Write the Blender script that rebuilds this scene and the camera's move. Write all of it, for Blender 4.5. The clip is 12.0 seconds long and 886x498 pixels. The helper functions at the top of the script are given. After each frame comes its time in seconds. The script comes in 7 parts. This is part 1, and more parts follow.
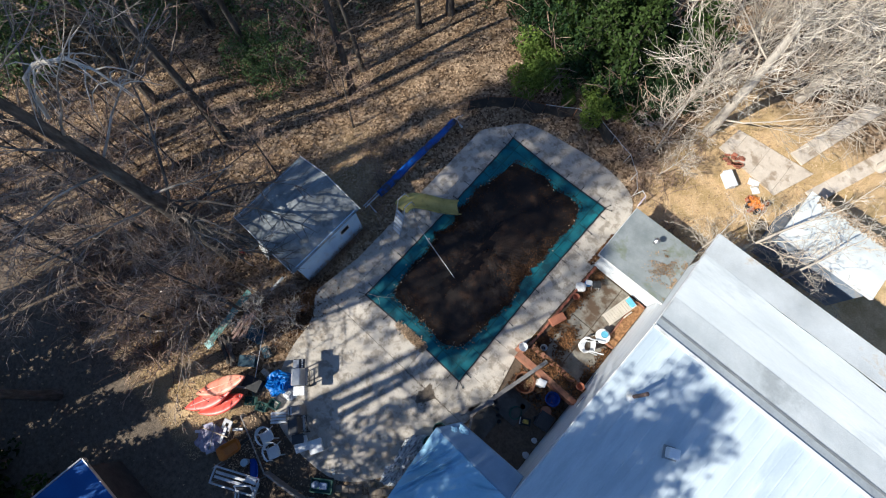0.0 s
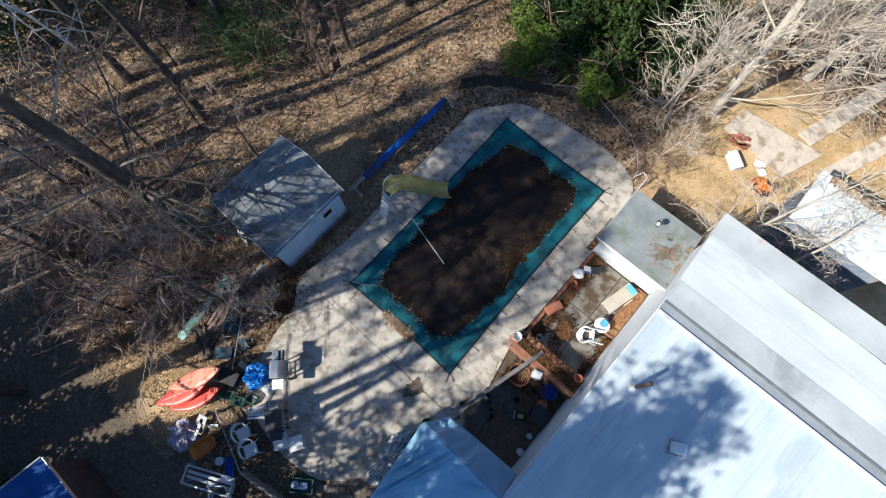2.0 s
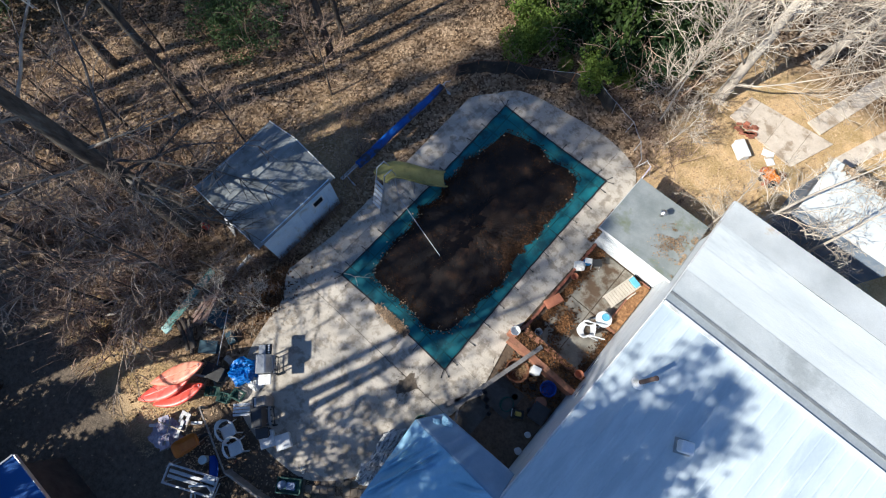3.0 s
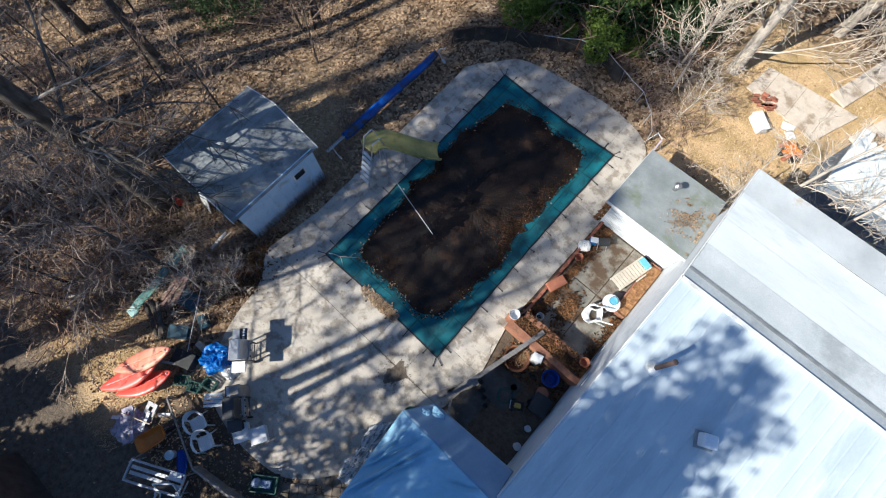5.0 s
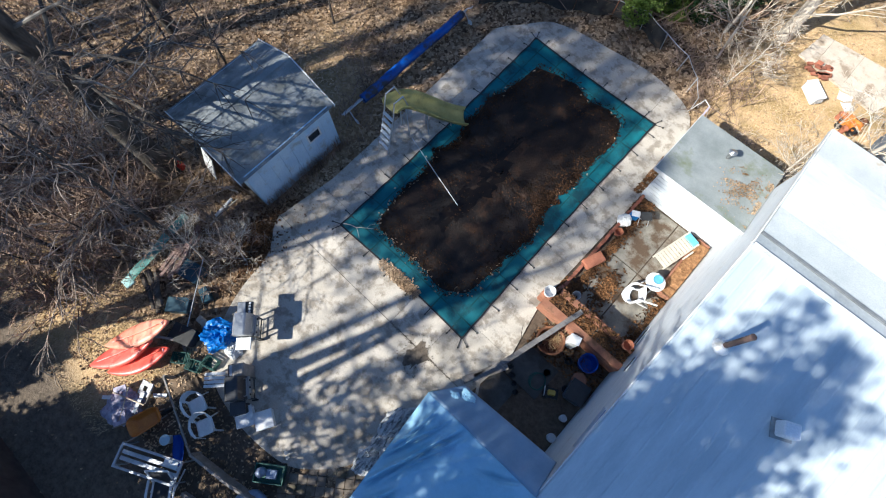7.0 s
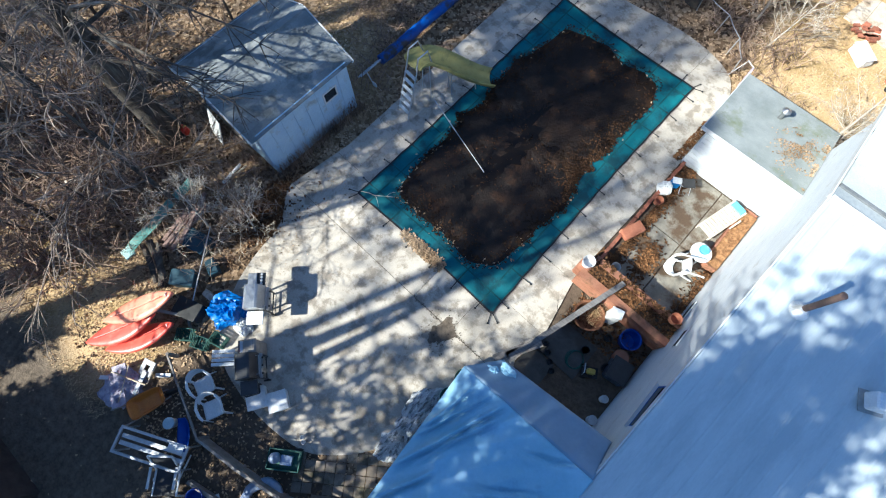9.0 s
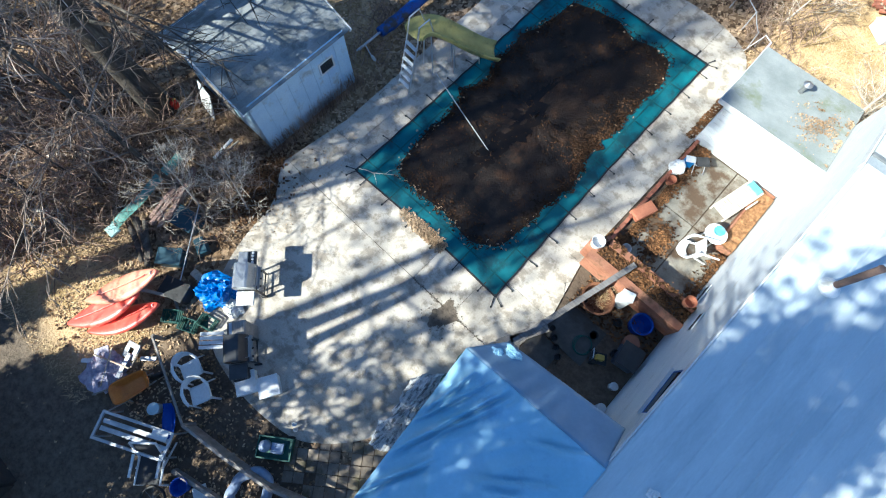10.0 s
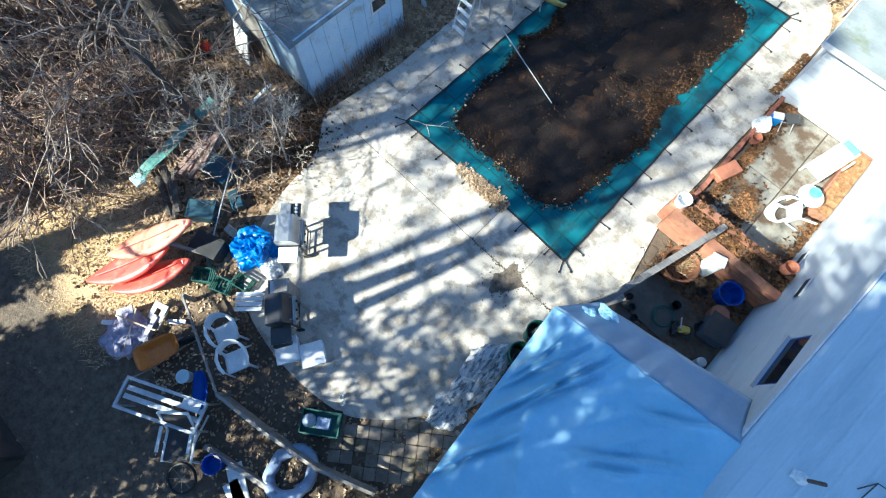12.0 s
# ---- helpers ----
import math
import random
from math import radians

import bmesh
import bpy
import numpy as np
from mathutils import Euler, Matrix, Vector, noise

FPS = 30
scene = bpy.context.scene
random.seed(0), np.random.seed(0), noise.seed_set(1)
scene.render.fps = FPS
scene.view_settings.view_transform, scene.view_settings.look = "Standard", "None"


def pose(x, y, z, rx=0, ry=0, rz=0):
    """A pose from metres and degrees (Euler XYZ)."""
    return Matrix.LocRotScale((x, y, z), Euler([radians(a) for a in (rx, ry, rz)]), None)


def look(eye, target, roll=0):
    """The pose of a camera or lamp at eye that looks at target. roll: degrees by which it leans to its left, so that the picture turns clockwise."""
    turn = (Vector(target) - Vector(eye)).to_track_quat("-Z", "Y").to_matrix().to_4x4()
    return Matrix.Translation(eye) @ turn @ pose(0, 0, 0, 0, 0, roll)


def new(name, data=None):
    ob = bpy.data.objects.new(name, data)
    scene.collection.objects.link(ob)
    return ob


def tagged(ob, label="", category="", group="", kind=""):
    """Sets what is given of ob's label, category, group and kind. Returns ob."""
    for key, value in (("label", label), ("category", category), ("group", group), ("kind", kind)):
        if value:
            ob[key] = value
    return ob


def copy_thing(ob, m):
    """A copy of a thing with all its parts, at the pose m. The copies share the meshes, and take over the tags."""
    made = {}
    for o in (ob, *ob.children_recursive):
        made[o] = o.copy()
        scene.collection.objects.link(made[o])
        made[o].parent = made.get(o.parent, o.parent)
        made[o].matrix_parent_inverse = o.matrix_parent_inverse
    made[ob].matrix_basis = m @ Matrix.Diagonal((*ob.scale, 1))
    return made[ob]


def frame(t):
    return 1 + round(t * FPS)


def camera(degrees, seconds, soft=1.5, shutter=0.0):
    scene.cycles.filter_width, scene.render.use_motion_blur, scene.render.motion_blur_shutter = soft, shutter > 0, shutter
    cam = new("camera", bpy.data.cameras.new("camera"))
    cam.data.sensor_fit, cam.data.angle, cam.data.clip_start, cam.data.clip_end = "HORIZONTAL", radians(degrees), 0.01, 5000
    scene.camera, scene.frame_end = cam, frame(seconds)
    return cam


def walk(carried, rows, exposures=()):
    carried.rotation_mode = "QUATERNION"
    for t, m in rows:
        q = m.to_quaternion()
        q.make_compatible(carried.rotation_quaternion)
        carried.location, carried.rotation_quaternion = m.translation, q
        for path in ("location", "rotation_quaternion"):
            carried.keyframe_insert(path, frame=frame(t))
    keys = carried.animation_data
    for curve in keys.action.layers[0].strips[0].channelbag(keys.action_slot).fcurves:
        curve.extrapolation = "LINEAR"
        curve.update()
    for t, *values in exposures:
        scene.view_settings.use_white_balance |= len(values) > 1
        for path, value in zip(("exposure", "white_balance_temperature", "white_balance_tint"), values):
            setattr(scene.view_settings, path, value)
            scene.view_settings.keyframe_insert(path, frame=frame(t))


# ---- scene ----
cam = camera(84.4, 12.0, soft=1.1)
PATH = [
    (0, (5.743, -0.953, 21.018), (5.323, -0.518, 19.112), -2.0),
    (0.5, (5.817, -0.945, 20.769), (5.399, -0.51, 18.862), -2.0),
    (1, (5.939, -0.894, 20.433), (5.52, -0.459, 18.527), -2.1),
    (1.5, (6.073, -0.888, 20.039), (5.654, -0.446, 18.134), -1.8),
    (2, (6.179, -0.899, 19.651), (5.762, -0.458, 17.746), -1.6),
    (2.5, (6.279, -0.891, 19.256), (5.864, -0.448, 17.351), -1.4),
    (3, (6.398, -0.897, 18.769), (5.979, -0.452, 16.864), -1.3),
    (5, (6.734, -0.97, 17.019), (6.319, -0.523, 15.115), -0.7),
    (5.5, (6.874, -0.979, 16.515), (6.457, -0.53, 14.611), -0.5),
    (6, (6.929, -1.074, 16.086), (6.51, -0.625, 14.182), -0.5),
    (6.5, (6.811, -1.325, 15.692), (6.389, -0.877, 13.788), -0.4),
    (7, (6.489, -1.868, 15.23), (6.061, -1.419, 13.328), -0.4),
    (7.2, (6.502, -1.947, 15.079), (6.057, -1.507, 13.18), -1.9),
    (9, (6.199, -2.853, 13.798), (5.778, -2.395, 11.898), 0.6),
    (9.5, (6.29, -2.967, 13.367), (5.87, -2.511, 11.465), 0.7),
    (10, (6.359, -3.069, 12.97), (5.943, -2.616, 11.067), 1.0),
    (10.5, (6.337, -3.283, 12.577), (5.919, -2.83, 10.674), 1.1),
    (11, (6.199, -3.643, 12.109), (5.779, -3.19, 10.207), 1.2),
    (11.5, (5.948, -4.066, 11.709), (5.534, -3.614, 9.805), 1.9),
    (12, (5.675, -4.538, 11.319), (5.256, -4.083, 9.417), 2.0),
]
EXPOSURE = [(0.0, 0.74, 5280, 9), (5.0, 0.82, 5250, 9), (7.0, 1.06, 5200, 8), (9.0, 1.31, 5080, 4), (12.0, 1.84, 5000, -1)]
walk(cam, [(t, look(eye, target, roll)) for t, eye, target, roll in PATH], EXPOSURE)


# ---------------------------------------------------------------- light
SUN_TRAVEL = Vector((0.37, 0.93, 0.0)).normalized()
SUN_ELEV = radians(40)
w = bpy.data.worlds.new("sky")
scene.world = w
w.use_nodes = True
nt = w.node_tree
sky = nt.nodes.new("ShaderNodeTexSky")
sky.sky_type = "NISHITA"
sky.sun_disc = False
sky.sun_elevation = SUN_ELEV
sky.sun_rotation = math.atan2(-SUN_TRAVEL.x, -SUN_TRAVEL.y)
nt.links.new(sky.outputs[0], nt.nodes["Background"].inputs[0])
sky.ozone_density = 3.0
sky.dust_density = 0.4
nt.nodes["Background"].inputs[1].default_value = 0.072
sun = new("sun", bpy.data.lights.new("sun", "SUN"))
sun.data.energy = 5.0
sun.data.angle = radians(0.55)
sun.data.color = (1.0, 0.85, 0.63)
sun.matrix_world = look((0, 0, 50), Vector((0, 0, 50)) + SUN_TRAVEL * math.cos(SUN_ELEV) - Vector((0, 0, math.sin(SUN_ELEV))))


# ---------------------------------------------------------------- materials
def mat(name, c1, c2, scale=2.0, rough=0.8, metal=0.0, bump=0.3, fine=30.0, stain=None, stain_scale=0.5, stain_at=0.55,
        rand=0.0, island=0.0, grain=0.25, stretch=(1, 1, 1), spec=0.5):
    m = bpy.data.materials.new(name)
    m.use_nodes = True
    n, l = m.node_tree.nodes, m.node_tree.links
    b = n["Principled BSDF"]
    b.inputs["Roughness"].default_value = rough
    b.inputs["Metallic"].default_value = metal
    b.inputs["Specular IOR Level"].default_value = spec
    tc = n.new("ShaderNodeTexCoord")
    mp = n.new("ShaderNodeMapping")
    mp.inputs["Scale"].default_value = stretch
    l.new(tc.outputs["Object"], mp.inputs["Vector"])

    def nz(s, det=5.0, ro=0.6):
        t = n.new("ShaderNodeTexNoise")
        t.inputs["Scale"].default_value, t.inputs["Detail"].default_value, t.inputs["Roughness"].default_value = s, det, ro
        l.new(mp.outputs["Vector"], t.inputs["Vector"])
        return t

    def ramp(src, stops):
        r = n.new("ShaderNodeValToRGB")
        e = r.color_ramp.elements
        e[0].position, e[0].color = stops[0][0], (*stops[0][1], 1)
        e[1].position, e[1].color = stops[1][0], (*stops[1][1], 1)
        l.new(src, r.inputs[0])
        return r

    def mix(kind, fac, a, c):
        x = n.new("ShaderNodeMix")
        x.data_type, x.blend_type = "RGBA", kind
        if isinstance(fac, float):
            x.inputs[0].default_value = fac
        else:
            l.new(fac, x.inputs[0])
        l.new(a, x.inputs[6])
        if isinstance(c, tuple):
            x.inputs[7].default_value = (*c, 1)
        else:
            l.new(c, x.inputs[7])
        return x.outputs[2]

    col = ramp(nz(scale).outputs[0], ((0.32, c1), (0.68, c2))).outputs[0]
    if stain:
        k = ramp(nz(stain_scale, 6.0, 0.65).outputs[0], ((stain_at - 0.04, (0, 0, 0)), (stain_at + 0.08, (1, 1, 1)))).outputs[0]
        col = mix("MIX", k, col, stain)
    f = nz(fine, 4.0, 0.7)
    g = ramp(f.outputs[0], ((0.25, (1 - grain,) * 3), (0.75, (1 + 0.0,) * 3))).outputs[0]
    col = mix("MULTIPLY", 1.0, col, g)
    if rand or island:
        if rand:
            s = n.new("ShaderNodeObjectInfo").outputs["Random"]
        else:
            s = n.new("ShaderNodeNewGeometry").outputs["Random Per Island"]
        amt = rand or island
        mr = n.new("ShaderNodeMapRange")
        mr.inputs[3].default_value, mr.inputs[4].default_value = 1 - amt, 1 + amt * 0.6
        l.new(s, mr.inputs[0])
        h = n.new("ShaderNodeHueSaturation")
        l.new(mr.outputs[0], h.inputs["Value"])
        l.new(col, h.inputs["Color"])
        col = h.outputs[0]
    l.new(col, b.inputs["Base Color"])
    if bump:
        bp = n.new("ShaderNodeBump")
        bp.inputs["Strength"].default_value = bump
        bp.inputs["Distance"].default_value = 0.03
        l.new(f.outputs[0], bp.inputs["Height"])
        l.new(bp.outputs[0], b.inputs["Normal"])
    return m


CONCRETE = mat("weathered_concrete", (0.45, 0.40, 0.33), (0.61, 0.55, 0.465), 0.9, 0.9, bump=0.3, fine=24, stain=(0.315, 0.27, 0.215), stain_scale=2.6, stain_at=0.52, rand=0.06)
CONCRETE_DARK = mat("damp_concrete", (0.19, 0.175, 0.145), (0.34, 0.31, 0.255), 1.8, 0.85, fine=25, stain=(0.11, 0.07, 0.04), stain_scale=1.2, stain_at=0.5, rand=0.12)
COVER = mat("teal_mesh", (0.005, 0.092, 0.122), (0.010, 0.15, 0.178), 1.3, 0.75, bump=0.25, fine=60, stain=(0.004, 0.052, 0.07), stain_scale=1.1, stain_at=0.54, grain=0.15)
WEBBING = mat("dark_webbing", (0.005, 0.07, 0.082), (0.008, 0.095, 0.105), 5, 0.8)
BLACK = mat("black_rubber", (0.012, 0.012, 0.013), (0.025, 0.025, 0.026), 6, 0.6)
STEEL = mat("dull_steel", (0.4, 0.4, 0.4), (0.55, 0.55, 0.55), 8, 0.4, 0.9, 0.1)
ALU = mat("weathered_aluminium", (0.5, 0.51, 0.53), (0.66, 0.67, 0.69), 5, 0.45, 0.6, 0.1)
SHED_PAINT = mat("pale_blue_white_paint", (0.47, 0.64, 0.82), (0.60, 0.75, 0.88), 1.6, 0.7, bump=0.2, stain=(0.42, 0.48, 0.52), stain_scale=2.2, stain_at=0.6)
WHITE = mat("white_paint", (0.70, 0.70, 0.69), (0.8, 0.8, 0.79), 2.0, 0.6, bump=0.15, stain=(0.5, 0.49, 0.45), stain_scale=1.4, stain_at=0.62)
SIDING = mat("white_board_paint", (0.74, 0.77, 0.80), (0.84, 0.86, 0.87), 1.2, 0.65, bump=0.2, stain=(0.64, 0.64, 0.62), stain_scale=1.6, stain_at=0.62, stretch=(1, 1, 3))
PLASTIC_W = mat("white_plastic", (0.74, 0.74, 0.73), (0.82, 0.82, 0.81), 4, 0.4, bump=0.05, stain=(0.5, 0.48, 0.42), stain_scale=3, stain_at=0.62)
ROOF_METAL = mat("white_metal_roof", (0.465, 0.525, 0.555), (0.545, 0.605, 0.635), 0.7, 0.45, 0.0, 0.05, fine=18, stain=(0.42, 0.48, 0.515), stain_scale=0.45, stain_at=0.52, grain=0.12, stretch=(2.5, 0.6, 1))
ROOF_MEMBRANE = mat("patched_white_roof_coating", (0.60, 0.63, 0.61), (0.80, 0.82, 0.79), 0.35, 0.7, bump=0.2, fine=12, stain=(0.50, 0.53, 0.52), stain_scale=0.4, stain_at=0.57, grain=0.1, stretch=(0.5, 1.6, 1))
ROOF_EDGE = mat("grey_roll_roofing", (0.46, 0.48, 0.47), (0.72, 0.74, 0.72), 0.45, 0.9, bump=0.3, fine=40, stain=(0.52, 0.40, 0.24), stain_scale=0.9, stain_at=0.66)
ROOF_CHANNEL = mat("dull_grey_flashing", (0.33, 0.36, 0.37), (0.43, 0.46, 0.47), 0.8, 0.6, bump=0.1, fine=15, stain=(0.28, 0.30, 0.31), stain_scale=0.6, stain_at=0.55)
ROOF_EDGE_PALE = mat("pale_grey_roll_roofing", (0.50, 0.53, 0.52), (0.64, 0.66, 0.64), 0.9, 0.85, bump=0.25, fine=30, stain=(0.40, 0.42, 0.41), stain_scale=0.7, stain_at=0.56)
STEP_SHADOW = mat("weathered_dark_sealant", (0.13, 0.14, 0.145), (0.22, 0.23, 0.235), 3, 0.7, bump=0.3)
VENT_WHITE = mat("clean_white_vent_plastic", (0.8, 0.81, 0.82), (0.86, 0.86, 0.87), 3, 0.35, bump=0.03)
ROOF_ANNEX = mat("mossy_grey_roll_roofing", (0.26, 0.29, 0.28), (0.40, 0.42, 0.41), 1.4, 0.9, bump=0.3, fine=40, stain=(0.22, 0.25, 0.16), stain_scale=0.9, stain_at=0.6)
# dark mottles put branch shade on the shed roof into the shingle colour
SHINGLE = mat("grey_shingle", (0.19, 0.205, 0.21), (0.34, 0.355, 0.35), 1.2, 0.95, bump=0.5, fine=30, rand=0.12, stain=(0.15, 0.16, 0.155), stain_scale=1.6, stain_at=0.55)
TARP = mat("silver_blue_tarp", (0.27, 0.47, 0.61), (0.37, 0.57, 0.72), 1.0, 0.35, bump=0.1, fine=14, stain=(0.18, 0.31, 0.49), stain_scale=0.6, stain_at=0.6, grain=0.1)
TARP_SHADED = mat("dull_grey_blue_tarp", (0.18, 0.265, 0.37), (0.25, 0.345, 0.46), 1.0, 0.45, bump=0.1, fine=14, grain=0.1)
BLUE_TARP = mat("blue_tarp", (0.01, 0.12, 0.48), (0.03, 0.22, 0.65), 3, 0.4, bump=0.2, fine=10)
BLUE_ROLL = mat("blue_solar_blanket", (0.006, 0.06, 0.33), (0.012, 0.10, 0.44), 3, 0.45, bump=0.2, fine=50, stain=(0.03, 0.035, 0.05), stain_scale=1.7, stain_at=0.5)
NAVY = mat("blue_metal_roof", (0.012, 0.08, 0.32), (0.02, 0.12, 0.42), 1, 0.5, bump=0.1)
SLIDE = mat("faded_yellow_fibreglass", (0.33, 0.30, 0.09), (0.44, 0.40, 0.14), 2.5, 0.5, bump=0.1, stain=(0.2, 0.19, 0.07), stain_scale=2.0, stain_at=0.55)
RED = mat("red_kayak_plastic", (0.81, 0.07, 0.045), (0.85, 0.125, 0.085), 1.5, 0.4, bump=0.05, stain=(0.8, 0.24, 0.17), stain_scale=2, stain_at=0.62)
# red hull plastic; the pale coral tones paint a sun highlight on it
RED_HIGHLIT = mat("coral_kayak_plastic", (0.83, 0.16, 0.09), (0.87, 0.42, 0.28), 1.0, 0.35, bump=0.05, stain=(0.84, 0.30, 0.18), stain_scale=1.5, stain_at=0.6)
ORANGE = mat("orange_plastic", (0.55, 0.17, 0.02), (0.66, 0.25, 0.04), 3, 0.5, bump=0.1, stain=(0.35, 0.12, 0.03), stain_scale=4, stain_at=0.6)
YELLOW = mat("yellow_kayak_plastic", (0.75, 0.38, 0.06), (0.82, 0.5, 0.12), 2, 0.4, bump=0.05)
TERRA = mat("terracotta", (0.36, 0.13, 0.07), (0.5, 0.2, 0.11), 4, 0.85, bump=0.2, stain=(0.45, 0.36, 0.28), stain_scale=5, stain_at=0.62)
BRICK = mat("red_brick", (0.30, 0.10, 0.06), (0.42, 0.17, 0.1), 5, 0.9, bump=0.4, rand=0.3)
WOOD_GREY = mat("weathered_grey_wood", (0.24, 0.21, 0.18), (0.4, 0.36, 0.32), 3, 0.85, bump=0.4, stretch=(1, 8, 1), rand=0.15)
WOOD_OLD = mat("dark_weathered_wood", (0.13, 0.12, 0.115), (0.23, 0.215, 0.205), 3, 0.85, bump=0.4, stretch=(1, 8, 1), rand=0.15)
WOOD_RED = mat("red_brown_timber", (0.27, 0.11, 0.06), (0.42, 0.2, 0.12), 3, 0.85, bump=0.4, rand=0.15, stain=(0.2, 0.1, 0.05), stain_scale=3, stain_at=0.58)
WOOD_ROSE = mat("dull_pink_brown_timber", (0.20, 0.125, 0.105), (0.38, 0.26, 0.22), 3, 0.9, bump=0.4, rand=0.2, stretch=(6, 1, 1))
WOOD_TAN = mat("sunlit_tan_wood", (0.5, 0.4, 0.28), (0.62, 0.52, 0.4), 3, 0.8, bump=0.3, rand=0.15)
BARK = mat("grey_brown_bark", (0.05, 0.04, 0.032), (0.16, 0.135, 0.11), 6, 0.95, bump=1.0, fine=22, stain=(0.2, 0.19, 0.165), stain_scale=2.2, stain_at=0.6, grain=0.5, stretch=(1, 1, 0.3))
TWIG = mat("brown_twigs", (0.13, 0.095, 0.07), (0.22, 0.17, 0.13), 4, 0.9, bump=0.0, rand=0.2)
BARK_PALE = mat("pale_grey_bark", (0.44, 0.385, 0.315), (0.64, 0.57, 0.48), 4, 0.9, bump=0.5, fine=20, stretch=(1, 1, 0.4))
# silver tones put sunlit highlights into the big tree's twigs
TWIG_SUNLIT = mat("silver_grey_twigs", (0.06, 0.05, 0.04), (0.36, 0.32, 0.275), 1.2, 0.8, bump=0.0, island=0.75)
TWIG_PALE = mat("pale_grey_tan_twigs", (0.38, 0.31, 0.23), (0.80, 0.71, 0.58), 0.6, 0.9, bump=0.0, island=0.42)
BRAMBLE = mat("red_brown_brambles", (0.15, 0.092, 0.062), (0.53, 0.38, 0.275), 1.2, 0.9, bump=0.0, island=0.6)
NEEDLES = mat("dark_green_needles", (0.012, 0.032, 0.010), (0.034, 0.068, 0.02), 1.2, 0.7, bump=0.0, island=0.35, spec=0.2)
# lighter copy of the twig colour, standing for sun on the twigs
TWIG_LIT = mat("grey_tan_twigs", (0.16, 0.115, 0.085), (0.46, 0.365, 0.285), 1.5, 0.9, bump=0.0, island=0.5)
EVERGREEN = mat("olive_green_sprays", (0.012, 0.032, 0.008), (0.085, 0.13, 0.026), 0.7, 0.7, bump=0.0, island=0.5, spec=0.2)
PINE_GREEN = mat("soft_green_needles", (0.10, 0.165, 0.065), (0.20, 0.285, 0.115), 1.2, 0.7, bump=0.0, island=0.4, spec=0.2)
SHRUB = mat("yellow_green_leaves", (0.12, 0.19, 0.03), (0.27, 0.36, 0.07), 1.5, 0.6, bump=0.0, island=0.35, spec=0.25)
LEAF = mat("dry_oak_leaves", (0.31, 0.20, 0.108), (0.72, 0.56, 0.385), 0.8, 0.8, bump=0.0, island=0.6, spec=0.25)
WET_LEAF = mat("wet_brown_leaves", (0.010, 0.006, 0.003), (0.085, 0.042, 0.018), 1.2, 0.75, bump=0.0, island=0.5, spec=0.2)
LITTER = mat("fallen_brown_leaves", (0.27, 0.17, 0.09), (0.66, 0.485, 0.31), 0.5, 0.85, bump=0.0, island=0.4, spec=0.2)
STRAW = mat("dry_straw_grass", (0.47, 0.325, 0.165), (0.63, 0.465, 0.28), 1.2, 0.85, bump=0.0, island=0.3)
RUST_LEAF = mat("rust_coloured_leaves", (0.045, 0.022, 0.01), (0.27, 0.135, 0.056), 1.5, 0.8, bump=0.0, island=0.65, spec=0.2)
RUST_PIPE = mat("dark_rusted_pipe", (0.085, 0.055, 0.045), (0.17, 0.11, 0.085), 6, 0.8, bump=0.2)
RUST = mat("rusted_steel", (0.12, 0.05, 0.025), (0.25, 0.11, 0.05), 6, 0.85, bump=0.3)
TEAL_P = mat("teal_plastic_sheet", (0.09, 0.22, 0.19), (0.19, 0.37, 0.33), 3, 0.5, bump=0.1)
GREEN_P = mat("dark_green_plastic", (0.008, 0.06, 0.045), (0.015, 0.1, 0.075), 4, 0.5, bump=0.1)
DARK_TEAL = mat("dark_teal_plastic", (0.012, 0.045, 0.07), (0.025, 0.075, 0.105), 4, 0.5, bump=0.1)
BLUE_P = mat("blue_plastic", (0.008, 0.045, 0.33), (0.015, 0.08, 0.45), 4, 0.45, bump=0.1)
SKYBLUE = mat("light_blue_plastic", (0.12, 0.4, 0.55), (0.2, 0.5, 0.65), 4, 0.45, bump=0.1)
GRILL_BLK = mat("grill_black_enamel", (0.02, 0.021, 0.023), (0.04, 0.04, 0.043), 5, 0.35, bump=0.05)
STAINLESS = mat("stainless_lid", (0.42, 0.43, 0.44), (0.5, 0.51, 0.52), 6, 0.35, 0.7, 0.03)
FOIL = mat("crumpled_clear_plastic", (0.5, 0.5, 0.5), (0.86, 0.86, 0.85), 9, 0.3, bump=1.0, fine=14, stain=(0.17, 0.18, 0.18), stain_scale=7, stain_at=0.53, stretch=(2.2, 0.8, 1))
DULL_WHITE = mat("dirty_white_plastic", (0.38, 0.37, 0.38), (0.6, 0.59, 0.58), 5, 0.6, bump=0.2, stain=(0.3, 0.27, 0.3), stain_scale=4, stain_at=0.55)
LILAC = mat("lilac_fabric", (0.24, 0.21, 0.30), (0.56, 0.52, 0.6), 6, 0.8, bump=0.3)


def thin_leaf(m, share):
    """Let sunlight pass through thin foliage."""
    n, l = m.node_tree.nodes, m.node_tree.links
    b, out = n["Principled BSDF"], n["Material Output"]
    tr, mx = n.new("ShaderNodeBsdfTranslucent"), n.new("ShaderNodeMixShader")
    mx.inputs[0].default_value = share
    l.new(b.inputs["Base Color"].links[0].from_socket, tr.inputs["Color"])
    l.new(b.outputs[0], mx.inputs[1])
    l.new(tr.outputs[0], mx.inputs[2])
    l.new(mx.outputs[0], out.inputs["Surface"])


for leafy_mat, share_ in ((PINE_GREEN, 0.5), (SHRUB, 0.4), (EVERGREEN, 0.25), (LEAF, 0.2)):
    thin_leaf(leafy_mat, share_)


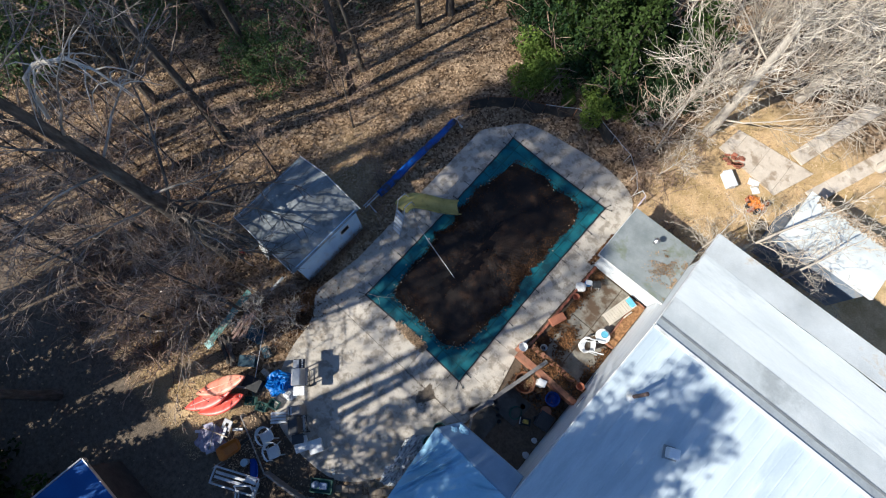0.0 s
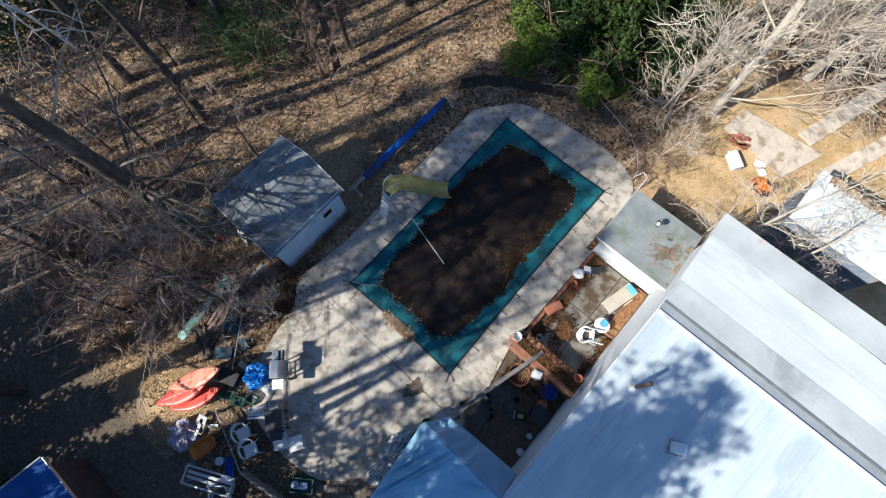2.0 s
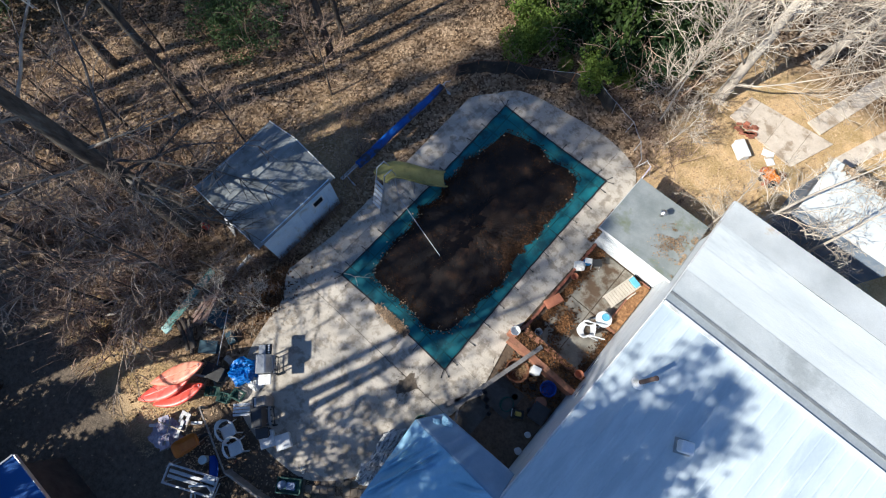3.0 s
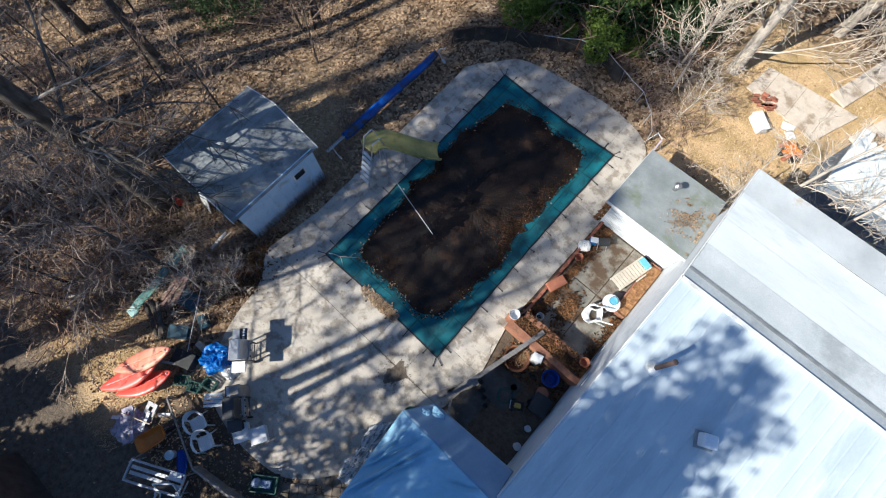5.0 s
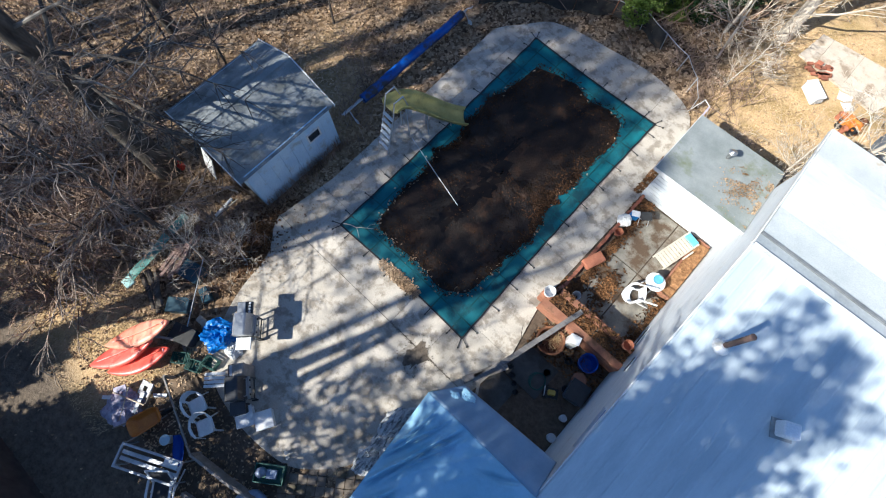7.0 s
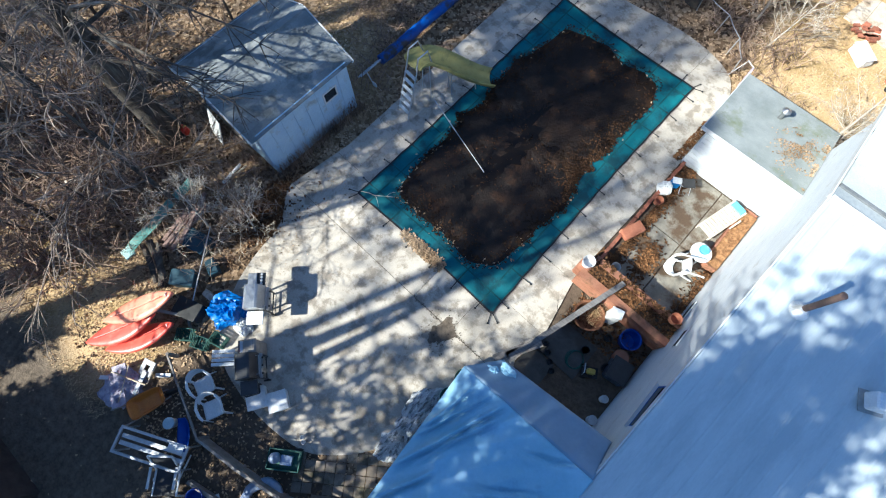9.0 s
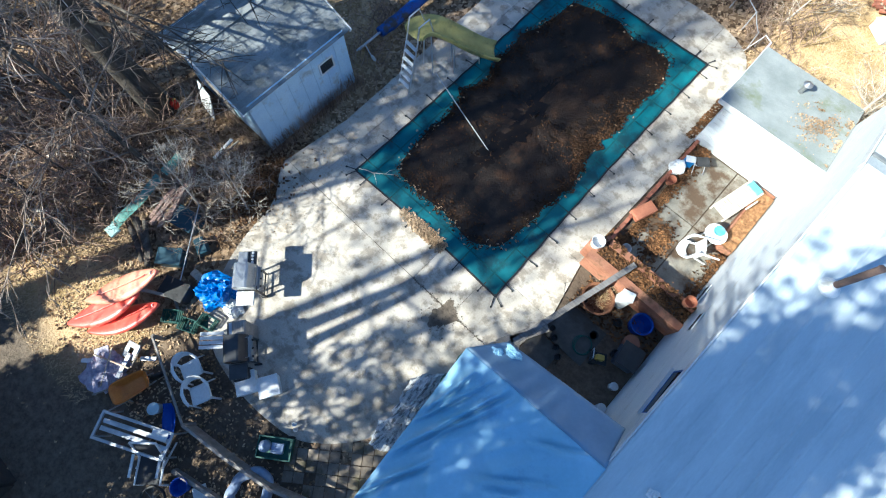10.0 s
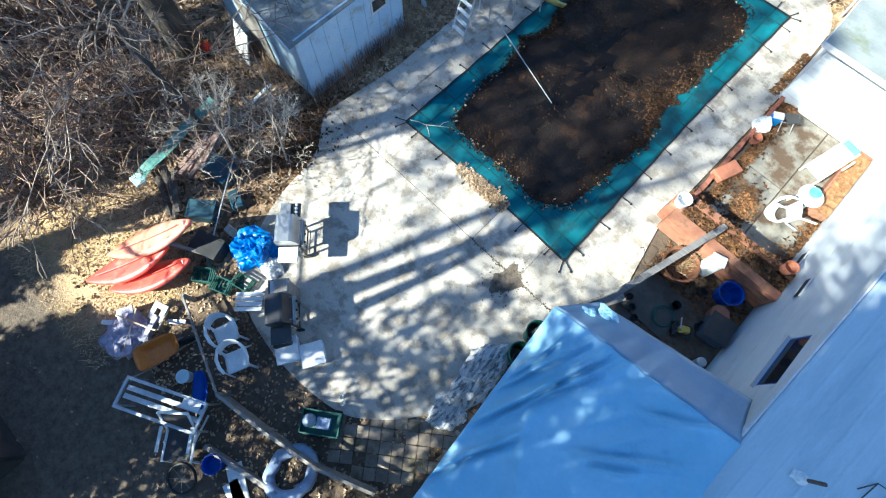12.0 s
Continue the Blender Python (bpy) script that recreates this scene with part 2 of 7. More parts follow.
def glass(name):
    m = bpy.data.materials.new(name)
    m.use_nodes = True
    b = m.node_tree.nodes["Principled BSDF"]
    b.inputs["Base Color"].default_value = (0.02, 0.022, 0.026, 1)
    b.inputs["Roughness"].default_value = 0.06
    return m


GLASS = glass("dark_window_glass")


def ground_material():
    m = bpy.data.materials.new("leafy_ground")
    m.use_nodes = True
    n, l = m.node_tree.nodes, m.node_tree.links
    b = n["Principled BSDF"]
    b.inputs["Roughness"].default_value = 0.95
    b.inputs["Specular IOR Level"].default_value = 0.15
    tc = n.new("ShaderNodeTexCoord")

    def nz(s, det, ro=0.6):
        t = n.new("ShaderNodeTexNoise")
        t.inputs["Scale"].default_value, t.inputs["Detail"].default_value, t.inputs["Roughness"].default_value = s, det, ro
        l.new(tc.outputs["Object"], t.inputs["Vector"])
        return t.outputs[0]

    def ramp(src, stops):
        r = n.new("ShaderNodeValToRGB")
        e = r.color_ramp.elements
        while len(e) < len(stops):
            e.new(0.5)
        for k, (p, c) in enumerate(stops):
            e[k].position, e[k].color = p, (*c, 1)
        l.new(src, r.inputs[0])
        return r.outputs[0]

    def mix(fac, a, c, kind="MIX"):
        x = n.new("ShaderNodeMix")
        x.data_type, x.blend_type = "RGBA", kind
        if isinstance(fac, float):
            x.inputs[0].default_value = fac
        else:
            l.new(fac, x.inputs[0])
        l.new(a, x.inputs[6])
        l.new(c, x.inputs[7])
        return x.outputs[2]

    vor = n.new("ShaderNodeTexVoronoi")
    vor.inputs["Scale"].default_value = 9
    l.new(tc.outputs["Object"], vor.inputs["Vector"])
    leafy = ramp(vor.outputs["Color"], ((0.1, (0.065, 0.043, 0.026)), (0.5, (0.24, 0.165, 0.10)), (0.9, (0.55, 0.42, 0.285))))
    patchy = ramp(nz(0.7, 5), ((0.35, (0.66, 0.6, 0.54)), (0.65, (1.0, 1.0, 1.0))))
    leafy = mix(1.0, leafy, patchy, "MULTIPLY")
    straw = ramp(nz(14, 6, 0.75), ((0.3, (0.42, 0.27, 0.125)), (0.7, (0.70, 0.52, 0.30))))
    straw = mix(ramp(nz(0.9, 4), ((0.45, (0, 0, 0)), (0.6, (1, 1, 1)))), straw, ramp(nz(20, 4), ((0.3, (0.30, 0.205, 0.085)), (0.7, (0.52, 0.38, 0.19)))))
    dirt = ramp(nz(6, 6, 0.7), ((0.3, (0.075, 0.055, 0.04)), (0.7, (0.16, 0.12, 0.085))))
    at = n.new("ShaderNodeAttribute")
    at.attribute_name = "zone"
    sep = n.new("ShaderNodeSeparateColor")
    l.new(at.outputs["Color"], sep.inputs[0])
    col = mix(sep.outputs[0], leafy, straw)
    col = mix(sep.outputs[1], col, dirt)
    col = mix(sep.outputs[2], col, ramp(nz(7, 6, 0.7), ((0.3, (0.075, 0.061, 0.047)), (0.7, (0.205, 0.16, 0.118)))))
    l.new(col, b.inputs["Base Color"])
    bp = n.new("ShaderNodeBump")
    bp.inputs["Strength"].default_value = 0.7
    bp.inputs["Distance"].default_value = 0.06
    l.new(nz(16, 5, 0.7), bp.inputs["Height"])
    l.new(bp.outputs[0], b.inputs["Normal"])
    return m


GROUND = ground_material()


# ---------------------------------------------------------------- mesh helpers
class Shape:
    """Verts and faces gathered for one mesh."""

    def __init__(self):
        self.v, self.f = [], []

    def add(self, vs, fs):
        k = len(self.v)
        self.v.extend(tuple(p) for p in vs)
        self.f.extend(tuple(i + k for i in q) for q in fs)
        return self

    def box(self, c, s, turn=None):
        x, y, z = (a / 2 for a in s)
        vs = [Vector((i * x, j * y, k * z)) for k in (-1, 1) for j in (-1, 1) for i in (-1, 1)]
        if turn is not None:
            vs = [turn @ p for p in vs]
        vs = [p + Vector(c) for p in vs]
        return self.add(vs, [(0, 2, 3, 1), (4, 5, 7, 6), (0, 1, 5, 4), (2, 6, 7, 3), (0, 4, 6, 2), (1, 3, 7, 5)])

    def beam(self, a, b, wide, high, up=(0, 0, 1)):
        """A squared bar from a to b."""
        a, b = Vector(a), Vector(b)
        d = (b - a).normalized()
        side = d.cross(Vector(up))
        side = side.normalized() if side.length > 1e-4 else Vector((1, 0, 0))
        top = side.cross(d)
        vs = [p + side * (i * wide / 2) + top * (j * high / 2) for p in (a, b) for i, j in ((-1, -1), (1, -1), (1, 1), (-1, 1))]
        return self.add(vs, [(0, 1, 2, 3), (7, 6, 5, 4), (0, 4, 5, 1), (1, 5, 6, 2), (2, 6, 7, 3), (3, 7, 4, 0)])

    def tube(self, pts, rad, n=8, caps=True):
        pts = [Vector(p) for p in pts]
        if not hasattr(rad, "__len__"):
            rad = [rad] * len(pts)
        vs, side = [], None
        for i, p in enumerate(pts):
            d = (pts[min(i + 1, len(pts) - 1)] - pts[max(i - 1, 0)]).normalized()
            ref = side if side is not None else (Vector((1, 0, 0)) if abs(d.x) < 0.8 else Vector((0, 1, 0)))
            side = (ref - d * ref.dot(d)).normalized()
            o = d.cross(side)
            vs += [p + (side * math.cos(2 * math.pi * k / n) + o * math.sin(2 * math.pi * k / n)) * rad[i] for k in range(n)]
        fs = [(i * n + k, i * n + (k + 1) % n, (i + 1) * n + (k + 1) % n, (i + 1) * n + k) for i in range(len(pts) - 1) for k in range(n)]
        if caps:
            fs += [tuple(range(n - 1, -1, -1)), tuple((len(pts) - 1) * n + k for k in range(n))]
        return self.add(vs, fs)

    def lathe(self, profile, n=20, at=(0, 0, 0), turn=None):
        """profile: (radius, height) pairs."""
        vs = [Vector((r * math.cos(2 * math.pi * k / n), r * math.sin(2 * math.pi * k / n), z)) for r, z in profile for k in range(n)]
        if turn is not None:
            vs = [turn @ p for p in vs]
        vs = [p + Vector(at) for p in vs]
        m = len(profile)
        fs = [(i * n + k, i * n + (k + 1) % n, (i + 1) * n + (k + 1) % n, (i + 1) * n + k) for i in range(m - 1) for k in range(n)]
        fs += [tuple(range(n - 1, -1, -1)), tuple((m - 1) * n + k for k in range(n))]
        return self.add(vs, fs)

    def prism(self, poly, z0, z1):
        n = len(poly)
        vs = [(x, y, z0) for x, y in poly] + [(x, y, z1) for x, y in poly]
        fs = [tuple(range(n - 1, -1, -1)), tuple(range(n, 2 * n))] + [(i, (i + 1) % n, n + (i + 1) % n, n + i) for i in range(n)]
        return self.add(vs, fs)

    def sheet(self, nu, nv, fn, thick=0.0):
        """A grid surface fn(u, v), with u and v from 0 to 1; thick gives it an underside that much lower."""
        vs = [fn(i / nu, j / nv) for j in range(nv + 1) for i in range(nu + 1)]
        w_ = nu + 1
        fs = [(j * w_ + i, j * w_ + i + 1, (j + 1) * w_ + i + 1, (j + 1) * w_ + i) for j in range(nv) for i in range(nu)]
        if thick:
            k = len(vs)
            vs = vs + [(p[0], p[1], p[2] - thick) for p in vs]
            fs = fs + [tuple(a + k for a in reversed(q)) for q in fs]
            rim = [i for i in range(w_)] + [j * w_ + nu for j in range(1, nv + 1)] + [nv * w_ + i for i in range(nu - 1, -1, -1)] + [j * w_ for j in range(nv - 1, 0, -1)]
            fs += [(rim[(q + 1) % len(rim)], rim[q], rim[q] + k, rim[(q + 1) % len(rim)] + k) for q in range(len(rim))]
        return self.add(vs, fs)


def mesh_of(name, shape, material, smooth=False, bevel=0.0):
    me = bpy.data.meshes.new(name)
    me.from_pydata(shape.v, [], shape.f)
    if bevel:
        bm = bmesh.new()
        bm.from_mesh(me)
        bmesh.ops.bevel(bm, geom=[e for e in bm.edges if len(e.link_faces) == 2 and e.calc_face_angle(0) > 0.6], offset=bevel, segments=1, affect="EDGES")
        bm.to_mesh(me)
        bm.free()
    me.materials.append(material)
    if smooth:
        me.polygons.foreach_set("use_smooth", [True] * len(me.polygons))
    me.update()
    return me


def part(name, shape, material, parent=None, label="", smooth=False, bevel=0.0):
    ob = new(name, mesh_of(name, shape, material, smooth, bevel))
    if parent is not None:
        ob.parent = parent
    return tagged(ob, label)


def thing(name, m, label, category, group="", kind=""):
    ob = new(name)
    ob.empty_display_size = 0.2
    ob.matrix_basis = m
    return tagged(ob, label, category, group, kind)


def turn_z(a):
    return Matrix.Rotation(radians(a), 3, "Z")


def clip(poly, x0, x1, y0, y1):
    """The part of a polygon inside a rectangle."""
    for axis, lim, keep in ((0, x0, 1), (0, x1, -1), (1, y0, 1), (1, y1, -1)):
        out = []
        for i, p in enumerate(poly):
            q = poly[(i + 1) % len(poly)]
            a, c = (p[axis] - lim) * keep, (q[axis] - lim) * keep
            if a >= 0:
                out.append(p)
            if (a < 0) != (c < 0):
                s = a / (a - c)
                out.append((p[0] + s * (q[0] - p[0]), p[1] + s * (q[1] - p[1])))
        poly = out
        if not poly:
            return []
    return poly


def inside(x, y, poly):
    hit = False
    for i in range(len(poly)):
        (x0, y0), (x1, y1) = poly[i], poly[i - 1]
        if (y0 > y) != (y1 > y) and x < (x1 - x0) * (y - y0) / (y1 - y0) + x0:
            hit = not hit
    return hit


def smooth01(a):
    a = min(1.0, max(0.0, a))
    return a * a * (3 - 2 * a)


rng = random.Random(4)

# ---------------------------------------------------------------- ground and pool deck
OUTLINE = [(-1.75, -1.2), (-1.0, -2.3), (-0.75, -3.6), (-0.35, -4.7), (0.6, -5.9), (2.0, -6.3), (3.6, -6.25), (4.6, -5.9), (5.7, -4.6), (6.2, -2.2),
        (6.75, -1.0), (6.95, 0.6), (6.55, 2.5), (6.65, 7.6), (6.5, 10.6), (5.9, 11.6), (4.3, 12.0), (2.3, 11.85), (-0.05, 11.4), (-0.9, 10.5), (-1.6, 9.4), (-1.45, 1.0)]
POOL = (0.5, 4.95, 0.55, 9.85)


def rounded(pts, spans):
    """The outline with its curved stretches drawn as smooth arcs."""
    out = []
    n = len(pts)
    for i in range(n):
        p0, p1, p2, p3 = (Vector(pts[(i + k) % n]) for k in (-1, 0, 1, 2))
        out.append(tuple(p1))
        if any(a <= i < b for a, b in spans):
            m1 = (p2 - p0).normalized() * (p2 - p1).length
            m2 = (p3 - p1).normalized() * (p2 - p1).length
            for k in range(1, 6):
                t = k / 6
                q = p1 * (2 * t ** 3 - 3 * t * t + 1) + m1 * (t ** 3 - 2 * t * t + t) + p2 * (3 * t * t - 2 * t ** 3) + m2 * (t ** 3 - t * t)
                out.append((q.x, q.y))
    return out


DECK = rounded(OUTLINE, ((0, 9), (14, 20)))


def ground_z(x, y):
    z = -0.06 - 1.0 * smooth01((-x - 4) / 7) * smooth01((y - 1) / 7)
    z += 0.10 * noise.noise((x * 0.25, y * 0.25, 0)) * smooth01((abs(x - 3) - 6) / 4)
    if POOL[0] - 0.2 < x < POOL[1] + 0.2 and POOL[2] - 0.2 < y < POOL[3] + 0.2:
        z = -1.4
    return z


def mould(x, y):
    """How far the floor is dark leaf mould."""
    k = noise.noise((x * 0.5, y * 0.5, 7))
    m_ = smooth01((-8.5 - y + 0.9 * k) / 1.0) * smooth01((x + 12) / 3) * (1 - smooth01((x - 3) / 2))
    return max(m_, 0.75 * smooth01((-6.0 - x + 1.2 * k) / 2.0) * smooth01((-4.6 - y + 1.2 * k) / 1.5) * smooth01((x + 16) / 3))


def build_ground():
    near = [-30 + 0.5 * i for i in range(101)]
    xs = [-900, -300, -120, -60, -40] + near + [26, 34, 45, 70, 130, 320, 900]
    ys = [-900, -300, -120, -60, -40] + [-30 + 0.5 * i for i in range(121)] + [36, 45, 70, 130, 320, 900]
    s = Shape()
    zone = []
    for y in ys:
        for x in xs:
            s.v.append((x, y, ground_z(x, y)))
            k = noise.noise((x * 0.3, y * 0.3, 3)) * 1.3
            straw = smooth01((x + k - 5.6) / 1.2) * smooth01((y + k - 10.3) / 1.0) * (1 - smooth01((y - 19.5) / 2))
            straw = max(straw, smooth01((-6.0 - y + k) / 1.2) * smooth01((x + k + 7.5) / 2) * (1 - smooth01((x + 0.7 - 0.4 * k) / 0.8)) * smooth01((y + 12.5) / 1.5))
            straw = max(straw, 0.55 * smooth01((x + 7 + k) / 2) * smooth01((-y + 7 + 2 * k) / 3) * smooth01((y + 1) / 2) * (1 - smooth01((x + 3) / 2)))
            dirt = smooth01((x + k - 5.6) / 0.8) * smooth01((10.8 - y) / 0.8)
            dirt = max(dirt, smooth01((-5.2 - y) / 0.8) * smooth01((x + 0.5 - 0.5 * k) / 1.0))
            dirt = max(dirt, 0.35 * smooth01((2.2 + k - abs(y + 4.0)) / 1.5) * smooth01((4.5 - abs(x + 5.0)) / 1.5))
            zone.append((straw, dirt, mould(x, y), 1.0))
    w_ = len(xs)
    s.f = [(j * w_ + i, j * w_ + i + 1, (j + 1) * w_ + i + 1, (j + 1) * w_ + i) for j in range(len(ys) - 1) for i in range(w_ - 1)]
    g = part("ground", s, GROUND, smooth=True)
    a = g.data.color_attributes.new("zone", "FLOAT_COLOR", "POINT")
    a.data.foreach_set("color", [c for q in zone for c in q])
    tagged(g, "leaf-strewn woodland floor and dry straw-coloured lawn", "ground", kind="structure")


build_ground()


def build_deck():
    deck = thing("pavement", pose(0, 0, 0), "stained pale concrete pool deck and patio in large slabs", "pavement", kind="structure")
    joints = Shape()
    cells = [(-2.2, 7.2, -6.8, -1.15)]
    xs = [-2.2, -0.62, 0.5, 3.5, 4.95, 7.2]
    ys = [-1.15, 0.55, 2.35, 4.15, 5.95, 7.75, 9.85, 12.2]
    cells += [(xs[i], xs[i + 1], ys[j], ys[j + 1]) for i in range(len(xs) - 1) for j in range(len(ys) - 1)]
    for x0, x1, y0, y1 in cells:
        if x0 >= POOL[0] - 0.01 and x1 <= POOL[1] + 0.01 and y0 >= POOL[2] - 0.01 and y1 <= POOL[3] + 0.01:
            continue
        g = 0.005
        p = clip(DECK, x0 + g, x1 - g, y0 + (0.014 if y0 == -1.15 else g), y1 - g)
        area = abs(sum(p[k - 1][0] * p[k][1] - p[k][0] * p[k - 1][1] for k in range(len(p)))) / 2 if len(p) > 2 else 0
        if area < 0.02:
            continue
        part("slab", Shape().prism(p, -0.12, rng.uniform(-0.006, 0.006)), CONCRETE, deck)
        # grit in the joints, just under the slabs' faces
        q = clip(DECK, x0, x1, y0, y1)
        joints.prism(q, -0.11, -0.02)
    part("joint_grit", joints, CONCRETE_DARK, deck)


build_deck()


def cover_z(x, y):
    d = min(x, 5.49 - x, y, 10.32 - y)
    return 0.03 - 0.14 * smooth01((d - 0.5) / 2.0)


def build_cover():
    cov = thing("pool_cover", pose(0, 0, 0), "teal mesh safety cover strapped over a pool under wet leaves", "pool cover")

    def fn(u, v):
        # edges curve in a little between the straps
        x, y = u * 5.49 - 0.14 * v * (1 - 0.2 * u), v * 10.3
        bow = 0.06
        x += bow * math.sin(math.pi * v) * (1 - 2 * u) * (1 if u in (0, 1) else 1)
        y += bow * math.sin(math.pi * u) * (1 - 2 * v)
        scal = 0.018 * (0.5 - 0.5 * math.cos(2 * math.pi * v * 11))
        x += scal if u == 0 else (-scal if u == 1 else 0)
        return (x, y, cover_z(u * 5.49, v * 10.32) + 0.012 * noise.noise((x * 1.5, y * 1.5, 7)))

    part("sheet", Shape().sheet(44, 110, fn, 0.006), COVER, cov, smooth=True)
    n_long, n_short = 11, 6

    def band(path, wide, lift):
        s = Shape()
        pts = [Vector(p) for p in path]
        for i, p in enumerate(pts):
            d = (pts[min(i + 1, len(pts) - 1)] - pts[max(i - 1, 0)]).normalized()
            o = Vector((d.y, -d.x, 0)).normalized() * wide / 2
            s.v += [tuple(p - o + Vector((0, 0, lift))), tuple(p + o + Vector((0, 0, lift))), tuple(p + o + Vector((0, 0, lift - 0.004))), tuple(p - o + Vector((0, 0, lift - 0.004)))]
        for i in range(len(pts) - 1):
            a = 4 * i
            s.f += [(a, a + 1, a + 5, a + 4), (a + 1, a + 2, a + 6, a + 5), (a + 3, a, a + 4, a + 7), (a + 2, a + 3, a + 7, a + 6)]
        return s

    def strap(a, b):
        a, b = Vector(a), Vector(b)
        d = (b - a).normalized()
        st = part("strap", band([a, a.lerp(b, 0.5), a.lerp(b, 0.72)], 0.026, 0.016), BLACK, cov)
        part("spring", Shape().tube([a.lerp(b, 0.7) + Vector((0, 0, 0.02)), b + Vector((0, 0, 0.02))], 0.012, 6), BLACK, st)
        part("anchor", Shape().lathe([(0.03, 0.0), (0.03, 0.02), (0.012, 0.035)], 8, b), BLACK, st)

    for k in range(n_long):
        v = (k + 0.5) / n_long
        part("webbing", band([Vector(fn(u / 30, v)) for u in range(31)], 0.045, 0.007), WEBBING, cov)
        for u, sg in ((0, -1), (1, 1)):
            p = Vector(fn(u, v))
            strap(p - Vector((sg * 0.12, 0, 0)), p + Vector((sg * rng.uniform(0.2, 0.32), rng.uniform(-0.04, 0.04), -0.02)))
    for k in range(n_short):
        u = (k + 0.5) / n_short
        part("webbing", band([Vector(fn(u, v / 50)) for v in range(51)], 0.045, 0.011), WEBBING, cov)
        for v, sg in ((0, -1), (1, 1)):
            p = Vector(fn(u, v))
            strap(p - Vector((0, sg * 0.12, 0)), p + Vector((rng.uniform(-0.04, 0.04), sg * rng.uniform(0.2, 0.3), -0.02)))
    # bound hem along the four edges
    for line in ([fn(0, k / 110) for k in range(111)], [fn(1, k / 110) for k in range(111)], [fn(k / 44, 0) for k in range(45)], [fn(k / 44, 1) for k in range(45)]):
        part("hem", band([Vector(p) for p in line], 0.05, 0.014), BLACK, cov, "dark bound hem")
    for u, v in ((0, 0), (1, 0), (0, 1), (1, 1)):
        p, c = Vector(fn(u, v)), Vector((2.7, 5.1, 0))
        o = (p - c)
        o.z = 0
        o = Vector((math.copysign(0.7, o.x), math.copysign(0.7, o.y), 0))
        for a in (-28, 28):
            q = turn_z(a) @ o
            strap(p - o * 0.08, p + q * 0.3 + Vector((0, 0, -0.02)))

    # the edge of the wet leaf heap
    HX, HY = 2.68, 5.2

    def rim(a):
        c, s_ = math.cos(a), math.sin(a)
        hx, hy = 2.1, 4.42
        k = (abs(c / hx) ** 7 + abs(s_ / hy) ** 7) ** (-1 / 7)
        wob = 0.30 * noise.noise((c * 2.2, s_ * 3.4, 1.5)) + 0.16 * noise.noise((c * 6, s_ * 9, 4)) + 0.06 * noise.noise((c * 17, s_ * 25, 9))
        k += wob
        return HX + k * c, HY + k * s_

    heap = Shape()
    n_a, n_r = 220, 26
    for j in range(n_r + 1):
        for i in range(n_a):
            rx, ry = rim(2 * math.pi * i / n_a)
            t_ = (j + 1) / (n_r + 1)
            x, y = HX + (rx - HX) * t_, HY + (ry - HY) * t_
            lump = 0.03 * noise.noise((x * 3, y * 3, 2)) + 0.022 * noise.noise((x * 9, y * 9, 5))
            heap.v.append((x, y, cover_z(x, y) + 0.012 + (0.035 + lump) * smooth01((1 - t_) * 9)))
    for j in range(n_r):
        for i in range(n_a):
            heap.f.append((j * n_a + i, j * n_a + (i + 1) % n_a, (j + 1) * n_a + (i + 1) % n_a, (j + 1) * n_a + i))
    heap.f.append(tuple(range(n_a)))
    wet = mat("wet_leaf_mush", (0.005, 0.004, 0.0035), (0.021, 0.011, 0.0055), 0.5, 0.55, bump=0.8, fine=16, stain=(0.05, 0.024, 0.010), stain_scale=1.1, stain_at=0.58, grain=0.6, spec=0.3)
    tagged(part("leaf_heap", heap, wet, smooth=True), "sodden dark brown heap of rotting leaves lying on the pool cover", "leaf heap", kind="stuff")
    pool = Shape()
    n_a = 120
    for i in range(n_a):
        a = 2 * math.pi * i / n_a
        c, s_ = math.cos(a), math.sin(a)
        k = 1 + 0.45 * noise.noise((c * 1.6, s_ * 1.6, 3)) + 0.35 * noise.noise((c * 5, s_ * 5, 6)) + 0.25 * noise.noise((c * 13, s_ * 13, 8))
        pool.v.append((1.8 + 1.05 * k * c, 3.9 + 2.6 * k * s_, -0.052))
    pool.f = [tuple(range(n_a))]
    water = mat("black_standing_water", (0.004, 0.004, 0.004), (0.009, 0.006, 0.004), 2, 0.3, bump=0.05, fine=4, grain=0.1, spec=0.2)
    tagged(part("standing_water", pool, water), "black rainwater standing among the leaves on the cover", "water", kind="structure")
    lv = Shape()
    for _ in range(8500):
        a = rng.uniform(0, 2 * math.pi)
        rx, ry = rim(a)
        t_ = 1.04 - abs(rng.gauss(0, 0.16)) if rng.random() < 0.6 else math.sqrt(rng.random())
        x, y = HX + (rx - HX) * t_, HY + (ry - HY) * t_
        wetness = noise.noise((x * 0.8, y * 0.8, 11)) + 0.4 * noise.noise((x * 2.5, y * 2.5, 3)) - 0.35 * math.exp(-((x - 1.7) / 0.9) ** 2 - ((y - 3.6) / 2.2) ** 2)
        if wetness < rng.uniform(-0.3, 0.15) and t_ < rng.uniform(0.8, 1.0):
            continue
        leaf(lv, x, y, cover_z(x, y) + 0.055, rng.uniform(0.018, 0.045))
    tagged(part("wet_leaves", lv, WET_LEAF), "brown leaves scattered over the sodden leaf heap", "leaves", kind="stuff")
    lv = Shape()
    for _ in range(2000):
        x, y = 2.7 + 0.85 * (rng.random() ** 0.7 * 2 - 1) * (1 if rng.random() < 0.8 else 0.5), rng.gauss(0.03, 0.085)
        if rng.random() < 0.3:
            a = rng.uniform(0, 2 * math.pi)
            rx, ry = rim(a)
            if ry > 2.5 + rng.gauss(0, 1.0) and rng.random() < 0.85:
                continue
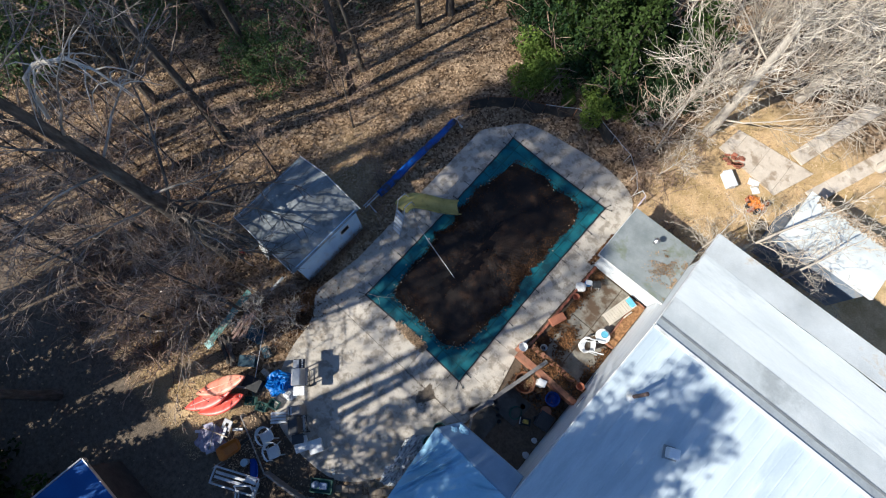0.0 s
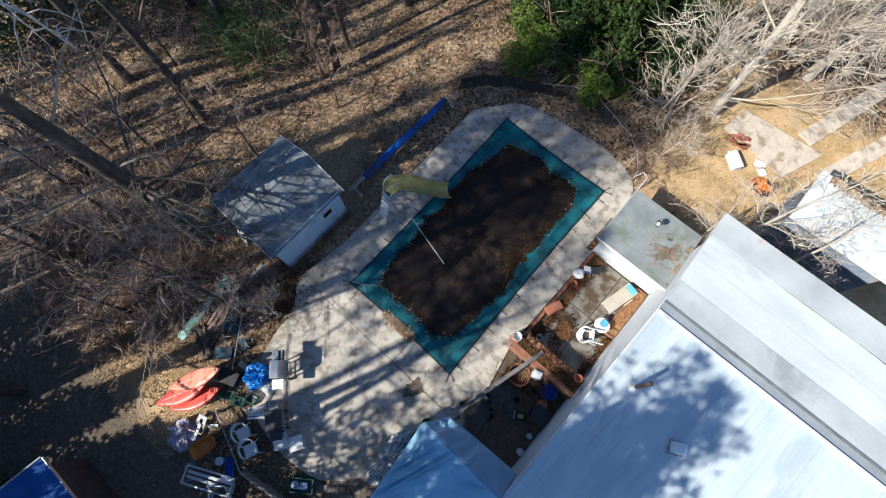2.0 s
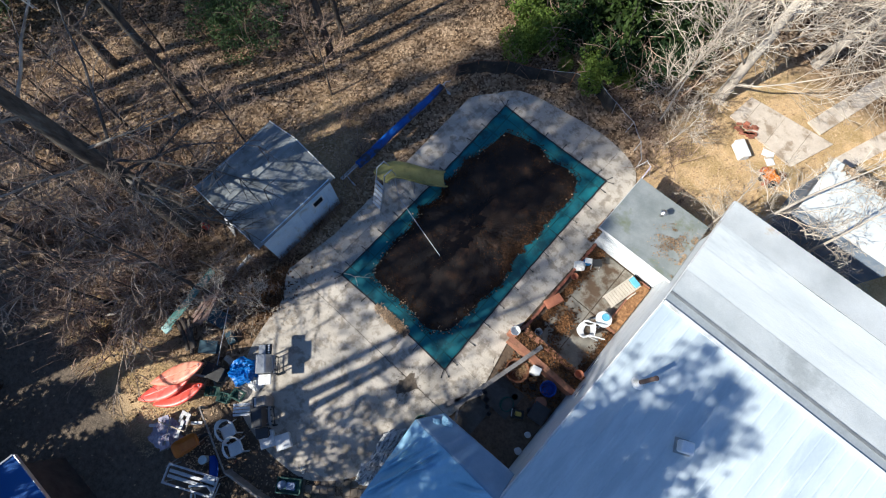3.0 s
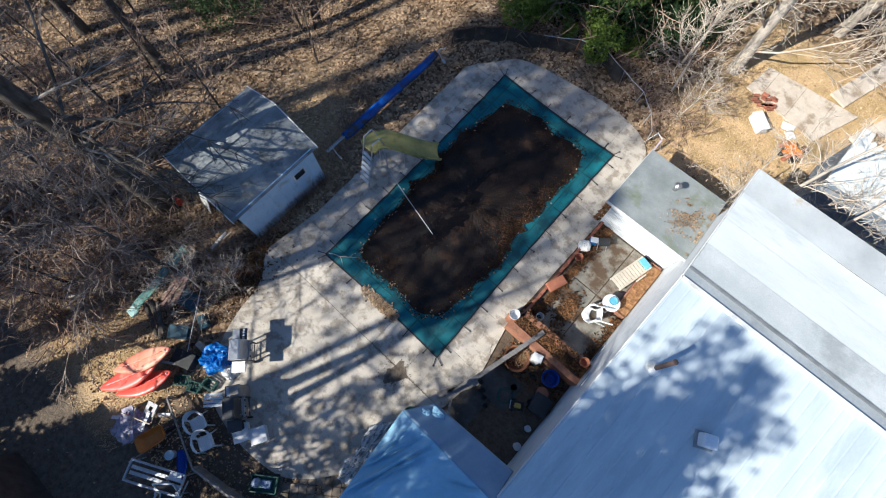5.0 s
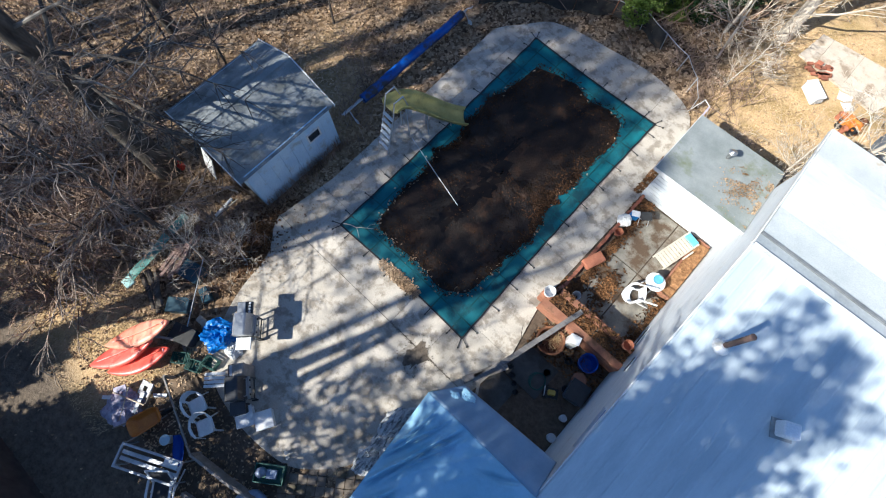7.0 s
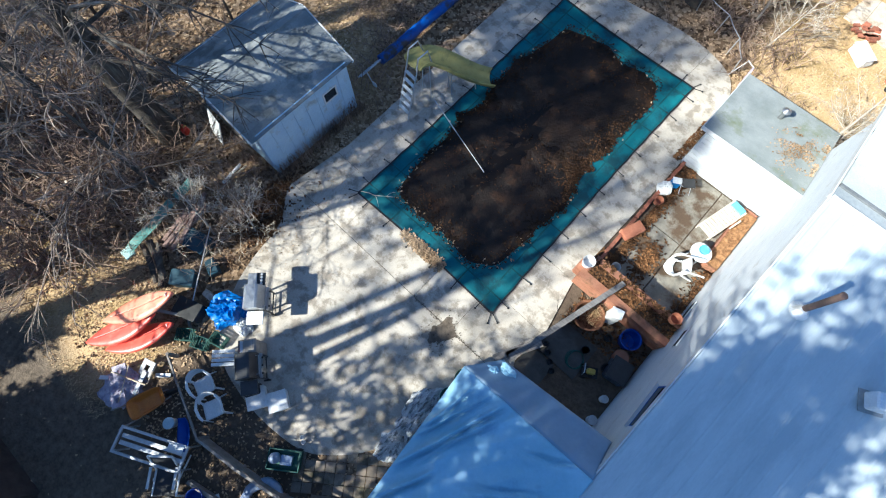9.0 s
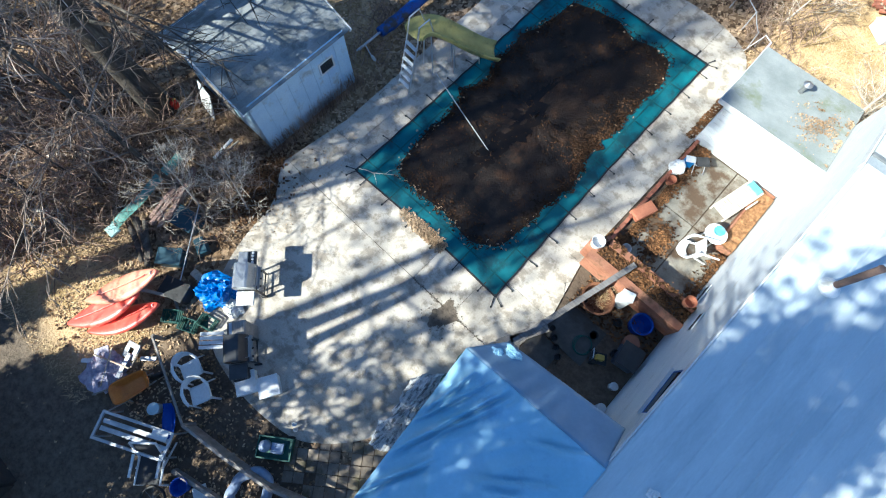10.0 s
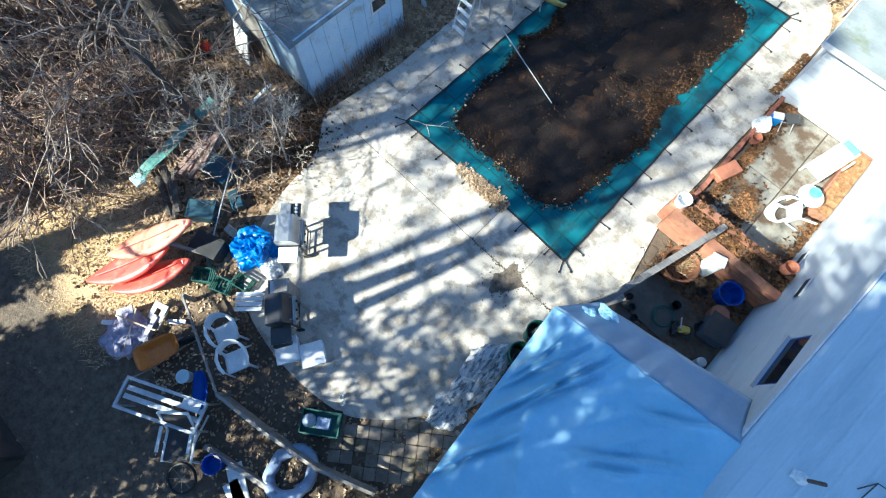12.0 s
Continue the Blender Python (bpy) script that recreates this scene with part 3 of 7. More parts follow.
            x, y = rx + rng.gauss(0, 0.09), ry + rng.gauss(0, 0.09)
        leaf(lv, x, y, (cover_z(x, y) if y > 0 else 0.0) + 0.03, rng.uniform(0.025, 0.055))
    # a few blown over the deck's west margin
    for _ in range(330):
        x, y = -1.3 + abs(rng.gauss(0, 0.7)), rng.uniform(-3.6, 0.8)
        if inside(x, y, DECK) and not (x > -0.2 and y > -0.2):
            leaf(lv, x, y, 0.012, rng.uniform(0.012, 0.03))
    tagged(part("dry_leaves", lv, LEAF), "dry tan leaves spilling over the edge of the pool cover", "leaves", kind="stuff")


def leaf(s, x, y, z, r):
    """One curled leaf of two triangles."""
    a, b, c = rng.uniform(0, 6.28), rng.uniform(-0.5, 0.5), rng.uniform(-0.5, 0.5)
    ca, sa = math.cos(a) * r, math.sin(a) * r
    s.add([(x + ca, y + sa, z + b * r), (x - 0.6 * sa, y + 0.6 * ca, z + c * r + 0.4 * r), (x - ca, y - sa, z - b * r), (x + 0.6 * sa, y - 0.6 * ca, z - c * r + 0.4 * r)], [(0, 1, 2), (0, 2, 3)])


build_cover()


def build_fallen_branch():
    b = thing("fallen_branch", pose(0, 0, 0), "thin pale fallen branch lying on the pool cover", "branch")
    part("stem", Shape().tube([(x, y, cover_z(x, y) + 0.035) for x, y in ((0.05, 0.1), (0.25, 0.22), (0.44, 0.28), (0.72, 0.5), (0.98, 0.7))], [0.014, 0.013, 0.012, 0.01, 0.006], 6), BARK_PALE, b)
    part("twig", Shape().tube([(x, y, cover_z(x, y) + 0.035) for x, y in ((0.46, 0.3), (0.62, 0.22), (0.8, 0.1))], [0.008, 0.007, 0.004], 5), BARK_PALE, b)
    part("twig", Shape().tube([(x, y, cover_z(x, y) + 0.035) for x, y in ((0.74, 0.52), (0.74, 0.66), (0.82, 0.8))], [0.007, 0.006, 0.004], 5), BARK_PALE, b)


build_fallen_branch()


# ---------------------------------------------------------------- house
RIDGE_Y, RIDGE_Z, EDGE_X = 5.5, 4.85, 9.14
SLOPE_S, SLOPE_N = 0.15, 0.155


def roof_z(y):
    return RIDGE_Z - (SLOPE_S * (RIDGE_Y - y) if y < RIDGE_Y else SLOPE_N * (y - RIDGE_Y))


def build_house():
    house = thing("house", pose(0, 0, 0), "white-walled house with a low white metal roof patched at one side", "house")
    wx, y0, y1, x1 = 9.44, -14.0, 9.6, 26.0
    # long wall with its gable top, cut open for the window
    wa, wb, za, zb = -0.3, 0.86, 2.34, 2.92
    zt = lambda y: roof_z(y) - 0.1
    s = Shape()
    for ya, yb, lo, hi in ((y0, wa, None, None), (wa, wb, None, za), (wa, wb, zb, None), (wb, RIDGE_Y, None, None), (RIDGE_Y, y1, None, None)):
        b0, b1 = (-0.2, -0.2) if lo is None else (lo, lo)
        t0, t1 = (zt(ya), zt(yb)) if hi is None else (hi, hi)
        s.add([(wx, ya, b0), (wx, yb, b1), (wx, yb, t1), (wx, ya, t0), (wx + 0.2, ya, b0), (wx + 0.2, yb, b1), (wx + 0.2, yb, t1), (wx + 0.2, ya, t0)],
              [(0, 3, 2, 1), (4, 5, 6, 7), (0, 1, 5, 4), (3, 7, 6, 2), (0, 4, 7, 3), (1, 2, 6, 5)])
    part("wall", s, SIDING, house)
    part("wall", Shape().box(((wx + x1) / 2 + 0.1, y1 - 0.1, 1.9), (x1 - wx - 0.2, 0.2, 4.1)), SIDING, house)
    win = part("window", Shape().box((wx + 0.03, (wa + wb) / 2, (za + zb) / 2), (0.02, wb - wa - 0.04, zb - za - 0.04)), GLASS, house, "dark glass window")
    f = Shape()
    for yy in (wa + 0.02, wb - 0.02):
        f.box((wx + 0.04, yy, (za + zb) / 2), (0.05, 0.04, zb - za))
    for zz in (za + 0.02, zb - 0.02):
        f.box((wx + 0.04, (wa + wb) / 2, zz), (0.048, wb - wa - 0.08, 0.04))
    part("frame", f, NAVY, win, "narrow dark blue window frame")
    part("sill", Shape().box((wx - 0.025, (wa + wb) / 2, za - 0.02), (0.06, wb - wa + 0.1, 0.03)), WHITE, win)
    for yc, zc, wd, hd in ((2.48, 1.5, 0.5, 0.2), (3.68, 0.45, 0.6, 0.22)):
        v_ = part("wall_vent", Shape().box((wx - 0.024, yc, zc), (0.02, wd, hd)), BLACK, house, "dark louvred wall vent")
        part("frame", Shape().box((wx - 0.03, yc, zc + hd / 2), (0.03, wd + 0.06, 0.03)).box((wx - 0.03, yc, zc - hd / 2), (0.03, wd + 0.06, 0.03)), WHITE, v_)
    # south slope: ribbed metal sheets
    ys = -14.4
    for k in range(18):
        xa = EDGE_X + k * 0.92
        s = Shape()
        prof = [(0.0, 0.0), (0.02, 0.009), (0.05, 0.009), (0.07, 0.0), (0.29, 0.0), (0.31, 0.006), (0.34, 0.006), (0.36, 0.0), (0.58, 0.0), (0.60, 0.006), (0.63, 0.006), (0.65, 0.0), (0.92, 0.0)]
        for yy in (ys, RIDGE_Y - 0.02):
            for lift in (0.0, -0.03):
                s.v += [(xa + px, yy, roof_z(yy) + pz + lift) for px, pz in prof]
        m = len(prof)
        for i in range(m - 1):
            s.f += [(i, i + 1, 2 * m + i + 1, 2 * m + i), (m + i + 1, m + i, 3 * m + i, 3 * m + i + 1), (i + 1, i, m + i, m + i + 1), (2 * m + i, 2 * m + i + 1, 3 * m + i + 1, 3 * m + i)]
        s.f += [(0, 2 * m, 3 * m, m), (m - 1, 2 * m - 1, 4 * m - 1, 3 * m - 1)]
        part("roof_sheet", s, ROOF_METAL, house)
    # ridge: thin white lip, sunk grey channel, dark strip painted as a step's shadow
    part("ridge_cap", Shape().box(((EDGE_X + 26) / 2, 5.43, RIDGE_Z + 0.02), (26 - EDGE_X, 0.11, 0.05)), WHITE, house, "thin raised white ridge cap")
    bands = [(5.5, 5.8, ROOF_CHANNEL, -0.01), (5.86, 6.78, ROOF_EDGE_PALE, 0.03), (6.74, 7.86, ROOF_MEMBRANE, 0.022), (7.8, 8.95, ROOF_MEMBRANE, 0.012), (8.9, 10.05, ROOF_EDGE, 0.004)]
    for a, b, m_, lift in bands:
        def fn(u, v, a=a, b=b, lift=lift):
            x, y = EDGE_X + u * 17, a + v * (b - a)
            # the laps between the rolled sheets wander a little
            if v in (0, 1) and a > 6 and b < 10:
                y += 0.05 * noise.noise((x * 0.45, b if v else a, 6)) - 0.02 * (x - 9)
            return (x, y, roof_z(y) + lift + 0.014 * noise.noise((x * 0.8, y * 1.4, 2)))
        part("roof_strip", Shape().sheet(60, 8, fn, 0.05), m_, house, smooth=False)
    part("sealed_joint", Shape().beam((EDGE_X, 5.83, roof_z(5.83) + 0.012), (26, 5.83, roof_z(5.83) + 0.012), 0.07, 0.07), STEP_SHADOW, house, "dark grey strip painted as shadow of the roof step")
    # overhang edges
    for ya, yb in ((ys, RIDGE_Y - 0.02), (RIDGE_Y + 0.02, 10.05)):
        part("fascia", Shape().beam((EDGE_X - 0.02, ya, roof_z(ya) - 0.09), (EDGE_X - 0.02, yb, roof_z(yb) - 0.09), 0.03, 0.14), WHITE, house)
        s = Shape()
        s.add([(EDGE_X, ya, roof_z(ya) - 0.2), (wx, ya, roof_z(ya) - 0.2), (wx, yb, roof_z(yb) - 0.2), (EDGE_X, yb, roof_z(yb) - 0.2)] +
              [(EDGE_X, ya, roof_z(ya) - 0.18), (wx, ya, roof_z(ya) - 0.18), (wx, yb, roof_z(yb) - 0.18), (EDGE_X, yb, roof_z(yb) - 0.18)],
              [(0, 3, 2, 1), (4, 5, 6, 7), (0, 1, 5, 4), (2, 3, 7, 6), (0, 4, 7, 3), (1, 2, 6, 5)])
        part("soffit", s, WHITE, house)
    # stove pipe, with its flashing
    px, py = 9.99, 3.17
    pipe = part("stove_pipe", Shape().tube([(px, py, roof_z(py)), (px + 0.01, py + 0.04, roof_z(py) + 0.5), (px + 0.04, py + 0.13, roof_z(py) + 0.98)], 0.062, 14), RUST_PIPE, house, "rusty brown stove pipe", smooth=False)
    part("flashing", Shape().lathe([(0.2, 0.0), (0.18, 0.03), (0.1, 0.1), (0.08, 0.16)], 14, (px, py, roof_z(py) + 0.01)), PLASTIC_W, pipe)
    part("cap", Shape().lathe([(0.068, 0.0), (0.072, 0.02), (0.05, 0.03)], 14, (px + 0.04, py + 0.13, roof_z(py) + 0.975)), RUST_PIPE, pipe)
    vent = part("roof_vent", Shape().box((11.86, 2.6, roof_z(2.6) + 0.24), (0.34, 0.32, 0.34), turn_z(25)), VENT_WHITE, house, "white square roof vent", bevel=0.03)
    part("base", Shape().box((11.86, 2.6, roof_z(2.6) + 0.03), (0.44, 0.42, 0.03), turn_z(25)), ROOF_CHANNEL, vent)
    bx_, by_ = 10.03, -1.6
    small = part("vent_pipe", Shape().tube([(bx_, by_, roof_z(by_)), (bx_ + 0.01, by_ - 0.01, roof_z(by_) + 0.44)], 0.03, 10), RUST_PIPE, house, "dark plumbing vent pipe")
    part("boot", Shape().lathe([(0.1, 0), (0.09, 0.03), (0.06, 0.08), (0.045, 0.13)], 12, (bx_ - 0.02, by_, roof_z(by_) + 0.005)), PLASTIC_W, small, "torn white pipe boot")
    part("flap", Shape().sheet(4, 4, lambda u, v: (bx_ - 0.17 + 0.13 * u, by_ - 0.1 + 0.15 * v, roof_z(by_) + 0.03 + 0.05 * noise.noise((u * 2.3, v * 2.1, 4)) + 0.04 * u), 0.008), PLASTIC_W, small)
    for wire in ([(10.6, -1.2), (10.75, -0.95), (10.95, -0.92), (11.2, -1.0)], [(10.75, -0.95), (10.7, -1.35), (10.78, -1.7)], [(12.3, -1.9), (12.42, -2.2), (12.4, -2.5)]):
        st_ = part("fallen_twig", Shape().tube([(x, y, roof_z(y) + 0.03) for x, y in wire], 0.009, 5), BARK)
        tagged(st_, "thin dark fallen twig lying on the metal roof", "twig")


build_house()


def build_annex():
    an = thing("lean_to_annex", pose(0, 0, 0), "small white annex with a mossy grey flat roof against the house", "annex")
    x0, x1, y0, y1 = 6.62, 9.425, 7.78, 10.2
    rz = lambda y: 2.25 - 0.21 * (y - 7.35)
    s = Shape()
    for (ax, ay), (bx, by) in (((x0, y0), (x1, y0)), ((x0, y1), (x1, y1))):
        s.box(((ax + bx) / 2, ay + (0.06 if ay == y0 else -0.06), (rz(ay) - 0.28) / 2), (bx - ax, 0.12, rz(ay) - 0.05 + 0.1))
    s.add([(x0, y0 + 0.12, -0.1), (x0, y1 - 0.12, -0.1), (x0, y1 - 0.12, rz(y1) - 0.12), (x0, y0 + 0.12, rz(y0) - 0.12)] + [(x0 + 0.12, y0 + 0.12, -0.1), (x0 + 0.12, y1 - 0.12, -0.1), (x0 + 0.12, y1 - 0.12, rz(y1) - 0.12), (x0 + 0.12, y0 + 0.12, rz(y0) - 0.12)],
          [(0, 3, 2, 1), (4, 5, 6, 7), (0, 1, 5, 4), (2, 3, 7, 6), (0, 4, 7, 3), (1, 2, 6, 5)])
    part("wall", s, SIDING, an)
    for k in range(10):
        part("siding_board", Shape().box(((x0 + x1) / 2, y0 - 0.012, 0.12 + 0.2 * k), (x1 - x0 - 0.02, 0.016, 0.17)), SIDING, an)

    def fn(u, v):
        x, y = 6.4 + u * 3.03, 7.35 + v * 3.0
        return (x, y, rz(y) + 0.01 * noise.noise((x * 1.2, y * 1.2, 5)))

    part("roof", Shape().sheet(20, 20, fn, 0.07), ROOF_ANNEX, an)
    part("drip_edge", Shape().box((7.915, 7.338, rz(7.35) - 0.06), (3.03, 0.02, 0.14)), WHITE, an)
    part("drip_edge", Shape().beam((6.39, 7.35, rz(7.35) - 0.06), (6.39, 10.35, rz(10.35) - 0.06), 0.02, 0.12), WHITE, an)
    v = part("chimney_pipe", Shape().tube([(7.82, 9.42, rz(9.42)), (7.82, 9.42, rz(9.42) + 0.3)], 0.06, 12), STEEL, an, "short metal vent pipe")
    part("cap", Shape().lathe([(0.12, 0.0), (0.13, 0.03), (0.03, 0.1)], 12, (7.82, 9.42, rz(9.42) + 0.3)), STEEL, v)
    lv = Shape()
    for _ in range(1500):
        x, y = rng.gauss(8.7, 0.3), rng.gauss(8.75, 0.45)
        if rng.random() < 0.35:
            x, y = 9.38 - abs(rng.gauss(0, 0.07)), rng.uniform(7.5, 9.8)
        if 6.5 < x < 9.4 and 7.4 < y < 10.2 and noise.noise((x * 2.5, y * 2.5, 4)) > -0.05:
            leaf(lv, x, y, rz(y) + 0.02, rng.uniform(0.015, 0.035))
    tagged(part("roof_leaves", lv, LEAF), "drift of dry leaves lying on the annex roof", "leaves", kind="stuff")


build_annex()


# ---------------------------------------------------------------- shed by the pool
def build_shed():
    sh = thing("garden_shed", pose(0, 0, 0), "pale blue-white wooden shed with a grey shingle gable roof", "shed")
    x0, x1, y0, y1, ez, rx, rz = -5.75, -2.3, -1.2, 2.15, 2.14, -4.05, 2.8
    s = Shape()
    s.box((x1 - 0.05, (y0 + y1) / 2, ez / 2 - 0.1), (0.1, y1 - y0, ez + 0.2))
    s.box((x0 + 0.05, (y0 + y1) / 2, ez / 2 - 0.2), (0.1, y1 - y0, ez + 0.4))
    for y in (y0, y1 - 0.1):
        s.add([(x0 + 0.1, y, -0.4), (x1 - 0.1, y, -0.4), (x1 - 0.1, y, ez), (rx, y, rz - 0.06), (x0 + 0.1, y, ez)] + [(x0 + 0.1, y + 0.1, -0.4), (x1 - 0.1, y + 0.1, -0.4), (x1 - 0.1, y + 0.1, ez), (rx, y + 0.1, rz - 0.06), (x0 + 0.1, y + 0.1, ez)],
              [(0, 1, 2, 3, 4), (9, 8, 7, 6, 5), (0, 5, 6, 1), (1, 6, 7, 2), (2, 7, 8, 3), (3, 8, 9, 4), (4, 9, 5, 0)])
    part("wall", s, SHED_PAINT, sh)
    # broad upright boards, with narrow gaps
    for k in range(8):
        part("siding_board", Shape().box((x1 + 0.012, y0 + (y1 - y0) * (k + 0.5) / 8, ez / 2), (0.018, (y1 - y0) / 8 - 0.012, ez)), SHED_PAINT, sh)
    win = part("window", Shape().box((x1 + 0.03, 1.35, 1.45), (0.02, 0.42, 0.34)), GLASS, sh, "small dark window")
    part("frame", Shape().box((x1 + 0.03, 1.35, 1.65), (0.04, 0.52, 0.05)).box((x1 + 0.03, 1.35, 1.25), (0.04, 0.52, 0.05)).box((x1 + 0.03, 1.11, 1.45), (0.038, 0.05, 0.35)).box((x1 + 0.03, 1.59, 1.45), (0.038, 0.05, 0.35)), WHITE, win)
    part("door", Shape().box((-4.3, y0 - 0.02, 0.85), (0.9, 0.04, 1.75)), WOOD_GREY, sh, "grey plank door")
    # shingle courses on both slopes
    for side in (1, -1):
        ex = x1 + 0.1 if side > 0 else x0 - 0.1
        n_c = 13
        for k in range(n_c):
            a, b = k / n_c, (k + 1) / n_c + 0.02
            xa, xb = ex + (rx - ex) * a, ex + (rx - ex) * min(1, b)
            za, zb = ez - 0.06 + (rz - ez + 0.06) * a, ez - 0.06 + (rz - ez + 0.06) * min(1, b)
            yy = y0 - 0.2
            while yy < y1 + 0.18:
                ln = min(rng.choice((0.3, 0.5, 0.7, 0.9)), y1 + 0.2 - yy)
                s = Shape()
                s.add([(xa, yy, za + 0.02), (xa, yy + ln - 0.006, za + 0.02), (xb, yy + ln - 0.006, zb + 0.012), (xb, yy, zb + 0.012)] +
                      [(xa, yy, za), (xa, yy + ln - 0.006, za), (xb, yy + ln - 0.006, zb), (xb, yy, zb)],
                      [(0, 1, 2, 3) if side > 0 else (3, 2, 1, 0), (0, 4, 5, 1), (1, 5, 6, 2), (2, 6, 7, 3), (3, 7, 4, 0), (7, 6, 5, 4) if side > 0 else (4, 5, 6, 7)])
                part("shingle", s, SHINGLE, sh)
                yy += ln
    part("ridge_cap", Shape().box((rx, (y0 + y1) / 2, rz + 0.012), (0.2, y1 - y0 + 0.4, 0.012)), SHINGLE, sh)
    for y in (y0 - 0.215, y1 + 0.215):
        for ex in (x1 + 0.1, x0 - 0.1):
            part("bargeboard", Shape().beam((ex, y, ez - 0.1), (rx, y, rz - 0.04), 0.03, 0.16), WHITE, sh)


build_shed()


def build_shed_brush():
    g = random.Random(52)
    s = Shape()
    for _ in range(900):
        if g.random() < 0.7:
            x, y = -2.24 + abs(g.gauss(0.05, 0.16)), g.uniform(-1.3, 2.3)
        else:
            x, y = g.uniform(-5.7, -2.3), -1.3 - abs(g.gauss(0.05, 0.2))
        a, h = g.uniform(0, 6.28), g.uniform(0.2, 0.65)
        o = 0.25 * h
        s.tube([(x, y, -0.06), (x + o * math.cos(a) * 0.4, y + o * math.sin(a) * 0.4, h * 0.6), (x + o * math.cos(a), y + o * math.sin(a), h)], [0.006, 0.005, 0.002], 3, False)
    tagged(part("dead_weeds", s, BRAMBLE), "brown dead weeds standing along the shed's foot", "weeds", kind="stuff")


build_shed_brush()


def crumple(name, c, size, mat_, label, category, seed, sharp=1.0):
    """A bundled or crumpled sheet as a lumpy heap."""
    s = Shape()
    n_u, n_v = 34, 18

    def fn(u, v):
        a, e = 2 * math.pi * u, math.pi / 2 * v
        d = Vector((math.cos(a) * math.cos(e), math.sin(a) * math.cos(e), math.sin(e)))
        r = 1 + 0.28 * sharp * noise.noise(d * 1.7 + Vector((seed, 0, 0))) + 0.16 * sharp * (1 - 2 * abs(noise.noise(d * 4.5 + Vector((0, seed, 0))))) + 0.05 * noise.noise(d * 11)
        return (c[0] + d.x * r * size[0] / 2, c[1] + d.y * r * size[1] / 2, c[2] + max(0, d.z) * r * size[2])

    s.sheet(n_u, n_v, fn)
    ob = part(name, s, mat_)
    return tagged(ob, label, category)


# ---------------------------------------------------------------- tarped lean-to beside the house
def build_tarp_shelter():
    ts = thing("tarp_shelter", pose(0, 0, 0), "silver-grey tarp stretched over a lean-to frame against the house", "shelter")
    x0, x1, y0, y1 = 5.95, 9.12, -9.5, -1.85

    creases = ((1.17, 0.03, 0.28, 2.5, 0.075, 0.062), (0.52, 0.05, 0.2, 1.5, 0.06, 0.04), (0.85, 0.0, 0.22, 1.8, 0.06, 0.04),
               (0.95, 1.9, 0.2, 3.7, 0.075, 0.055), (1.3, 0.1, 0.5, 2.2, 0.06, 0.035), (1.55, 1.8, 2.85, 0.8, 0.06, 0.035),
               (1.95, 0.6, 2.9, 0.0, 0.06, 0.035), (1.9, 1.75, 2.5, 1.3, 0.06, 0.03))

    def top(x, y):
        z = 2.82 + 0.33 * (x - 5.96)
        d = -1.85 - y
        z -= 0.05 * math.sin(math.pi * min(1, max(0, (x - x0) / (x1 - x0)))) * (0.6 + 0.4 * math.cos(d * 2.1))
        # folds running down from the ridge corner
        ang = math.atan2(d + 0.001, x - 5.7)
        r = math.hypot(d, x - 5.7)
        q = 0.87 * x - 0.5 * y + 0.12 * noise.noise((x * 0.8, y * 0.8, 9))
        crease = 1 - 2 * abs(math.sin(q * 8.5)) ** 0.8
        fold = 0.022 * crease * math.exp(-((r - 1.6) / 0.9) ** 2) * (0.5 + 0.9 * max(0.0, noise.noise((q * 2.2, 3.0, 1.0)) + 0.45))
        fold += 0.035 * (1 - 2 * abs(math.sin(ang * 6 + 1.4 * noise.noise((x * 0.6, y * 0.6, 2))))) * math.exp(-((r - 3.4) / 1.8) ** 2)
        fold += 0.025 * max(0.0, 1 - abs(d - 3.6 - 0.6 * noise.noise((x * 0.6, 0.0, 2))) / 0.1) + 0.02 * max(0.0, 1 - abs(d - 4.3 - 0.5 * noise.noise((x * 0.7, 0.0, 5))) / 0.08)
        # long pulled creases: start and end across the sheet, half width, height
        for ax, ad, bx, bd, w, h in creases:
            ex, ed = bx - ax, bd - ad
            ln = math.hypot(ex, ed)
            w *= 0.75
            px, pd = x - x0 - ax, d - ad
            along = (px * ex + pd * ed) / (ln * ln)
            if 0 < along < 1:
                s = (px * ed - pd * ex) / ln + 0.05 * noise.noise((along * 2.5, ax * 7, 4))
                e = math.sin(math.pi * along) ** 0.6
                fold += 1.6 * h * e * (math.exp(-(s / w) ** 2) - 0.8 * math.exp(-((s - 1.4 * w) / w) ** 2))
        return z + fold * 1.9 + 0.05 * noise.noise((x * 0.9, y * 0.6, 8)) + 0.02 * noise.noise((x * 2.6, y * 1.8, 3)) - 0.25 * smooth01((x0 + 0.25 - x) / 0.25) * 0.3

    def west(y):
        return x0 + 0.1 * (-1.85 - y)

    part("tarp", Shape().sheet(100, 170, lambda u, v: (west(y0 + v * (y1 - y0)) + u * (x1 - west(y0 + v * (y1 - y0))), y0 + v * (y1 - y0), top(west(y0 + v * (y1 - y0)) + u * (x1 - west(y0 + v * (y1 - y0))), y0 + v * (y1 - y0))), 0.006), TARP, ts, smooth=True)

    def flap(u, v):
        a = Vector((x0 + u * (x1 - x0), y1, top(x0 + u * (x1 - x0), y1)))
        b = Vector((6.5 + 2.62 * u, -1.1 + 0.12 * u, 2.42 + 0.92 * u))
        q = a.lerp(b, v)
        return (q.x, q.y, q.z + 0.012 * math.sin(q.x * 9) * v - 0.04 * math.sin(math.pi * v))

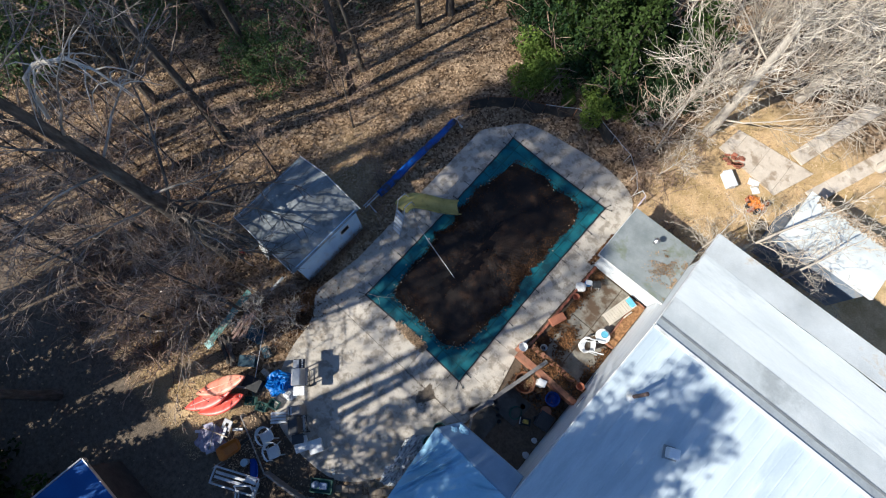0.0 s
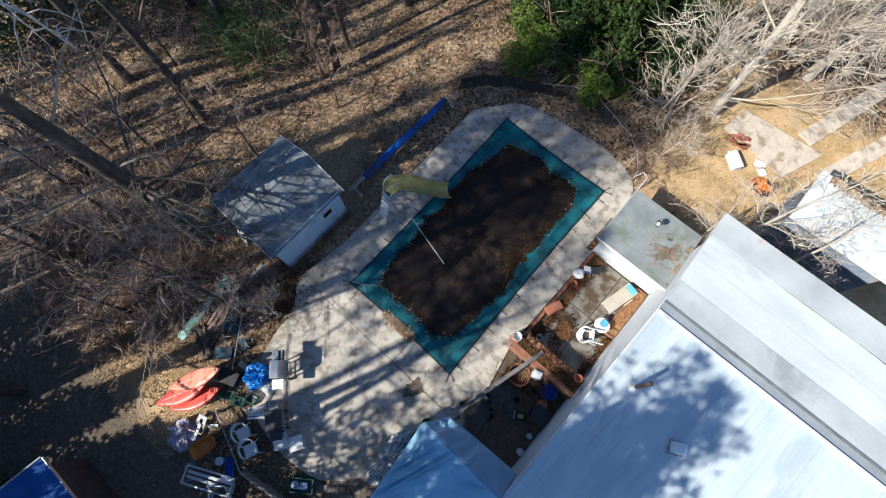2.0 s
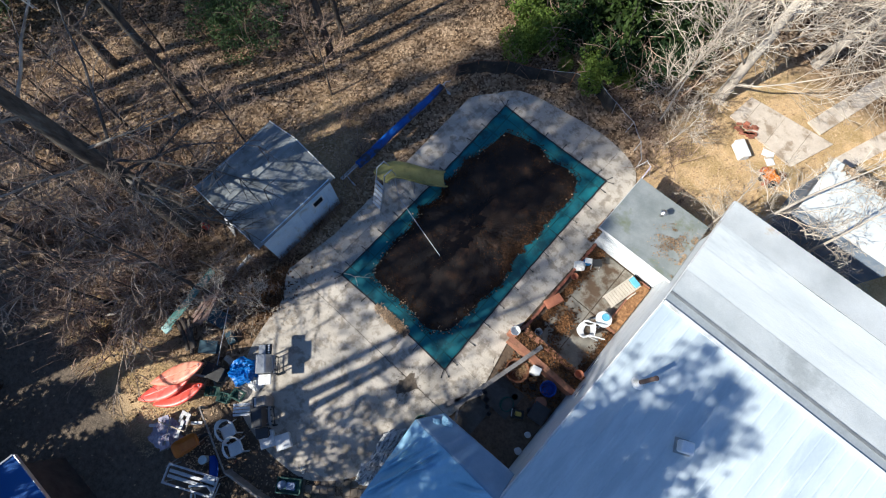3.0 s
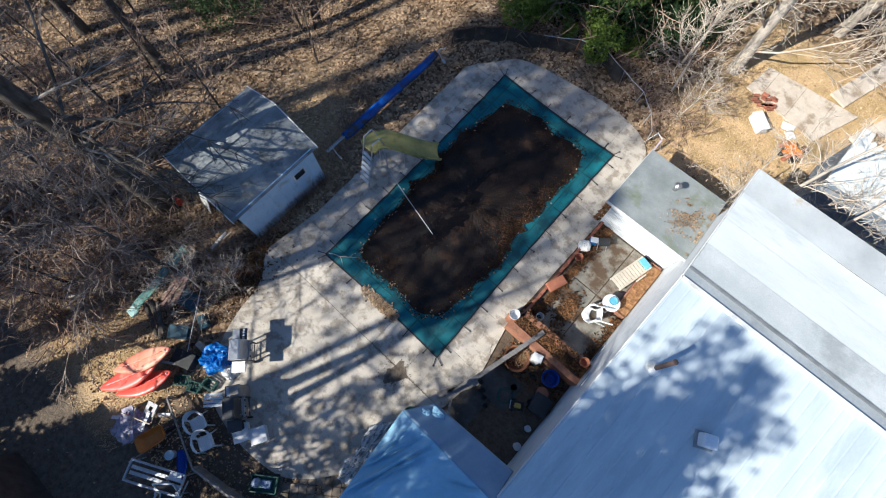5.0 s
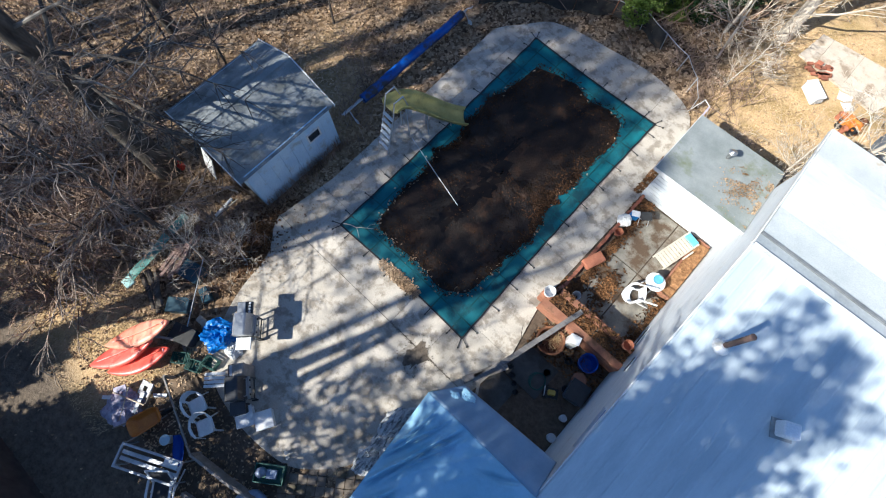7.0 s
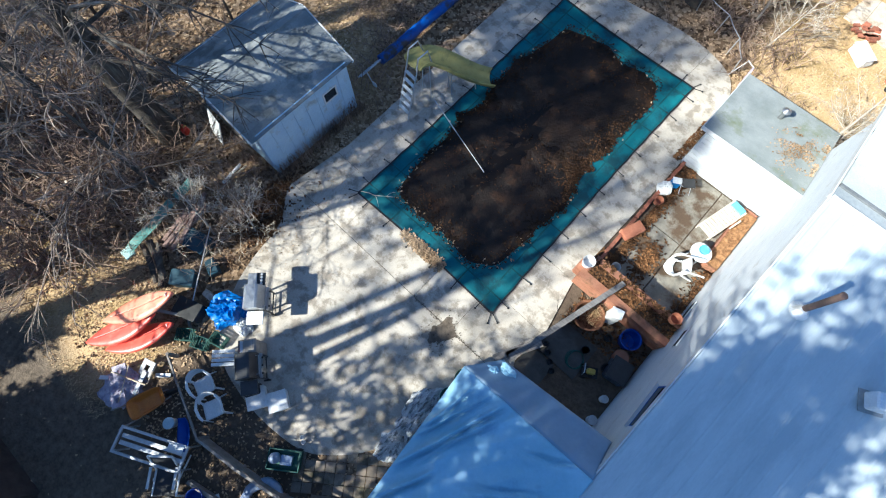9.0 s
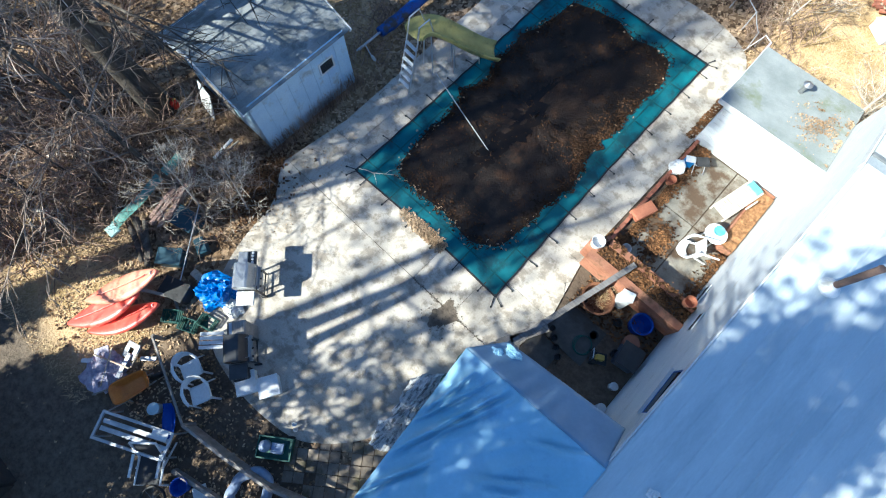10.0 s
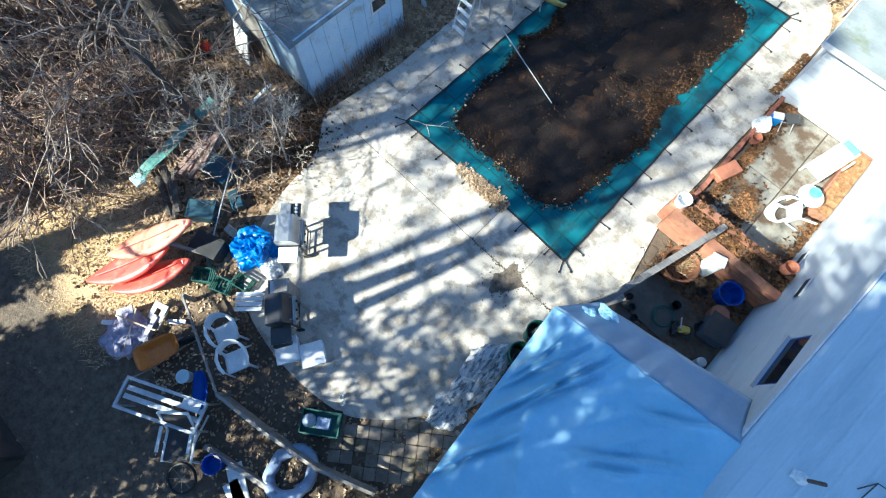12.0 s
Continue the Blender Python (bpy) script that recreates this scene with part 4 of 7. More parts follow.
    # same tarp as the main sheet; the flap's shade is put into its colour
    part("end_flap", Shape().sheet(60, 10, flap, 0.006), TARP_SHADED, ts, "grey-blue end flap coloured as shaded tarp", smooth=True)
    # added lumps stand in for pale fold edges of the tarp
    for x, y, w_, d_, sd in ((6.75, -1.27, 0.42, 0.2, 3.0), (6.5, -1.5, 0.26, 0.2, 8.0)):
        crumple("tarp_scrap", (x, y, 2.52 + 0.33 * (x - 6.4) - 0.05 + 0.35 * max(0.0, -1.2 - y)), (w_, d_, 0.09), TARP, "small crumpled pale blue lump added as a tarp fold edge", "tarp scrap", sd, 1.8)
    for y in (-1.95, -4.6, -7.2, -9.3):
        xw = west(y) + 0.12
        part("post", Shape().box((xw, y, (top(xw, y) - 0.25) / 2 - 0.04), (0.09, 0.09, top(xw, y) - 0.22)), WOOD_GREY, ts)
        part("rafter", Shape().beam((xw, y, 2.44 + 0.33 * (xw - 5.96)), (9.4, y, 2.44 + 0.33 * 3.44), 0.05, 0.1), WOOD_GREY, ts)
    part("rail", Shape().beam((west(-1.9) + 0.12, -1.9, 2.5), (west(-9.4) + 0.12, -9.4, 2.7), 0.05, 0.09), WOOD_GREY, ts)


build_tarp_shelter()

# ---------------------------------------------------------------- pool slide and pool gear
def build_slide():
    sl = thing("pool_slide", pose(0, 0, 0), "faded yellow curved pool slide with a white-stepped ladder on the deck", "pool slide")
    path = [Vector(p) for p in ((-1.0, 3.58, 1.72), (-1.0, 3.85, 1.7), (-0.9, 4.15, 1.62), (-0.68, 4.42, 1.45), (-0.42, 4.68, 1.2), (-0.12, 4.96, 0.92), (0.16, 5.27, 0.64), (0.43, 5.6, 0.42))]
    fine = []
    for i in range(len(path) - 1):
        p0, p1, p2, p3 = path[max(0, i - 1)], path[i], path[i + 1], path[min(len(path) - 1, i + 2)]
        for k in range(5):
            t = k / 5
            fine.append(0.5 * ((2 * p1) + (p2 - p0) * t + (2 * p0 - 5 * p1 + 4 * p2 - p3) * t * t + (3 * p1 - p0 - 3 * p2 + p3) * t ** 3))
    fine.append(path[-1])
    prof = [(a * 1.2, b) for a, b in [(-0.30, 0.24), (-0.27, 0.25), (-0.24, 0.10), (-0.14, 0.01), (0.0, -0.01), (0.14, 0.01), (0.24, 0.10), (0.27, 0.25), (0.30, 0.24), (0.27, 0.08), (0.15, -0.02), (0.0, -0.04), (-0.15, -0.02), (-0.27, 0.08)]]
    s = Shape()
    n = len(prof)
    for i, p in enumerate(fine):
        d = (fine[min(i + 1, len(fine) - 1)] - fine[max(0, i - 1)]).normalized()
        side = d.cross(Vector((0, 0, 1))).normalized()
        up = side.cross(d)
        s.v += [tuple(p + side * a + up * b) for a, b in prof]
    for i in range(len(fine) - 1):
        s.f += [(i * n + k, (i + 1) * n + k, (i + 1) * n + (k + 1) % n, i * n + (k + 1) % n) for k in range(n)]
    s.f += [tuple(range(n)), tuple((len(fine) - 1) * n + k for k in reversed(range(n)))]
    part("chute", s, SLIDE, sl, smooth=True)
    lad = part("ladder", Shape().tube([(-1.22, 3.02, 0.0), (-1.24, 3.55, 1.65), (-1.25, 3.7, 2.2), (-1.22, 4.05, 2.25), (-1.18, 4.2, 1.75)], 0.024, 8).tube([(-0.74, 2.96, 0.0), (-0.78, 3.5, 1.65), (-0.8, 3.62, 2.2), (-0.76, 3.98, 2.25), (-0.72, 4.1, 1.7)], 0.024, 8), ALU, sl, "bent aluminium ladder rails")
    for k in range(6):
        f = (k + 0.7) / 6.4
        part("step", Shape().box((-1.0 + 0.0 * f, 2.99 + 0.53 * f, 1.65 * f), (0.46, 0.095, 0.03), turn_z(-5)), PLASTIC_W, lad)
    for a, b in (((-0.62, 4.75, 0), (-0.58, 4.7, 1.15)), ((-0.25, 4.5, 0), (-0.34, 4.56, 1.15)), ((0.1, 5.3, 0.0), (0.1, 5.22, 0.62)), ((-1.2, 4.1, 0), (-1.1, 4.1, 1.6)), ((-0.7, 4.0, 0), (-0.78, 4.05, 1.6))):
        part("leg", Shape().tube([a, b], 0.022, 8), ALU, sl)


build_slide()

part_pole = part("telescopic_pole", Shape().tube([(-0.32, 3.78, 0.55), (0.9, 3.5, 0.32)], 0.016, 8).tube([(0.85, 3.51, 0.33), (2.36, 3.19, 0.02)], 0.013, 8), ALU)
tagged(part_pole, "long pale aluminium pole lying across the pool cover", "pole")


def build_reel():
    r = thing("solar_cover_reel", pose(0, 0, 0), "blue solar blanket rolled on a long aluminium reel beside the deck", "cover reel")
    g = random.Random(3)
    pts, rad = [], []
    for k in range(40):
        f = k / 39
        pts.append((-2.74 - 0.02 * f + 0.02 * math.sin(f * 9), 8.95 - 5.2 * f, 0.42 - 0.02 * math.sin(f * 3)))
        rad.append(0.155 + 0.025 * f + 0.012 * g.uniform(-1, 1))
    part("roll", Shape().tube(pts, rad, 18), BLUE_ROLL, r, smooth=True)
    part("tube", Shape().tube([(-2.76, 2.85, 0.42), (-2.74, 9.2, 0.42)], 0.035, 10), ALU, r)
    part("tube", Shape().tube([(-3.0, 2.9, 0.12), (-2.98, 6.4, 0.12)], 0.03, 10), ALU, r)
    for y in (3.1, 9.1):
        fr = part("stand", Shape().tube([(-3.05, y, -0.03), (-2.76, y, 0.44), (-2.45, y, -0.03)], 0.022, 8), ALU, r)
        part("wheel", Shape().lathe([(0.1, -0.02), (0.12, 0), (0.1, 0.02)], 14, (-2.45, y, 0.06), Matrix.Rotation(radians(90), 3, "X")), PLASTIC_W, fr)
    part("crank", Shape().tube([(-2.76, 9.2, 0.42), (-2.76, 9.26, 0.42), (-2.58, 9.26, 0.56), (-2.58, 9.38, 0.56)], 0.018, 8), PLASTIC_W, r)


build_reel()


def build_garden_fence():
    f = thing("garden_fence", pose(0, 0, 0), "sagging dark wire garden fence on thin posts round the pool's end", "fence")
    pts = [(-2.75, 10.1), (-2.2, 10.9), (-1.2, 11.75), (0.0, 12.45), (1.3, 13.1), (2.5, 13.4), (3.6, 13.2), (4.6, 12.8), (5.4, 12.25), (5.95, 11.75)]
    tops = []
    for i, (x, y) in enumerate(pts):
        z = ground_z(x, y)
        lean_x, lean_y = rng.uniform(-0.12, 0.12), rng.uniform(-0.12, 0.12)
        part("post", Shape().tube([(x, y, z - 0.1), (x + lean_x, y + lean_y, z + 0.8)], 0.022, 7), RUST if i < 5 else ALU, f)
        tops.append(Vector((x + lean_x, y + lean_y, z + 0.78)))
    for i in range(len(tops) - 1):
        a, b = tops[i], tops[i + 1]
        part("top_rail", Shape().tube([a, a.lerp(b, 0.5) + Vector((0, 0, -0.04)), b], 0.014, 6), ALU if i > 2 else RUST, f)
        if i < 6:
            drop = 0.62 + 0.1 * rng.random()

            def cloth(u, v, a=a, b=b, drop=drop):
                p = a.lerp(b, u)
                return (p.x + 0.05 * math.sin(u * 9 + i) * v, p.y - 0.10 * v + 0.04 * math.sin(u * 7) * v, p.z - 0.03 - drop * v - 0.04 * math.sin(math.pi * u))

            part("fence_cloth", Shape().sheet(12, 6, cloth, 0.008), FENCE_CLOTH, f, "sagging dark fence cloth")


FENCE_CLOTH = mat("dark_fence_cloth", (0.018, 0.017, 0.016), (0.05, 0.046, 0.04), 3, 0.85, bump=0.2, stain=(0.1, 0.075, 0.05), stain_scale=2.5, stain_at=0.6)
build_garden_fence()


def build_stand():
    st = thing("folding_stand", pose(6.25, 11.7, -0.05, 0, 0, -25), "white folding metal stand with a faded pink strap", "stand")
    for x in (-0.28, 0.28):
        part("leg", Shape().tube([(x, -0.2, 0), (x * 0.5, 0.02, 0.75)], 0.013, 7), PLASTIC_W, st)
        part("leg", Shape().tube([(x, 0.2, 0), (x * 0.5, -0.02, 0.75)], 0.013, 7), ALU, st)
    part("bar", Shape().tube([(-0.15, 0, 0.745), (0.15, 0, 0.745)], 0.013, 7), PLASTIC_W, st)
    part("strap", Shape().beam((0.27, -0.19, 0.05), (0.15, 0.0, 0.74), 0.06, 0.01), LILAC, st)


build_stand()


def slab_box(name, m, size, mat_, label, category, lid=None):
    t = thing(name, m, label, category)
    part("body", Shape().box((0, 0, size[2] / 2), size), mat_, t, bevel=min(size) * 0.12)
    if lid:
        part("lid", Shape().box((0, 0, size[2] + 0.016), (size[0] * 1.05, size[1] * 1.05, 0.03)), lid, t, bevel=0.008)
    return t


def bucket(name, x, y, z, r, h, mat_, label, category, lid=None, tilt=0):
    t = thing(name, pose(x, y, z, tilt, 0, 0), label, category)
    part("body", Shape().lathe([(r * 0.82, 0), (r, h), (r * 1.06, h), (r * 1.06, h - 0.03), (r * 1.0, h - 0.03)] if lid else [(r * 0.82, 0), (r, h), (r * 1.06, h), (r * 1.04, h - 0.02), (r * 0.92, h - 0.03), (r * 0.78, 0.05)], 20), mat_, t, smooth=False)
    if lid:
        part("lid", Shape().lathe([(r * 1.08, h + 0.001), (r * 1.08, h + 0.02), (r * 0.9, h + 0.03), (r * 0.2, h + 0.035)], 20), lid, t)
    return t


# ---------------------------------------------------------------- far yard
def build_far_yard():
    pad = thing("concrete_pad", pose(0, 0, 0), "pale sunlit concrete pad cast in strips on the dry lawn", "pad", kind="structure")
    poly = [(7.55, 16.5), (10.8, 16.05), (11.6, 18.2), (7.75, 17.95)]
    tan = mat("pale_tan_concrete", (0.56, 0.47, 0.37), (0.70, 0.61, 0.50), 2, 0.9, stain=(0.36, 0.28, 0.2), stain_scale=1.5, rand=0.1)
    for k in range(4):
        p = clip(poly, 7 + 1.2 * k, 8.19 + 1.2 * k, 15, 19)
        if len(p) > 2:
            part("slab", Shape().prism(p, -0.15, 0.02 + 0.004 * k), tan, pad)
    for a, b, wd in (((10.6, 18.35), (12.1, 23.5), 0.75), ((12.1, 17.0), (14.2, 22.6), 0.7)):
        walkway = thing("path_strip", pose(0, 0, 0), "narrow pale concrete path crossing the dry lawn", "path", kind="structure")
        a, b = Vector((*a, 0)), Vector((*b, 0))
        for k in range(5):
            part("slab", Shape().beam(a.lerp(b, k / 5 + 0.004), a.lerp(b, (k + 1) / 5), wd, 0.1), tan, walkway)
    bp = thing("brick_pile", pose(8.55, 16.35, 0.02, 0, 0, 20), "low pile of red bricks at the corner of the pad", "brick pile")
    g = random.Random(6)
    for k in range(26):
        part("brick", Shape().box((g.uniform(-0.55, 0.45), g.uniform(-0.3, 0.3), 0.035 + 0.07 * (k % 2)), (0.21, 0.1, 0.068), turn_z(g.uniform(-30, 30))), BRICK, bp)
    c = thing("cooler_chest", pose(8.78, 15.22, -0.05, 0, 0, -37), "white chest cooler lying on the dry grass", "cooler")
    part("body", Shape().box((0, 0, 0.17), (0.8, 0.4, 0.34)), PLASTIC_W, c, bevel=0.04)
    part("lid", Shape().box((0, 0, 0.37), (0.84, 0.43, 0.06)), PLASTIC_W, c, bevel=0.025)
    for x in (-0.42, 0.42):
        part("handle", Shape().tube([(x, -0.14, 0.25), (x * 1.06, -0.1, 0.18), (x * 1.06, 0.1, 0.18), (x, 0.14, 0.25)], 0.014, 6), ALU, c)
    for x, y, rz_, w_ in ((9.75, 16.0, 15, 0.5), (10.0, 15.7, 50, 0.35)):
        b = thing("plastic_sheet_panel", pose(x, y, -0.04, 0, 0, rz_), "broken white panel lying flat on the grass", "panel")
        part("sheet", Shape().box((0, 0, 0.03), (w_, 0.4, 0.025)), PLASTIC_W, b)
        part("batten", Shape().box((0, 0.15, 0.055), (w_, 0.05, 0.025)), WOOD_TAN, b)
    for x, y, r_, m_, l_ in ((10.15, 14.75, 0.14, GRILL_BLK, "dark pot beside an orange sheet"), (10.0, 15.05, 0.12, TERRA, "brown pot beside an orange sheet"), (10.62, 14.72, 0.13, GRILL_BLK, "dark pot beside an orange sheet"), (10.7, 15.3, 0.15, RUST, "rusty pail beside an orange sheet"), (10.35, 14.6, 0.11, TERRA, "brown pot beside an orange sheet")):
        bucket("garden_pot", x, y, -0.05, r_, 0.26, m_, l_, "flower pot")
    crumple("orange_sheet", (10.4, 15.05, -0.05), (0.75, 0.6, 0.3), ORANGE, "crumpled orange plastic sheet on the dry grass", "plastic sheet", 21.0, 1.4)


build_far_yard()


def build_outbuilding():
    ob = thing("outbuilding", pose(0, 0, 0), "low outbuilding with a bright white flat roof and leaf-strewn edge", "outbuilding")
    x0, x1, y0, y1, z = 11.3, 15.3, 12.85, 15.35, 2.35
    blue = mat("blue_grey_boards", (0.16, 0.2, 0.26), (0.26, 0.31, 0.38), 2, 0.8, bump=0.3, stain=(0.3, 0.3, 0.3), stain_scale=2)
    for c, s_ in ((((x0 + x1) / 2, y0 + 0.2, 1.1), (x1 - x0 - 0.3, 0.12, 2.4)), (((x0 + x1) / 2, y1 - 0.2, 1.1), (x1 - x0 - 0.3, 0.12, 2.4)), ((x0 + 0.2, (y0 + y1) / 2, 1.1), (0.12, y1 - y0 - 0.52, 2.4)), ((x1 - 0.2, (y0 + y1) / 2, 1.1), (0.12, y1 - y0 - 0.52, 2.4))):
        part("wall", Shape().box(c, s_), blue, ob)
    part("roof", Shape().sheet(20, 14, lambda u, v: (x0 + u * (x1 - x0), y0 + v * (y1 - y0), z + 0.02 * noise.noise((u * 7, v * 5, 1))), 0.08), ROOF_MEMBRANE, ob)
    part("fascia", Shape().box(((x0 + x1) / 2, y0 - 0.012, z - 0.06), (x1 - x0, 0.02, 0.16)), WHITE, ob)
    lv = Shape()
    for _ in range(1400):
        leaf(lv, rng.uniform(x0 + 0.4, x1), y1 - abs(rng.gauss(0, 0.16)) - 0.02, z + 0.05, rng.uniform(0.03, 0.06))
    tagged(part("roof_leaves", lv, LEAF), "dry leaves gathered along the outbuilding roof edge", "leaves", kind="stuff")
    b = thing("blue_roofed_shed", pose(0, 0, 0), "shaded shed with a dark blue metal roof", "shed")
    x0, x1, y0, y1, z = -2.75, 0.3, -14.6, -11.15, 2.2
    # near-black walls: the deep shade on them is put into the wood colour
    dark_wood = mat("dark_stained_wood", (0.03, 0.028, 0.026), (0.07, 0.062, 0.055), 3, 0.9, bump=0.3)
    part("roof", Shape().sheet(12, 12, lambda u, v: (x0 + u * (x1 - x0), y0 + v * (y1 - y0), z + 0.5 * (1 - abs(2 * v - 1)) * 0.9), 0.04), NAVY, b)
    part("trim", Shape().box(((x0 + x1) / 2, y1 + 0.02, z - 0.03), (x1 - x0, 0.03, 0.12)), ALU, b)
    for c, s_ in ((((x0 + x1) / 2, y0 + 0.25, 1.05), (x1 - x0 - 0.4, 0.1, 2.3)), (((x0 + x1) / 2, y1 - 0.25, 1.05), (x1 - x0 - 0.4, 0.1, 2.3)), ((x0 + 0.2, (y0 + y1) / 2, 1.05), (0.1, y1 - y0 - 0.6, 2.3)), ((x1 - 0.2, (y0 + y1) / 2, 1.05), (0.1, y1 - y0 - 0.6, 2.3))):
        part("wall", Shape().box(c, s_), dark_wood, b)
    for x in (x0 - 0.02, x1 + 0.02):
        for ya, yb in ((y0, (y0 + y1) / 2), (y1, (y0 + y1) / 2)):
            part("edge_trim", Shape().beam((x, ya, z), (x, yb, z + 0.45), 0.05, 0.1), ALU, b)


build_outbuilding()


# ---------------------------------------------------------------- grills and patio clutter
def grill(m, lid_mat, label, burner):
    g = thing("gas_grill", m, label, "grill", "grills on the patio")
    # width along x, front towards +y
    for x in (-0.3, 0.3):
        for y in (-0.22, 0.22):
            part("leg", Shape().box((x, y, 0.4), (0.04, 0.04, 0.74)), GRILL_BLK, g)
    for y in (-0.22, 0.22):
        part("stretcher", Shape().box((0, y, 0.14), (0.56, 0.03, 0.03)), GRILL_BLK, g)
    part("base_wire", Shape().box((0, -0.08, 0.145), (0.6, 0.012, 0.012)).box((0, 0.08, 0.145), (0.6, 0.012, 0.012)), STEEL, g)
    part("firebox", Shape().box((0, 0, 0.78), (0.66, 0.46, 0.2)), GRILL_BLK, g, bevel=0.02)
    s = Shape()
    prof = [(-0.26, 0.88), (-0.26, 1.1), (-0.23, 1.16), (-0.17, 1.19), (0.08, 1.19), (0.13, 1.17), (0.25, 0.96), (0.26, 0.88)]
    for x in (-0.32, 0.32):
        s.v += [(x, y, z) for y, z in prof]
    n = len(prof)
    s.f = [(k, (k + 1) % n, n + (k + 1) % n, n + k) for k in range(n)] + [tuple(reversed(range(n))), tuple(range(n, 2 * n))]
    lid = part("lid", s, lid_mat, g)
    part("handle", Shape().tube([(-0.24, 0.23, 0.98), (-0.24, 0.31, 0.99), (0.24, 0.31, 0.99), (0.24, 0.23, 0.98)], 0.016, 7), STEEL, lid)
    part("control_panel", Shape().box((0, 0.28, 0.74), (0.62, 0.05, 0.14)), STAINLESS, g)
    for k in range(3):
        part("knob", Shape().lathe([(0.028, 0), (0.024, 0.03)], 10, (-0.2 + 0.2 * k, 0.306, 0.74), Matrix.Rotation(radians(-90), 3, "X")), BLACK, g)
    sh = part("side_shelf", Shape().box((-0.53, -0.02, 0.84), (0.36, 0.46, 0.06)), GRILL_BLK, g, "black side shelf", bevel=0.01)
    if burner:
        part("burner_lid", Shape().box((-0.53, -0.12, 0.895), (0.33, 0.24, 0.05)), STAINLESS, sh, "stainless burner lid", bevel=0.012)
        for k in range(4):
            part("knob", Shape().lathe([(0.036, 0), (0.034, 0.03), (0.02, 0.036)], 12, (-0.66 + 0.087 * k, 0.12, 0.868)), PLASTIC_W, sh, "white round knob")
    else:
        part("tray", Shape().box((-0.53, -0.02, 0.885), (0.3, 0.36, 0.03)), STAINLESS, sh, bevel=0.008)
    part("side_shelf", Shape().box((0.53, 0, 0.84), (0.36, 0.44, 0.05)), PLASTIC_W if burner else GRILL_BLK, g, bevel=0.01)
    for y in (-0.22, 0.22):
        part("wheel", Shape().lathe([(0.09, -0.02), (0.1, 0), (0.09, 0.02)], 14, (0.335, y, 0.1), Matrix.Rotation(radians(90), 3, "Y")), BLACK, g)
    return g


grill(pose(0.62, -4.2, 0.0, 0, 0, -44), STAINLESS, "open-cart gas grill with a stainless lid and side burner", True)
grill(pose(1.86, -5.5, 0.0, 0, 0, -38), GRILL_BLK, "open-cart gas grill with a black lid standing on the patio", False)


def monobloc(m, label):
    c = thing("plastic_chair", m, label, "chair", "plastic chairs")
    part("seat", Shape().sheet(8, 8, lambda u, v: ((u - 0.5) * (0.46 + 0.04 * v), (v - 0.5) * 0.46, 0.42 - 0.03 * math.sin(math.pi * u) - 0.015 * (1 - v)), 0.012), PLASTIC_W, c, smooth=True)

    def back(u, v):
        a = (u - 0.5) * 2.0
        r = 0.27 + 0.05 * v
        return (r * math.sin(a), -0.02 - r * math.cos(a) + 0.0 - 0.08 * v, 0.42 + 0.42 * v * (1 - 0.25 * abs(u - 0.5) * 2))

    # moulded back with an open slot under it, held by two uprights
    part("backrest", Shape().sheet(18, 5, lambda u, v: back(u, 0.42 + v * 0.58), 0.016), PLASTIC_W, c, smooth=True)
    for u0 in (0.04, 0.86):
        part("upright", Shape().sheet(3, 4, lambda u, v: back(u0 + u * 0.1, v * 0.46), 0.014), PLASTIC_W, c)
    for sg in (-1, 1):
        part("arm", Shape().tube([(sg * 0.25, 0.22, 0.6), (sg * 0.3, 0.08, 0.65), (sg * 0.31, -0.12, 0.68), (sg * 0.24, -0.27, 0.72)], [0.03, 0.042, 0.042, 0.03], 8), PLASTIC_W, c)
        part("leg", Shape().beam((sg * 0.24, 0.2, 0.62), (sg * 0.27, 0.25, 0.0), 0.045, 0.03), PLASTIC_W, c)
        part("leg", Shape().beam((sg * 0.22, -0.2, 0.42), (sg * 0.26, -0.3, 0.0), 0.045, 0.03), PLASTIC_W, c)
    return c


